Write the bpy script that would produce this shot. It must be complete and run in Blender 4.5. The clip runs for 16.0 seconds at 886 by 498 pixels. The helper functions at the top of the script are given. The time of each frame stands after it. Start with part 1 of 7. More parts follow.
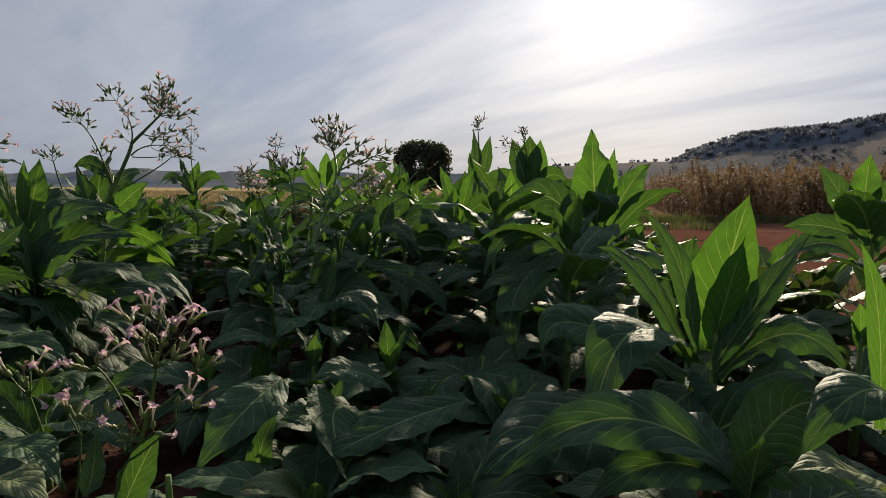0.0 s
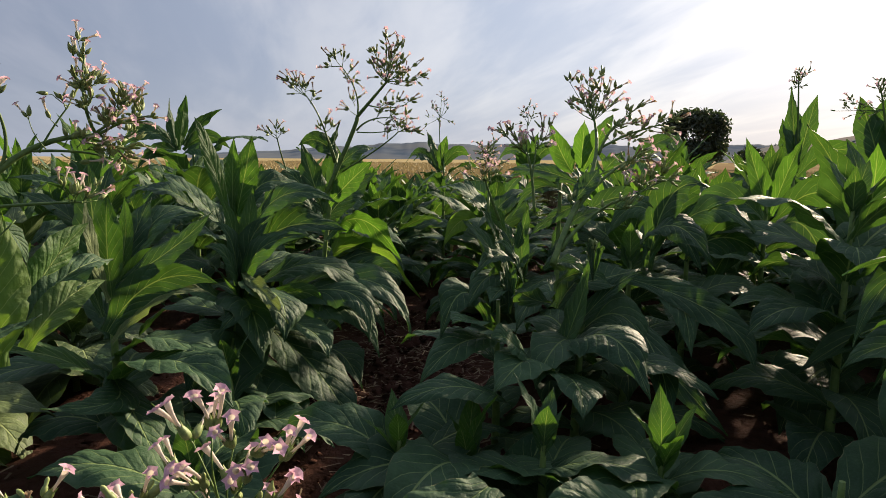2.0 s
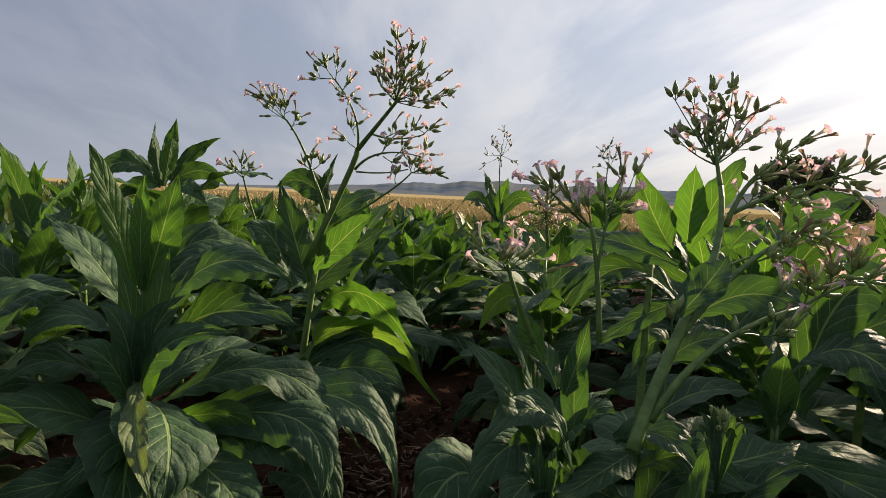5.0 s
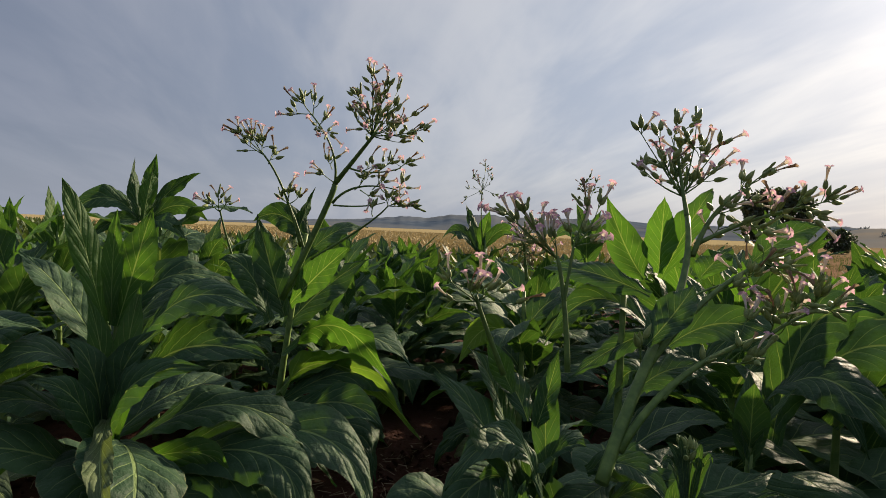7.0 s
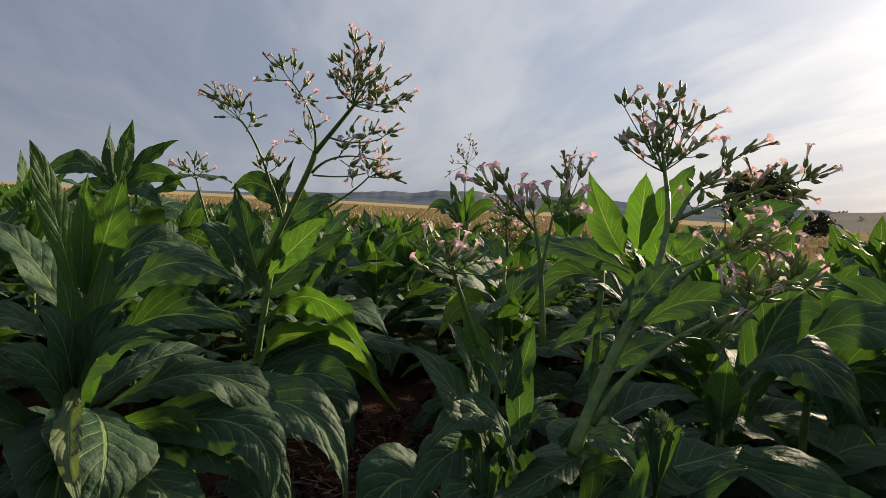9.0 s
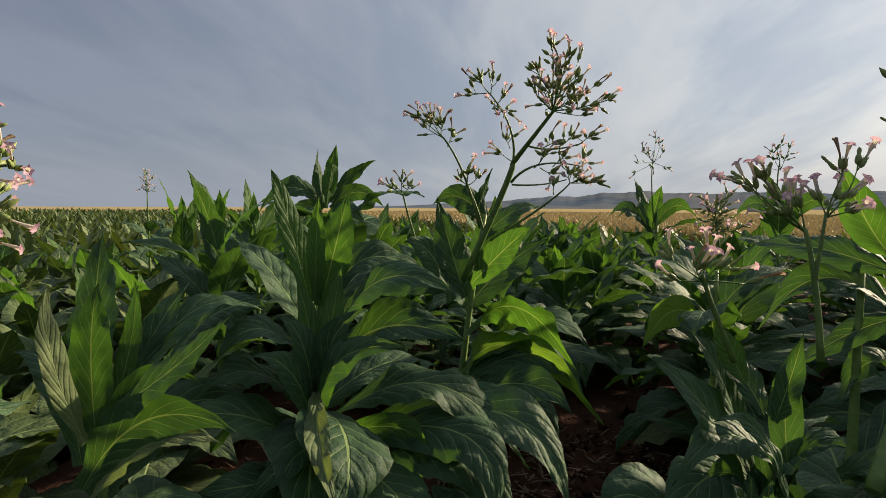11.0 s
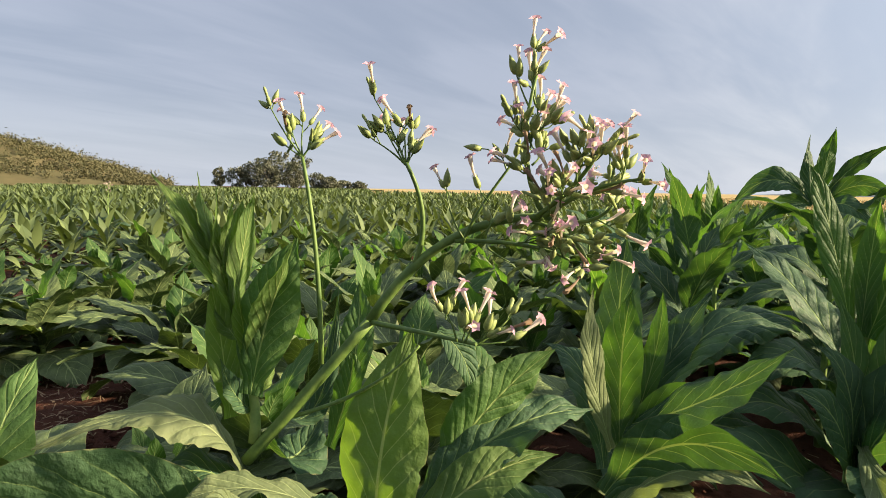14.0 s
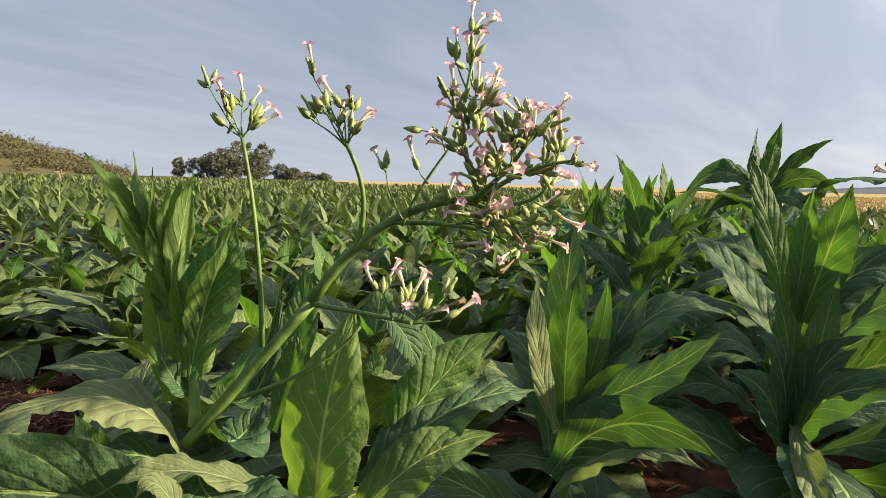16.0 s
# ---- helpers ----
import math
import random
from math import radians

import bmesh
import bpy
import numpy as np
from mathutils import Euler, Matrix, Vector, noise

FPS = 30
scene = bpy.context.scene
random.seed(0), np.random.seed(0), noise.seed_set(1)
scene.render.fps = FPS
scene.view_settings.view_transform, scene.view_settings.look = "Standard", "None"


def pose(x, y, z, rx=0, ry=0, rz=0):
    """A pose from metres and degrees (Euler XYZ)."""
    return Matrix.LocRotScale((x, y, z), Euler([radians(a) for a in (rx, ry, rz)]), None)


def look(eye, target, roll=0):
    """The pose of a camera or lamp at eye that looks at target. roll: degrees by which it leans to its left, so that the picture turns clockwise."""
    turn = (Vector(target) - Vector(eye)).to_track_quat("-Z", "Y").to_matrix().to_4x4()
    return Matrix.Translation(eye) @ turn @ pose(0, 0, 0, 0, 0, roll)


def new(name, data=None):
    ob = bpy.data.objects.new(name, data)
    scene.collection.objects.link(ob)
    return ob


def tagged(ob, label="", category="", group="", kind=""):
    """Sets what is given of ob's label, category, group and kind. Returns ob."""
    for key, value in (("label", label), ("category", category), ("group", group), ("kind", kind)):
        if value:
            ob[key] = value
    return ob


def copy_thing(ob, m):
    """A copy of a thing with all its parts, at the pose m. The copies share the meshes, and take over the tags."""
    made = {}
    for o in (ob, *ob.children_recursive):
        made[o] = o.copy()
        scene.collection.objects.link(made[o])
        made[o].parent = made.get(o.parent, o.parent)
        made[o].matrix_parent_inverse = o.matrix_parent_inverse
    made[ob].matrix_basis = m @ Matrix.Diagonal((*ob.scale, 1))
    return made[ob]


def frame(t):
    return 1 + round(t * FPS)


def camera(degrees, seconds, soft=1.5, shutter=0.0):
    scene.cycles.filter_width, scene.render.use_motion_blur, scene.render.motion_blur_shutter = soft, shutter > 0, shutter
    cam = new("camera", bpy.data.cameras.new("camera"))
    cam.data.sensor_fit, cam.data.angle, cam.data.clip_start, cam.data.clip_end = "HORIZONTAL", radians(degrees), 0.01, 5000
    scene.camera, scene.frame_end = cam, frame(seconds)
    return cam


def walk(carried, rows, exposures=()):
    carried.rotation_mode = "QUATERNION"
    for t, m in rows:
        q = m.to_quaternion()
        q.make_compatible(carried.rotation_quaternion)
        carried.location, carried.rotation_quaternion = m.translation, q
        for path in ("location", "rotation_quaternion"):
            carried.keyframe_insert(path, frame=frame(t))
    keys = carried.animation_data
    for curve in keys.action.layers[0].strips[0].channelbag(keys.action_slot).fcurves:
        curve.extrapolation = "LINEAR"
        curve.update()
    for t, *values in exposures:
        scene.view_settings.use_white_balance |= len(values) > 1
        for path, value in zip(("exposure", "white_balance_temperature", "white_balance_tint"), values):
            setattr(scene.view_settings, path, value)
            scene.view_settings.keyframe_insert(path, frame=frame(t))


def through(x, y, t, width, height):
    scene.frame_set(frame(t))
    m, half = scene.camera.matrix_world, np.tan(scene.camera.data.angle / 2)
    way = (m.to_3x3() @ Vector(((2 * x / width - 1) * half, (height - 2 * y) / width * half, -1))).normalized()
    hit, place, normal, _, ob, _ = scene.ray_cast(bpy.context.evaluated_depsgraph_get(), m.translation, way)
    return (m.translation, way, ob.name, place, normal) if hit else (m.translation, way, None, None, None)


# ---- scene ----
cam = camera(72.4, 16.0, soft=0.3)
EXPOSURES = [(0, 0.56, 5900, 11), (1.5, 0.92, 6000, 12), (2.5, 1.38, 6200, 12), (3.5, 1.64, 6300, 12), (4.2, 1.42, 6300, 12), (5, 1.14, 6300, 12), (7.5, 0.84, 6150, 11), (8.5, 0.84, 6150, 11), (11, 0.94, 6300, 8), (11.5, 1.36, 6350, 8), (12, 1.78, 6400, 9), (12.5, 1.84, 6500, 9), (16, 1.70, 6450, 8)]
PATH = [
    (0, (0.0000, 0.0000, 1.1076), (-0.170, 9.948, 0.105), 0.20),
    (0.5, (0.0715, 0.2852, 1.1327), (-0.264, 10.218, 0.029), -0.96),
    (1, (0.0352, 0.4742, 1.1219), (-1.521, 10.266, -0.182), -1.31),
    (1.5, (-0.1287, 0.7508, 1.1387), (-3.608, 10.020, -0.267), -0.23),
    (2, (-0.1786, 0.9664, 1.1534), (-4.371, 9.925, -0.316), 0.41),
    (2.5, (-0.2165, 1.2457, 1.1719), (-5.486, 9.610, -0.336), -3.70),
    (3, (-0.2978, 1.4191, 1.1894), (-6.229, 9.316, -0.380), -5.91),
    (3.5, (-0.4048, 1.6030, 1.1901), (-6.674, 9.243, -0.336), -4.25),
    (4, (-0.4597, 1.7965, 1.1993), (-5.979, 10.031, -0.115), -1.73),
    (4.5, (-0.4574, 1.9398, 1.2064), (-6.021, 10.154, -0.048), 0.35),
    (5, (-0.4579, 1.9852, 1.2176), (-5.825, 10.376, 0.333), 2.51),
    (5.2, (-0.4611, 1.9924, 1.2233), (-5.883, 10.363, 0.489), 2.42),
    (7.5, (-0.4191, 2.0027, 1.2096), (-5.584, 10.560, 0.893), 2.23),
    (8, (-0.4194, 2.0113, 1.2049), (-5.519, 10.596, 0.658), 3.17),
    (8.5, (-0.4193, 2.0231, 1.2048), (-5.352, 10.694, 0.506), 3.46),
    (11, (-0.5437, 1.9656, 1.2050), (-7.666, 8.953, 0.526), 0.22),
    (11.5, (-0.7099, 1.8130, 1.2113), (-9.184, 7.020, 0.173), 0.06),
    (12, (-0.7977, 1.7417, 1.2144), (-10.293, 4.649, 0.035), -0.17),
    (12.5, (-0.8130, 1.7541, 1.2224), (-10.661, 3.002, 0.015), -0.26),
    (13, (-0.8056, 1.7543, 1.2271), (-10.700, 2.421, -0.063), -0.86),
    (13.5, (-0.8193, 1.7585, 1.2402), (-10.713, 2.610, 0.061), 1.93),
    (14, (-0.8219, 1.7755, 1.2446), (-10.696, 3.021, 0.267), 0.94),
    (14.5, (-0.8285, 1.7816, 1.2525), (-10.690, 3.176, 0.354), 1.11),
    (15, (-0.8243, 1.7919, 1.2477), (-10.674, 3.287, 0.381), 1.84),
    (15.5, (-0.8137, 1.7952, 1.2405), (-10.666, 3.276, 0.375), 2.42),
    (16, (-0.8072, 1.8136, 1.2291), (-10.583, 3.619, 0.143), 1.41),
]
walk(cam, [(t, look(eye, target, roll)) for t, eye, target, roll in PATH], EXPOSURES)
# ---- world, sun, exposure ----
SUN_AZ, SUN_EL = 14.5, 21.5          # degrees to the right of +y, degrees up
SUN_DIR = Vector((math.sin(radians(SUN_AZ)) * math.cos(radians(SUN_EL)), math.cos(radians(SUN_AZ)) * math.cos(radians(SUN_EL)), math.sin(radians(SUN_EL))))
sun = new("sun", bpy.data.lights.new("sun", "SUN"))
sun.data.energy, sun.data.angle, sun.data.color = 5.0, radians(2.0), (1.0, 0.80, 0.54)
sun.matrix_world = look(SUN_DIR * 50, (0, 0, 0))


class Nodes:
    """Short hand for building a node tree."""

    def __init__(self, tree):
        self.tree = tree
        tree.nodes.clear()

    def add(self, kind, ins=None, **props):
        n = self.tree.nodes.new(kind)
        if "operation" in props:
            n.operation = props["operation"]
        if "use_clamp" in props:
            n.use_clamp = props["use_clamp"]
        if "data_type" in props:
            n.data_type = props["data_type"]
        if "blend_type" in props:
            n.blend_type = props["blend_type"]
        if "interpolation_type" in props:
            n.interpolation_type = props["interpolation_type"]
        for k, v in (ins or {}).items():
            self.put(n.inputs[k], v)
        return n

    def put(self, socket, v):
        if isinstance(v, bpy.types.NodeSocket):
            self.tree.links.new(v, socket)
        elif isinstance(v, tuple) and len(v) == 3 and socket.type == "RGBA":
            socket.default_value = (*v, 1)
        else:
            socket.default_value = v

    def math(self, op, a, b=0.0, c=0.0, clamp=False):
        n = self.add("ShaderNodeMath", {0: a, 1: b, 2: c}, operation=op, use_clamp=clamp)
        return n.outputs[0]

    def mix(self, f, a, b, blend="MIX"):
        n = self.add("ShaderNodeMix", data_type="RGBA", blend_type=blend)
        self.put(n.inputs[0], f), self.put(n.inputs[6], a), self.put(n.inputs[7], b)
        return n.outputs[2]

    def ramp(self, f, lo, hi, a=0.0, b=1.0):
        n = self.add("ShaderNodeMapRange", {0: f, 1: lo, 2: hi, 3: a, 4: b}, interpolation_type="SMOOTHSTEP")
        return n.outputs[0]

    def noise(self, vec, scale, detail=3.0, rough=0.55, distort=0.0):
        ins = {"Scale": scale, "Detail": detail, "Roughness": rough, "Distortion": distort}
        if vec is not None:
            ins["Vector"] = vec
        return self.add("ShaderNodeTexNoise", ins).outputs["Fac"]


world = bpy.data.worlds.new("sky")
scene.world = world
world.use_nodes = True
w = Nodes(world.node_tree)
sky = w.add("ShaderNodeTexSky")
sky.sky_type, sky.sun_disc, sky.dust_density = "NISHITA", False, 2.5
sky.sun_elevation, sky.sun_rotation = radians(SUN_EL), radians(SUN_AZ)
way = w.add("ShaderNodeTexCoord").outputs["Generated"]
sep = w.add("ShaderNodeSeparateXYZ", {0: way})
up = w.math("MAXIMUM", sep.outputs[2], 0.0)
# a sheet of thin cloud: the direction laid flat onto a plane overhead
den = w.math("ADD", up, 0.16)
flat = w.add("ShaderNodeCombineXYZ", {0: w.math("DIVIDE", sep.outputs[0], den), 1: w.math("DIVIDE", sep.outputs[1], den), 2: 0.0}).outputs[0]
turned = w.add("ShaderNodeMapping", {"Vector": flat, "Rotation": (0, 0, radians(50))}).outputs[0]
streak = w.add("ShaderNodeMapping", {"Vector": turned, "Scale": (0.42, 1.35, 1.0)}).outputs[0]
big = w.noise(streak, 1.1, 5.0, 0.52, 0.6)
fine = w.noise(streak, 3.4, 6.0, 0.55, 0.5)
cover = w.ramp(w.math("ADD", w.math("MULTIPLY", big, 0.75), w.math("MULTIPLY", fine, 0.25)), 0.37, 0.64)
dot = w.add("ShaderNodeVectorMath", {0: way, 1: tuple(SUN_DIR)}, operation="DOT_PRODUCT").outputs["Value"]
near_sun = w.math("MAXIMUM", dot, 0.0)
halo = w.math("POWER", near_sun, 1.8)
core = w.math("POWER", near_sun, 70.0)
veil = w.mix(cover, (0.235, 0.265, 0.34), (0.30, 0.325, 0.40))
veil = w.mix(w.math("MULTIPLY", halo, 1.0, clamp=True), veil, w.mix(cover, (0.58, 0.64, 0.74), (0.96, 0.945, 0.92)))
glow = w.mix(1.0, veil, w.mix(core, (0.0, 0.0, 0.0), (0.45, 0.43, 0.39)), "ADD")
low = w.ramp(sep.outputs[2], 0.0, 0.16, 1.0, 0.0)
glow = w.mix(w.math("MULTIPLY", low, 0.45), glow, (0.52, 0.55, 0.60))
# thin overcast: towards the zenith it is brighter than low down
rise = w.ramp(up, 0.36, 0.95, 1.0, 1.45)
glow = w.mix(1.0, glow, w.add("ShaderNodeCombineColor", {0: rise, 1: rise, 2: rise}).outputs[0], "MULTIPLY")
skyb = w.add("ShaderNodeBackground", {"Color": sky.outputs[0], "Strength": 0.05})
cloud = w.add("ShaderNodeBackground", {"Color": glow, "Strength": 0.48})
both = w.add("ShaderNodeMixShader", {0: 0.88, 1: skyb.outputs[0], 2: cloud.outputs[0]})
w.add("ShaderNodeOutputWorld", {0: both.outputs[0]})
# ---- materials ----
def material(name):
    m = bpy.data.materials.new(name)
    m.use_nodes = True
    return m, Nodes(m.node_tree)


def finish(n, shader, bump=None, strength=0.3, distance=0.01, principled=None):
    if bump is not None:
        b = n.add("ShaderNodeBump", {"Height": bump, "Strength": strength, "Distance": distance})
        for p in principled:
            n.put(p.inputs["Normal"], b.outputs[0])
    n.add("ShaderNodeOutputMaterial", {0: shader})


def leaf_material(name, dark, light, thin, through=0.42, rough=0.57, veins=True, spec=0.15, vein_col=(0.22, 0.30, 0.11)):
    """A broad leaf: green blade with a pale midrib and side veins, lit through from behind."""
    m, n = material(name)
    info = n.add("ShaderNodeObjectInfo").outputs["Random"]
    uv = n.add("ShaderNodeUVMap").outputs[0]
    place = n.add("ShaderNodeTexCoord").outputs["Object"]
    blotch = n.noise(place, 14.0, 4.0, 0.6)
    grain = n.noise(place, 160.0, 3.0, 0.6)
    tone = n.math("ADD", n.math("MULTIPLY", info, 0.55), n.math("MULTIPLY", n.ramp(blotch, 0.3, 0.7), 0.45))
    col = n.mix(tone, dark, light)
    col = n.mix(n.math("MULTIPLY", n.ramp(grain, 0.45, 0.75), 0.25), col, tuple(c * 1.5 for c in light))
    dust = n.math("MULTIPLY", n.ramp(n.noise(place, 6.0, 5.0, 0.65), 0.50, 0.72), 0.30)
    col = n.mix(dust, col, tuple(0.55 * c + 0.075 for c in light))
    glow = n.mix(tone, tuple(c * 0.72 for c in thin), thin)
    height = n.math("MULTIPLY", grain, 0.12)
    if veins:
        s = n.add("ShaderNodeSeparateXYZ", {0: uv})
        off = n.math("ABSOLUTE", n.math("SUBTRACT", s.outputs[0], 0.5))
        rib = n.ramp(off, 0.010, 0.024, 1.0, 0.0)
        run = n.math("SUBTRACT", n.math("MULTIPLY", s.outputs[1], 9.0), n.math("MULTIPLY", n.math("POWER", off, 0.8), 4.2))
        run = n.math("ADD", run, n.math("MULTIPLY", n.noise(place, 9.0, 2.0), 0.35))
        wav = n.math("ABSOLUTE", n.math("SUBTRACT", n.math("FRACT", run), 0.5))
        side = n.math("MULTIPLY", n.ramp(wav, 0.010, 0.050, 1.0, 0.0), n.ramp(off, 0.25, 0.49, 1.0, 0.1))
        vein = n.math("MAXIMUM", rib, n.math("MULTIPLY", side, 0.72), clamp=True)
        col = n.mix(n.math("MULTIPLY", vein, 0.85), col, vein_col)
        glow = n.mix(n.math("MULTIPLY", vein, 0.6), glow, (0.42, 0.52, 0.10))
        edge = n.ramp(n.math("ADD", off, n.math("MULTIPLY", n.noise(place, 45.0, 2.0), 0.05)), 0.515, 0.53)
        col = n.mix(n.math("MULTIPLY", edge, 0.5), col, (0.33, 0.29, 0.13))
        quilt = n.math("MULTIPLY", n.ramp(wav, 0.0, 0.3), 0.36)
        height = n.math("ADD", n.math("ADD", height, quilt), n.math("MULTIPLY", rib, -0.6))
        height = n.math("ADD", height, n.math("MULTIPLY", n.noise(place, 52.0, 4.0), 1.3))
        height = n.math("ADD", height, n.math("MULTIPLY", blotch, 0.6))
    p = n.add("ShaderNodeBsdfPrincipled", {"Base Color": col, "Roughness": rough, "Specular IOR Level": spec})
    t = n.add("ShaderNodeBsdfTranslucent", {"Color": glow})
    sh = n.add("ShaderNodeMixShader", {0: through, 1: p.outputs[0], 2: t.outputs[0]})
    finish(n, sh.outputs[0], height, 0.6, 0.008, [p])
    return m


LEAF = leaf_material("tobacco_leaf_blade", (0.016, 0.043, 0.022), (0.064, 0.116, 0.056), (0.105, 0.235, 0.022), 0.24)
YOUNG = leaf_material("young_tobacco_blade", (0.030, 0.072, 0.024), (0.076, 0.135, 0.042), (0.135, 0.31, 0.020), 0.34, vein_col=(0.27, 0.35, 0.12))
TENDER = leaf_material("tender_shoot_blade", (0.055, 0.105, 0.030), (0.125, 0.185, 0.055), (0.25, 0.44, 0.03), 0.41, vein_col=(0.36, 0.43, 0.15))
PALE = leaf_material("pale_old_blade", (0.078, 0.112, 0.052), (0.165, 0.195, 0.095), (0.23, 0.31, 0.055), 0.30, 0.6, vein_col=(0.30, 0.36, 0.17))
FARLEAF = leaf_material("field_leaf_blade", (0.015, 0.034, 0.015), (0.118, 0.158, 0.062), (0.115, 0.20, 0.020), 0.15, 0.56, spec=0.22, vein_col=(0.26, 0.32, 0.13))


def island_material(name, a, b, rough=0.8, through=0.0, thin=(0, 0, 0), scale=3.0):
    """For many small joined pieces: each piece has its own tone."""
    m, n = material(name)
    isl = n.add("ShaderNodeNewGeometry").outputs["Random Per Island"]
    place = n.add("ShaderNodeTexCoord").outputs["Object"]
    tone = n.math("ADD", n.math("MULTIPLY", isl, 0.7), n.math("MULTIPLY", n.noise(place, scale, 3.0), 0.3))
    col = n.mix(tone, a, b)
    p = n.add("ShaderNodeBsdfPrincipled", {"Base Color": col, "Roughness": rough, "Specular IOR Level": 0.25})
    if through:
        t = n.add("ShaderNodeBsdfTranslucent", {"Color": n.mix(tone, tuple(c * 0.7 for c in thin), thin)})
        sh = n.add("ShaderNodeMixShader", {0: through, 1: p.outputs[0], 2: t.outputs[0]}).outputs[0]
    else:
        sh = p.outputs[0]
    finish(n, sh)
    return m


FIELD = island_material("field_foliage", (0.009, 0.022, 0.009), (0.135, 0.178, 0.066), 0.55, 0.16, (0.16, 0.23, 0.025))
STRAW = island_material("dry_straw", (0.31, 0.245, 0.118), (0.40, 0.32, 0.158), 0.8, 0.12, (0.42, 0.33, 0.15))
CORN = island_material("dry_maize", (0.105, 0.080, 0.042), (0.30, 0.215, 0.115), 0.85, 0.25, (0.28, 0.18, 0.075))
GRASS = island_material("verge_grass", (0.045, 0.065, 0.022), (0.14, 0.14, 0.055), 0.8, 0.25, (0.15, 0.19, 0.045))
TREE = island_material("tree_foliage", (0.020, 0.032, 0.022), (0.055, 0.072, 0.045), 0.55, 0.15, (0.08, 0.13, 0.02))
GUM = island_material("gum_foliage", (0.055, 0.062, 0.045), (0.14, 0.145, 0.10), 0.6, 0.2, (0.12, 0.15, 0.04))
SCRUB = island_material("scrub_foliage", (0.034, 0.042, 0.019), (0.110, 0.098, 0.050), 0.8, 0.15, (0.18, 0.17, 0.05))


def plain(name, a, b, scale, rough=0.7, bump=0.0, dist=0.01, detail=5.0, spec=0.3, coords="Object", big=None):
    m, n = material(name)
    place = n.add("ShaderNodeTexCoord").outputs[coords]
    f = n.noise(place, scale, detail, 0.62)
    col = n.mix(n.ramp(f, 0.3, 0.7), a, b)
    if big:
        col = n.mix(n.ramp(n.noise(place, big[0], 3.0), 0.35, 0.65), col, big[1])
    p = n.add("ShaderNodeBsdfPrincipled", {"Base Color": col, "Roughness": rough, "Specular IOR Level": spec})
    finish(n, p.outputs[0], f if bump else None, bump, dist, [p])
    return m


STEM = plain("green_stem", (0.10, 0.17, 0.045), (0.19, 0.26, 0.07), 30.0, 0.5, 0.2, 0.002)
STALK = plain("flower_stem", (0.06, 0.11, 0.024), (0.12, 0.185, 0.042), 40.0, 0.5, 0.2, 0.001)
CALYX = plain("calyx_green", (0.14, 0.19, 0.06), (0.27, 0.31, 0.105), 120.0, 0.5)
SOIL = plain("red_soil", (0.038, 0.015, 0.010), (0.092, 0.037, 0.023), 11.0, 0.95, 1.0, 0.05, 9.0, 0.1, big=(0.7, (0.062, 0.028, 0.019)))
ROADSOIL = plain("dirt_track", (0.095, 0.046, 0.033), (0.16, 0.085, 0.060), 1.2, 0.95, 0.6, 0.05, 8.0, 0.0, big=(0.25, (0.11, 0.050, 0.033)))
STUBBLE = plain("stubble_ground", (0.25, 0.195, 0.095), (0.38, 0.30, 0.15), 0.4, 0.95, 0.4, 0.1, 8.0, 0.0, big=(0.02, (0.34, 0.275, 0.15)))
FALLOW = plain("fallow_field", (0.13, 0.070, 0.045), (0.21, 0.13, 0.08), 0.05, 0.95, 0.3, 0.2, 8.0, 0.0, big=(0.008, (0.24, 0.19, 0.10)))
HILL = plain("dry_hillside", (0.060, 0.058, 0.032), (0.120, 0.098, 0.054), 0.06, 0.95, 0.4, 0.5, 8.0, 0.0, big=(0.02, (0.09, 0.085, 0.045)))
# blue-grey stands in for the haze of distance, painted into the hills' colour
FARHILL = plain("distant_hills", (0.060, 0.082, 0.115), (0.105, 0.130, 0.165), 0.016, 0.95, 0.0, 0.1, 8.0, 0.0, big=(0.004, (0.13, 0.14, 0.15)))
RIDGE = plain("far_ridge", (0.175, 0.158, 0.135), (0.235, 0.205, 0.165), 0.012, 0.95, 0.0, 0.1, 8.0, 0.0, big=(0.008, (0.165, 0.168, 0.165)))
# canopy paler and bluer than real leaves: distance haze painted into the colour
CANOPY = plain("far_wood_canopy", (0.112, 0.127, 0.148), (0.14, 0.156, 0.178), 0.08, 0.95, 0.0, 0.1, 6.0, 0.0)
BARK = plain("bark", (0.07, 0.055, 0.04), (0.17, 0.14, 0.11), 6.0, 0.9, 0.6, 0.03)
CHAFF = island_material("plant_litter", (0.06, 0.035, 0.02), (0.28, 0.20, 0.125), 0.9)


def petal(name, col, thin):
    m, n = material(name)
    place = n.add("ShaderNodeTexCoord").outputs["Object"]
    f = n.noise(place, 220.0, 2.0)
    c = n.mix(n.ramp(f, 0.3, 0.7), col, tuple(min(1, v * 1.2) for v in col))
    p = n.add("ShaderNodeBsdfPrincipled", {"Base Color": c, "Roughness": 0.55, "Specular IOR Level": 0.25})
    t = n.add("ShaderNodeBsdfTranslucent", {"Color": thin})
    sh = n.add("ShaderNodeMixShader", {0: 0.5, 1: p.outputs[0], 2: t.outputs[0]})
    finish(n, sh.outputs[0])
    return m


PINK = petal("pink_petal", (0.66, 0.40, 0.52), (0.58, 0.36, 0.43))
CREAM = petal("cream_tube", (0.76, 0.68, 0.60), (0.55, 0.48, 0.38))
WILTED = petal("wilted_petal", (0.27, 0.20, 0.14), (0.30, 0.21, 0.13))
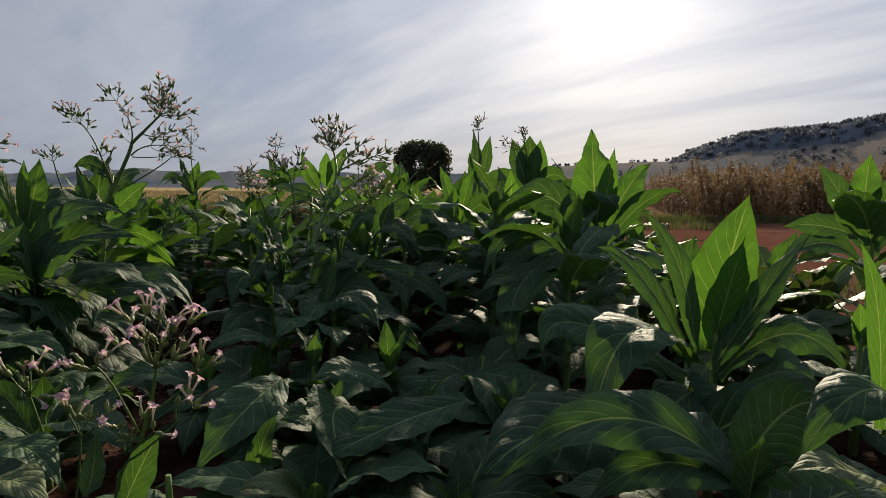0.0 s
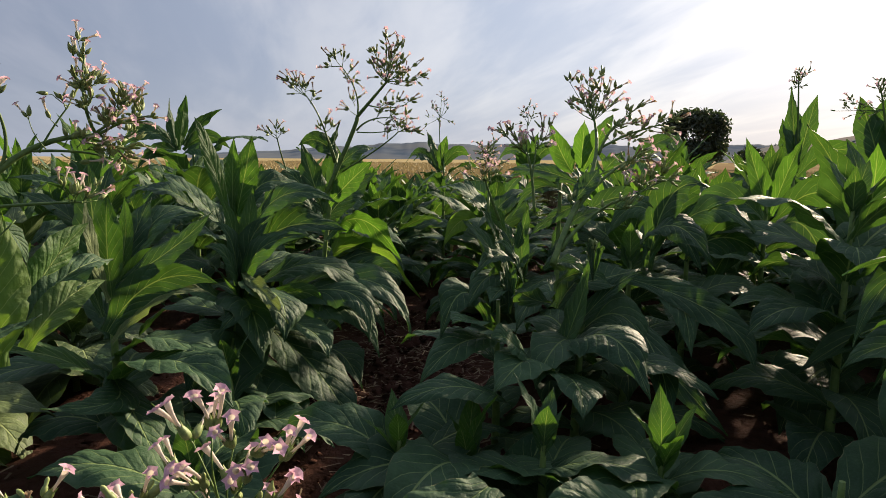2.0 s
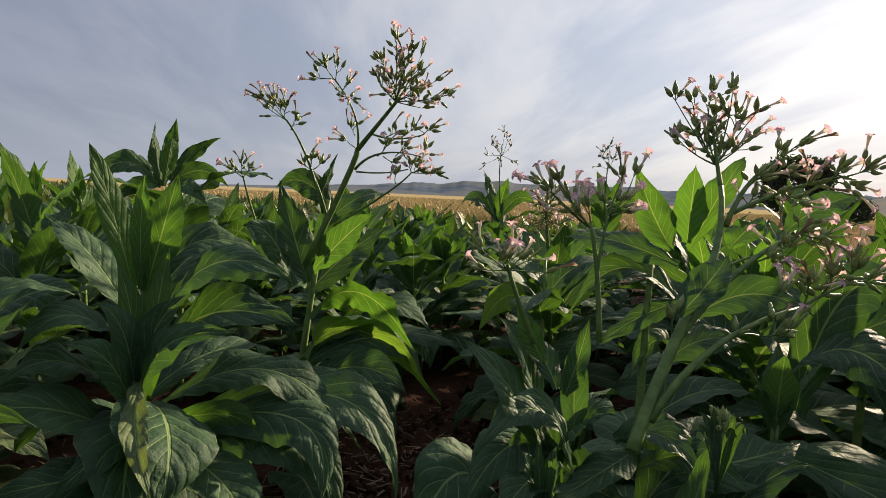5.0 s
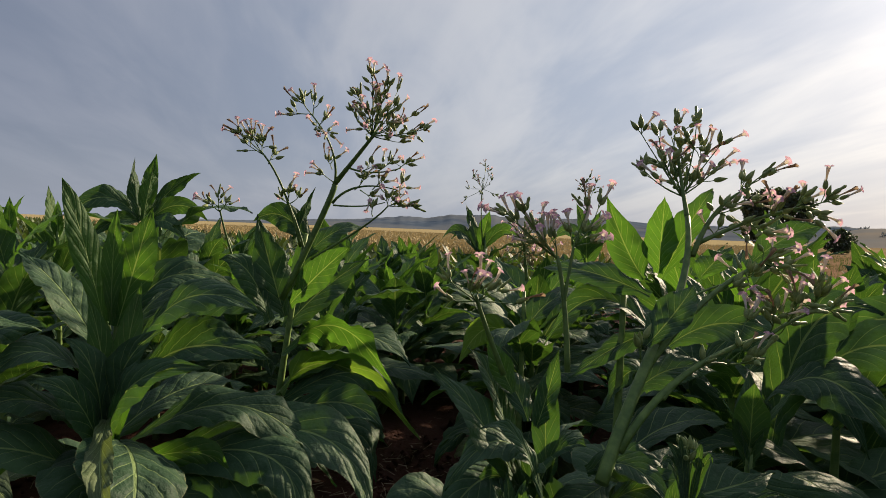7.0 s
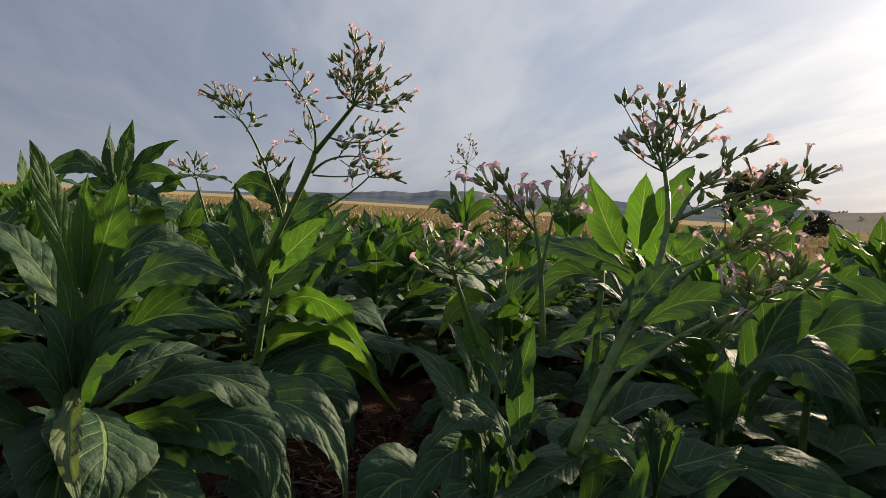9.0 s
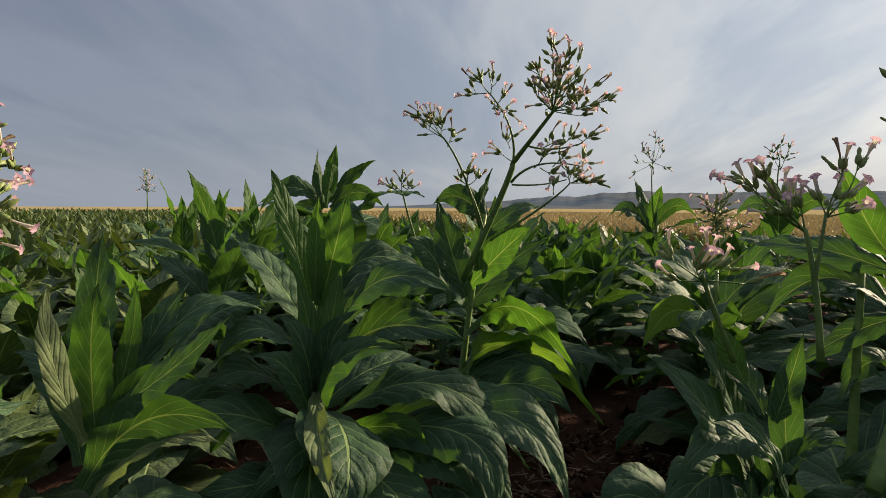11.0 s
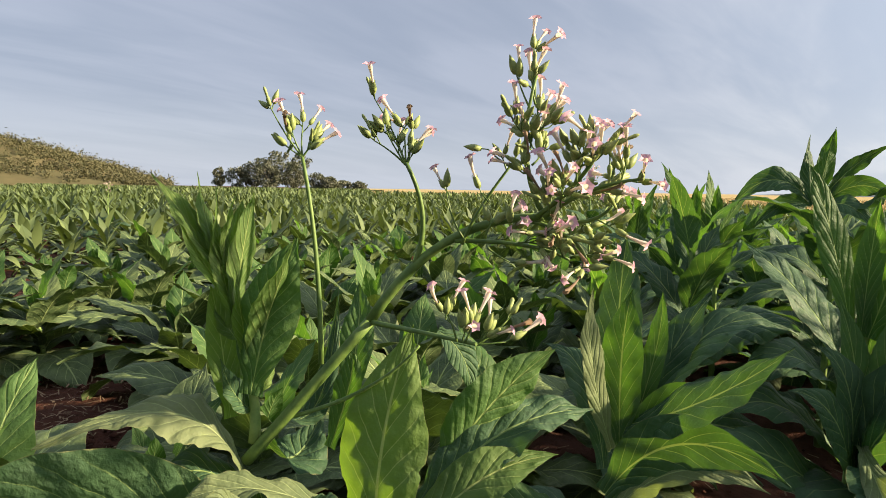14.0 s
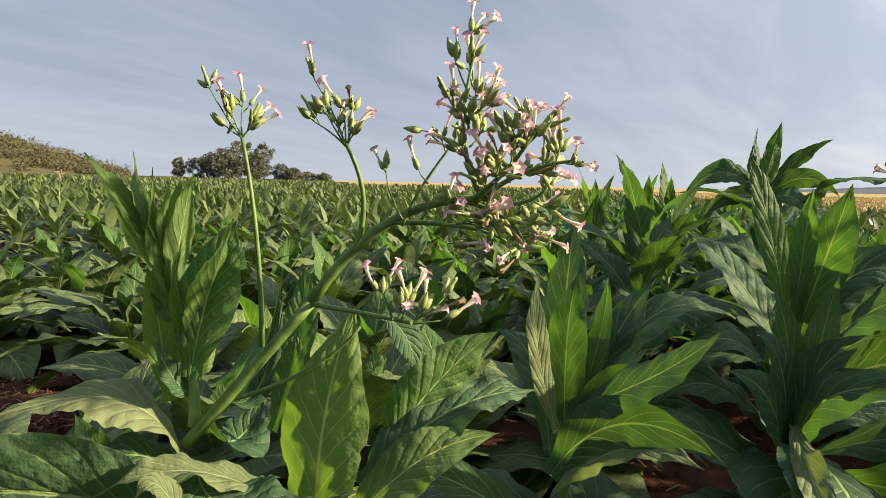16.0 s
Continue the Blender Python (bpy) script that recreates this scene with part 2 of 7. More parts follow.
# ---- shapes ----
def part(name, bm, mats, parent, label=""):
    """Links a bmesh (or a mesh) as one object under a thing or part."""
    if isinstance(bm, bpy.types.Mesh):
        me = bm
    else:
        me = bpy.data.meshes.new(name)
        bm.to_mesh(me)
        bm.free()
        for m in mats if isinstance(mats, (list, tuple)) else [mats]:
            me.materials.append(m)
    ob = new(name, me)
    ob.parent = parent
    if label:
        ob["label"] = label
    return ob


def smooth(bm):
    for f in bm.faces:
        f.smooth = True


def tube(bm, pts, radii, sides=7, mat=0, cap=True):
    """A round tapered tube along points."""
    rings = []
    prev = None
    for i, p in enumerate(pts):
        t = (pts[min(i + 1, len(pts) - 1)] - pts[max(i - 1, 0)]).normalized()
        a = t.orthogonal().normalized() if prev is None else (prev - t * prev.dot(t)).normalized()
        prev = a
        b = t.cross(a)
        r = radii[i] if isinstance(radii, (list, tuple)) else radii
        rings.append([bm.verts.new(p + (a * math.cos(k * math.tau / sides) + b * math.sin(k * math.tau / sides)) * r) for k in range(sides)])
    for u, v in zip(rings, rings[1:]):
        for k in range(sides):
            f = bm.faces.new((u[k], u[(k + 1) % sides], v[(k + 1) % sides], v[k]))
            f.smooth, f.material_index = True, mat
    if cap:
        for ring in (list(reversed(rings[0])), rings[-1]):
            bm.faces.new(ring).material_index = mat


def bezier(a, b, c, n):
    return [a * (1 - s) ** 2 + b * 2 * s * (1 - s) + c * s * s for s in (i / n for i in range(n + 1))]


def blade_width(s, base=0.30):
    """Half width along a tobacco leaf: narrow winged base, widest a little before the middle, long pointed tip."""
    body = math.sin(math.pi * min(1.0, s) ** 0.80) ** 1.0 if 0 < s < 1 else 0.0
    body = body if s < 0.42 else body ** 1.18
    return max(base * (1 - s) ** 2, body) * (1.0 if s < 0.999 else 0.0) + 0.004


def leaf_bm(pts, width, side, fold=0.22, wave=0.10, seed=0, twist=0.0, nx=6, base=0.30, quilt=0.0):
    """A leaf blade along a midrib: side is the direction across it at its base."""
    rnd = random.Random(seed)
    bm = bmesh.new()
    uvl = bm.loops.layers.uv.new("UVMap")
    n = len(pts) - 1
    ph = [rnd.uniform(0, math.tau) for _ in range(4)]
    fr = [rnd.uniform(1.6, 2.8), rnd.uniform(1.6, 2.8), rnd.uniform(3.6, 5.4), rnd.uniform(3.6, 5.4)]
    ff, pf = rnd.uniform(8.5, 12.0), rnd.uniform(0, math.tau)
    droop_edge = rnd.uniform(0.10, 0.38)      # the margins roll down
    rows, info = [], {}
    for i, p in enumerate(pts):
        s = i / n
        t = (pts[min(i + 1, n)] - pts[max(i - 1, 0)]).normalized()
        a = (side - t * side.dot(t)).normalized()
        nor = a.cross(t)
        tw = twist * s
        a2 = a * math.cos(tw) + nor * math.sin(tw)
        n2 = nor * math.cos(tw) - a * math.sin(tw)
        w = width * blade_width(s, base)
        ragged = [1 + 0.07 * noise.noise((s * 7.0, j * 9.0, seed * 0.37)) - 0.30 * max(0.0, noise.noise((s * 16.0, j * 5.0 + 3.0, seed * 0.71)) - 0.42) for j in (0, 1)]
        row = []
        for k in range(nx + 1):
            u = 2 * k / nx - 1
            j = 0 if u < 0 else 1
            rip = wave * width * abs(u) ** 1.5 * (math.sin(fr[j] * s * math.tau + ph[j]) + 0.5 * math.sin(fr[j + 2] * s * math.tau + ph[j + 2])) * math.sin(math.pi * s) ** 0.5
            rip += 0.40 * wave * width * abs(u) ** 3 * math.sin(ff * s * math.tau + pf + (2.1 if j else 0.0)) * (0.6 + 0.8 * noise.noise((s * 4.0, u, seed))) * math.sin(math.pi * s) ** 0.6
            lift = (fold + 0.10) * abs(u) * w - droop_edge * abs(u) ** 2.4 * w
            bump = 0.085 * width * noise.noise((p.x * 22 + u * 2.1, p.y * 22 + seed, p.z * 22 + s * 3)) * min(1.0, abs(u) * 3)
            if quilt:      # the blade swells between its side veins
                bump -= quilt * width * math.cos(math.tau * (9.0 * s - 4.2 * (abs(u) / 2) ** 0.8 - 0.5)) * math.sin(math.pi * min(1.0, abs(u) * 1.05)) * math.sin(math.pi * s) ** 0.5
            v = bm.verts.new(p + a2 * (u * w * (1 + (ragged[j] - 1) * abs(u))) + n2 * (lift + rip + bump - 0.02 * width * (1 - min(1, abs(u) * 4))))
            info[v] = (0.5 + u / 2, s)
            row.append(v)
        rows.append(row)
    for r, q in zip(rows, rows[1:]):
        for k in range(nx):
            f = bm.faces.new((r[k], r[k + 1], q[k + 1], q[k]))
            f.smooth = True
            for lp in f.loops:
                lp[uvl].uv = info[lp.vert]
    return bm


def arc(length, rise, droop, power=1.5, n=12):
    """A midrib in the x-z plane from the origin: starts at the angle rise and bends down by droop over its length."""
    pts, p = [Vector((0, 0, 0))], Vector((0, 0, 0))
    for i in range(n):
        a = rise - droop * ((i + 0.5) / n) ** power
        p = p + Vector((math.cos(a), 0, math.sin(a))) * (length / n)
        pts.append(p.copy())
    return pts


def mesh_of(bm, name, mats):
    me = bpy.data.meshes.new(name)
    bm.to_mesh(me)
    bm.free()
    for m in mats:
        me.materials.append(m)
    return me


def thing(name, x, y, z=0.0, **tags):
    ob = new(name)
    ob.location = (x, y, z)
    ob.empty_display_size = 0.1
    return tagged(ob, **tags)


# ---- flowers ----
def lathe(bm, prof, sides=9, mat=0):
    """Turned shape about z: prof is a row of (radius, height)."""
    rings = [[bm.verts.new((r * math.cos(k * math.tau / sides), r * math.sin(k * math.tau / sides), h)) for k in range(sides)] for r, h in prof]
    for u, v in zip(rings, rings[1:]):
        for k in range(sides):
            f = bm.faces.new((u[k], u[(k + 1) % sides], v[(k + 1) % sides], v[k]))
            f.smooth, f.material_index = True, mat
    return rings


def flower_mesh(name, bend, spread, wilt=False):
    """A floret: ribbed calyx with five teeth, a slender tube that widens to its throat, and five pointed lobes."""
    bm = bmesh.new()
    lathe(bm, [(0.0012, 0.0), (0.0040, 0.002), (0.0054, 0.007), (0.0050, 0.013), (0.0037, 0.018)], 10, 0)
    for k in range(5):   # calyx teeth
        a = k * math.tau / 5
        d, q = Vector((math.cos(a), math.sin(a), 0)), Vector((-math.sin(a), math.cos(a), 0))
        bm.faces.new([bm.verts.new(d * 0.0038 + q * 0.0018 + Vector((0, 0, 0.016))), bm.verts.new(d * 0.0038 - q * 0.0018 + Vector((0, 0, 0.016))), bm.verts.new(d * 0.0050 + Vector((0, 0, 0.0235)))])
    thin = 0.75 if wilt else 1.0
    lathe(bm, [(0.0019 * thin, 0.012), (0.0020 * thin, 0.026), (0.0027 * thin, 0.036), (0.0040 * thin, 0.044), (0.0043 * thin, 0.049)], 10, 1)
    rim = [bm.verts.new((0.0043 * thin * math.cos(k * math.tau / 10), 0.0043 * thin * math.sin(k * math.tau / 10), 0.049)) for k in range(10)]
    tip = []
    for k in range(10):  # five pointed lobes, a little turned back
        a = k * math.tau / 10
        r = spread if k % 2 == 0 else spread * 0.60
        tip.append(bm.verts.new((r * math.cos(a), r * math.sin(a), 0.0530 - (0.003 if k % 2 == 0 else 0.0) + (0.004 if wilt else 0))))
    for k in range(10):
        f = bm.faces.new((rim[k], rim[(k + 1) % 10], tip[(k + 1) % 10], tip[k]))
        f.smooth, f.material_index = True, 2
    for v in bm.verts:
        v.co.x += bend * (v.co.z / 0.05) ** 2 * 0.05
    return mesh_of(bm, name, [CALYX, CREAM if not wilt else WILTED, PINK if not wilt else WILTED])


def bud_mesh(name, length, fat):
    """A closed bud: plump calyx and a slender club-shaped tip."""
    bm = bmesh.new()
    lathe(bm, [(0.001, 0.0), (0.0042 * fat, 0.003), (0.0054 * fat, 0.008), (0.0044 * fat, 0.015), (0.0030 * fat, length * 0.55), (0.0036 * fat, length * 0.84), (0.0022 * fat, length * 0.95), (0.0003, length)], 9, 0)
    return mesh_of(bm, name, [CALYX])


def capsule_mesh(name):
    """A ripening seed pod in its calyx."""
    bm = bmesh.new()
    lathe(bm, [(0.001, 0.0), (0.0042, 0.002), (0.0060, 0.008), (0.0059, 0.014), (0.0040, 0.021), (0.0020, 0.026), (0.0005, 0.030)], 9, 0)
    return mesh_of(bm, name, [CALYX])


FLOWERS = [flower_mesh("open_flower", 0.12, 0.0128), flower_mesh("open_flower", -0.18, 0.0118), flower_mesh("open_flower", 0.25, 0.0108)]
WILT = flower_mesh("wilted_flower", 0.3, 0.0055, True)
BUDS = [bud_mesh("bud", 0.030, 1.0), bud_mesh("bud", 0.040, 0.9)]
POD = capsule_mesh("seed_pod")


def aimed(direction, roll):
    return Vector(direction).to_track_quat("Z", "Y").to_matrix().to_4x4() @ Matrix.Rotation(roll, 4, "Z")


def flower_head(root, base, top, branches, seed, thick=0.011, size=1.0, lean=(0, 0, 0), opened=0.5):
    """A branched flower stalk on a plant. base, top and branch ends are given from the plant's foot;
    a branch is (share of the stalk where it leaves, end x, y, z, number of flowers, sag)."""
    rnd = random.Random(seed)
    bm = bmesh.new()
    base, top = Vector(base), Vector(top)
    mid = (base + top) / 2 + Vector(lean)
    main = bezier(base, mid, top, 12)
    tube(bm, main, [thick * (1 - 0.55 * i / 12) for i in range(13)], 8)
    heads = []

    def cluster(path, count, r0, reach):
        n = len(path) - 1
        for c in range(count):
            f = 1.0 - reach * (c / max(1, count - 1)) ** 1.1
            i = min(n - 1, int(f * n))
            p = path[i].lerp(path[i + 1], f * n - i)
            along = (path[i + 1] - path[i]).normalized()
            a = c * 2.4 + rnd.uniform(-0.5, 0.5)
            o = along.orthogonal().normalized()
            out = (Matrix.Rotation(a, 3, along) @ o)
            d = (out * rnd.uniform(0.45, 0.95) + along * rnd.uniform(0.5, 1.1) + Vector((0, 0, rnd.uniform(-0.1, 0.5)))).normalized()
            ped = rnd.uniform(0.008, 0.018) * size
            q = p + d * ped + Vector((0, 0, 0.003))
            tube(bm, [p, p.lerp(q, 0.5) - Vector((0, 0, 0.002)), q], 0.0013 * size, 4, cap=False)
            heads.append((q, (d + Vector((0, 0, rnd.uniform(-0.25, 0.25)))).normalized(), c / max(1, count)))

    def twig(start, end, count, sag, r0, reach=0.55):
        ctrl = (start + end) / 2 + Vector((0, 0, -sag)) + (end - start).length * 0.08 * Vector((rnd.uniform(-1, 1), rnd.uniform(-1, 1), 0))
        path = bezier(start, ctrl, end, 8)
        tube(bm, path, [r0 * (1 - 0.6 * i / 8) for i in range(9)], 6)
        cluster(path, count, r0, min(0.95, reach))
        return path

    for share, ex, ey, ez, count, sag in branches:
        line = main if share >= 0 else limb
        i = abs(share) * (len(line) - 1)
        k = min(len(line) - 2, int(i))
        start = line[k].lerp(line[k + 1], i - k)
        end = Vector((ex, ey, ez))
        ln = (end - start).length
        path = twig(start, end, max(3, int(count * 0.7)), sag, thick * (0.38 if share >= 0 else 0.20), min(0.9, 0.15 * size / max(ln, 0.05)))
        if share >= 0:
            limb = path
        for _ in range(int(count * 0.4) // 2):   # short side twigs near its end
            b = path[rnd.choice((5, 6, 7))]
            e = b + Vector((rnd.uniform(-1, 1), rnd.uniform(-1, 1), rnd.uniform(0.1, 1.0))).normalized() * rnd.uniform(0.035, 0.075) * size
            twig(b, e, 4, 0.0, thick * 0.14, 0.6)
    cluster(main, 12, thick, 0.10 / max(0.1, (top - base).length))
    stalk = part("flower_stalk", bm, STALK, root, "branched green flower stalk")
    for q, d, f in heads:
        x = rnd.random()
        if x < opened:
            me = rnd.choice(FLOWERS)
        elif x < opened + 0.02:
            me = WILT
        elif x < opened + 0.42:
            me = rnd.choice(BUDS)
        else:
            me = POD
        ob = part(me.name.split(".")[0], me, None, stalk)
        s = 0.97 * size * rnd.uniform(0.85, 1.12)
        ob.matrix_local = Matrix.Translation(q) @ aimed(d, rnd.uniform(0, math.tau)) @ Matrix.Diagonal((s, s, s, 1))
    return stalk


class Spray:
    """A branched flower stalk, put together limb by limb, with florets fanned out at the twig ends."""

    def __init__(self, root, seed, size, mix):
        self.rnd, self.size, self.mix, self.heads = random.Random(seed), size, mix, []
        self.bm, self.root = bmesh.new(), root

    def limb(self, a, b, c, r0, r1):
        a, b, c = Vector(a), Vector(b), Vector(c)
        tube(self.bm, bezier(a, b * 2 - (a + c) / 2, c, 10), [r0 + (r1 - r0) * i / 10 for i in range(11)], 8)

    def twig(self, a, c, r):
        rnd = self.rnd
        sway = (c - a).length * 0.12
        path = bezier(a, (a + c) / 2 + Vector((rnd.uniform(-1, 1), rnd.uniform(-1, 1), rnd.uniform(-1, 0.2))) * sway, c, 5)
        tube(self.bm, path, [r * (1 - 0.1 * i) for i in range(6)], 5)
        return path

    def floret(self, p, d):
        rnd = self.rnd
        d = (d + Vector((rnd.gauss(0, 0.42), rnd.gauss(0, 0.42), rnd.gauss(0.05, 0.36)))).normalized()
        q = p + d * rnd.uniform(0.006, 0.013) * self.size
        tube(self.bm, [p, q], 0.0012 * self.size, 4, cap=False)
        self.heads.append((q, (d + Vector((0, 0, rnd.uniform(-0.12, 0.12)))).normalized()))

    def tip(self, a, c, count):
        """A twig from a to c that carries so many florets."""
        rnd = self.rnd
        a, c = Vector(a), Vector(c)
        c = c - (c - a).normalized() * min(0.020, 0.5 * (c - a).length)      # the florets reach on from here
        path = self.twig(a, c, 0.0021 * self.size)
        way = (path[-1] - path[-3]).normalized()
        way = (way + Vector((0, 0, 0.25))).normalized()
        for k in range(count):
            if k < 3:
                self.floret(path[-1], way)
            else:
                f = rnd.uniform(0.35, 0.95)
                i = min(4, int(f * 5))
                b = path[i].lerp(path[i + 1], f * 5 - i)
                out = (way + Vector((rnd.gauss(0, 0.6), rnd.gauss(0, 0.6), rnd.gauss(0, 0.5)))).normalized()
                e = b + out * rnd.uniform(0.008, 0.022) * self.size
                tube(self.bm, [b, e], 0.0013 * self.size, 4, cap=False)
                self.floret(e, out)

    def done(self):
        stalk = part("flower_stalk", self.bm, STALK, self.root, "branched green flower stalk")
        rnd = self.rnd
        for q, d in self.heads:
            x = rnd.random()
            me = rnd.choice(FLOWERS) if x < self.mix[0] else rnd.choice(BUDS) if x < self.mix[1] else POD if x < self.mix[2] else WILT
            ob = part(me.name.split(".")[0], me, None, stalk)
            k = self.size * rnd.uniform(0.82, 1.12)
            ob.matrix_local = Matrix.Translation(q) @ aimed(d, rnd.uniform(0, math.tau)) @ Matrix.Diagonal((k, k, k, 1))


def stem_of(root, height, bend=(0, 0), r=0.017, name="stem"):
    bm = bmesh.new()
    pts = bezier(Vector((0, 0, -0.02)), Vector((bend[0] * 0.2, bend[1] * 0.2, height * 0.5)), Vector((bend[0], bend[1], height)), 9)
    tube(bm, pts, [r * (1.15 - 0.7 * i / 9) for i in range(10)], 8)
    part(name, bm, STEM, root)
    return pts


def on_path(pts, z):
    for a, b in zip(pts, pts[1:]):
        if b.z >= z:
            return a.lerp(b, (z - a.z) / max(1e-6, b.z - a.z))
    return pts[-1].copy()


def set_leaf(root, start, tip, arch, width, seed, mat=None, twist=0.0, fold=0.22, wave=0.10, out=0.0, n=36, turn=0.0):
    """One leaf of a plant from its stem to its tip; arch lifts the middle of the midrib, out pushes it sideways."""
    start, tip = Vector(start), Vector(tip)
    flat = Vector((tip.x - start.x, tip.y - start.y, 0))
    if flat.length < 0.03:
        flat = Vector((0.03, 0.01, 0))
    flat.normalize()
    side = Vector((-flat.y, flat.x, 0)) * -1
    ctrl = (start + tip) / 2 + Vector((0, 0, arch)) + side * out
    along = (tip - start).normalized()
    cross = (side - along * side.dot(along)).normalized()
    side = cross * math.cos(turn) + cross.cross(along) * math.sin(turn)
    bm = leaf_bm(bezier(start, ctrl, tip, n), width, side, fold, wave * 1.15, seed, twist, 8)
    return part("leaf", bm, mat or LEAF, root)


def grown_plant(x, y, height, leaves, length, seed, label, group, z=0.0, blade=None, rise=(1.25, 0.15), droop=(0.5, 1.7), wide=0.17, low=0.06, young=3, stand=1.2):
    """A tobacco plant with leaves set in a spiral; the lower ones hang, the upper ones stand."""
    rnd = random.Random(seed)
    root = thing("tobacco_plant", x, y, z, label=label, category="tobacco plant", group=group)
    bend = (rnd.uniform(-0.05, 0.05), rnd.uniform(-0.05, 0.05))
    pts = stem_of(root, height * 0.86, bend)
    az = rnd.uniform(0, math.tau)
    for k in range(leaves):
        f = k / (leaves - 1)
        az += 2.4 + rnd.uniform(-0.25, 0.25)
        zb = low + (height * 0.84 - low) * f ** (0.9 if stand < 1.5 else 1.35)
        ln = length * (0.72 + 0.55 * math.sin(math.pi * min(1.0, 0.15 + f * 0.85))) * rnd.uniform(0.85, 1.12) * (0.62 if f > 0.9 else 1.0)
        e = rise[1] + (rise[0] - rise[1]) * f ** stand + rnd.uniform(-0.15, 0.15)
        d = droop[1] + (droop[0] - droop[1]) * f + rnd.uniform(-0.3, 0.35)
        mid = arc(ln, e, d, 1.3, 26)
        q = on_path(pts, zb)
        rot = Matrix.Rotation(az, 3, "Z")
        bm = leaf_bm(mid, ln * wide * (1.15 - 0.35 * f) * rnd.uniform(0.85, 1.1), Vector((0, -1, 0)), rnd.uniform(0.1, 0.35), rnd.uniform(0.07, 0.14), seed * 97 + k, rnd.uniform(-0.5, 0.5))
        ob = part("leaf", bm, YOUNG if k >= leaves - young else (PALE if k < 2 and rnd.random() < 0.35 else blade or LEAF), root)
        ob.matrix_local = Matrix.Translation(q) @ rot.to_4x4()
    return root


def joined(name, verts, faces, mats, ids=None, kind="stuff", label="", category=""):
    """One mesh object out of arrays of corners and four-cornered faces."""
    me = bpy.data.meshes.new(name)
    v, f = np.asarray(verts, dtype=np.float32), np.asarray(faces, dtype=np.int32)
    me.vertices.add(len(v))
    me.vertices.foreach_set("co", v.ravel())
    me.loops.add(f.size)
    me.loops.foreach_set("vertex_index", f.ravel())
    me.polygons.add(len(f))
    me.polygons.foreach_set("loop_start", np.arange(0, f.size, f.shape[1], dtype=np.int32))
    for m in mats:
        me.materials.append(m)
    if ids is not None:
        me.polygons.foreach_set("material_index", np.asarray(ids, dtype=np.int32))
    if name == "tobacco_field":
        me.polygons.foreach_set("use_smooth", np.ones(len(f), dtype=bool))
    me.update(calc_edges=True)
    me.validate()
    return tagged(new(name, me), label=label, category=category, kind=kind)


def strewn(template, spots):
    """Copies of a template (corners, faces) at spots: rows of x, y, z, turn, size, stretch in z."""
    tv, tf = template
    n = len(spots)
    c, s = np.cos(spots[:, 3]), np.sin(spots[:, 3])
    x = (tv[None, :, 0] * c[:, None] - tv[None, :, 1] * s[:, None]) * spots[:, 4, None] + spots[:, 0, None]
    y = (tv[None, :, 0] * s[:, None] + tv[None, :, 1] * c[:, None]) * spots[:, 4, None] + spots[:, 1, None]
    z = tv[None, :, 2] * (spots[:, 4] * spots[:, 5])[:, None] + spots[:, 2, None]
    v = np.stack([x, y, z], -1).reshape(-1, 3)
    f = (tf[None] + (np.arange(n) * len(tv))[:, None, None]).reshape(-1, tf.shape[1])
    return v, f


def gather(pieces):
    vs, fs, at = [], [], 0
    for v, f in pieces:
        vs.append(v), fs.append(f + at)
        at += len(v)
    return np.concatenate(vs), np.concatenate(fs)


def blade_template(rnd, count, length, rise, droop, width, low, high, n=4, fold=0.25):
    """A light plant for the distance: folded strips in a spiral."""
    vs, fs = [], []
    az = rnd.uniform(0, 6.28)
    for k in range(count):
        f = k / max(1, count - 1)
        az += 2.4 + rnd.uniform(-0.3, 0.3)
        zb = low + (high - low) * f
        e = rise[0] + (rise[1] - rise[0]) * f ** 1.7 + rnd.uniform(-0.2, 0.2)
        d = droop[0] + (droop[1] - droop[0]) * f + rnd.uniform(-0.3, 0.3)
        ln = length * rnd.uniform(0.75, 1.15)
        b = len(vs)
        p = np.array([0.0, 0.0, zb])
        ca, sa = math.cos(az), math.sin(az)
        for i in range(n + 1):
            s = i / n
            wd = width * (1.15 - 0.45 * f) * max(0.08, math.sin(math.pi * s ** 0.86)) if s < 1 else 0.006
            for u in (-1, 0, 1):
                vs.append((p[0] - sa * u * wd, p[1] + ca * u * wd, p[2] + abs(u) * fold * wd))
            a = e - d * ((i + 0.5) / n) ** 1.3
            p = p + np.array([ca * math.cos(a), sa * math.cos(a), math.sin(a)]) * (ln / n)
        for i in range(n):
            for u in range(2):
                q = b + i * 3 + u
                fs.append((q, q + 1, q + 4, q + 3))
    return np.array(vs), np.array(fs)
# ---- the land ----
CX, CY = -1.0, 2.0


def straw_line(x):
    """The near edge of the dry crop that closes the tobacco field."""
    near = 15.0 + 0.30 * max(0.0, -x)
    return near if x > -80 else max(3.0, near - 2.4 * (-80 - x))


def region(x, y):
    side = 0.966 * x + 0.259 * y + 0.35 * noise.noise((x * 1.3, y * 1.3, 7.0)) + 0.14 * noise.noise((x * 6.0, y * 6.0, 2.0))
    if x < -3.0 and y > straw_line(x):
        return 1
    if side > 3.9 and y < 24 and x < 60 or (x >= -3.0 and 15.0 < y < 22):
        return 2
    if side > 3.9 or (x >= -3.0 and y >= 22):
        return 3
    return 0


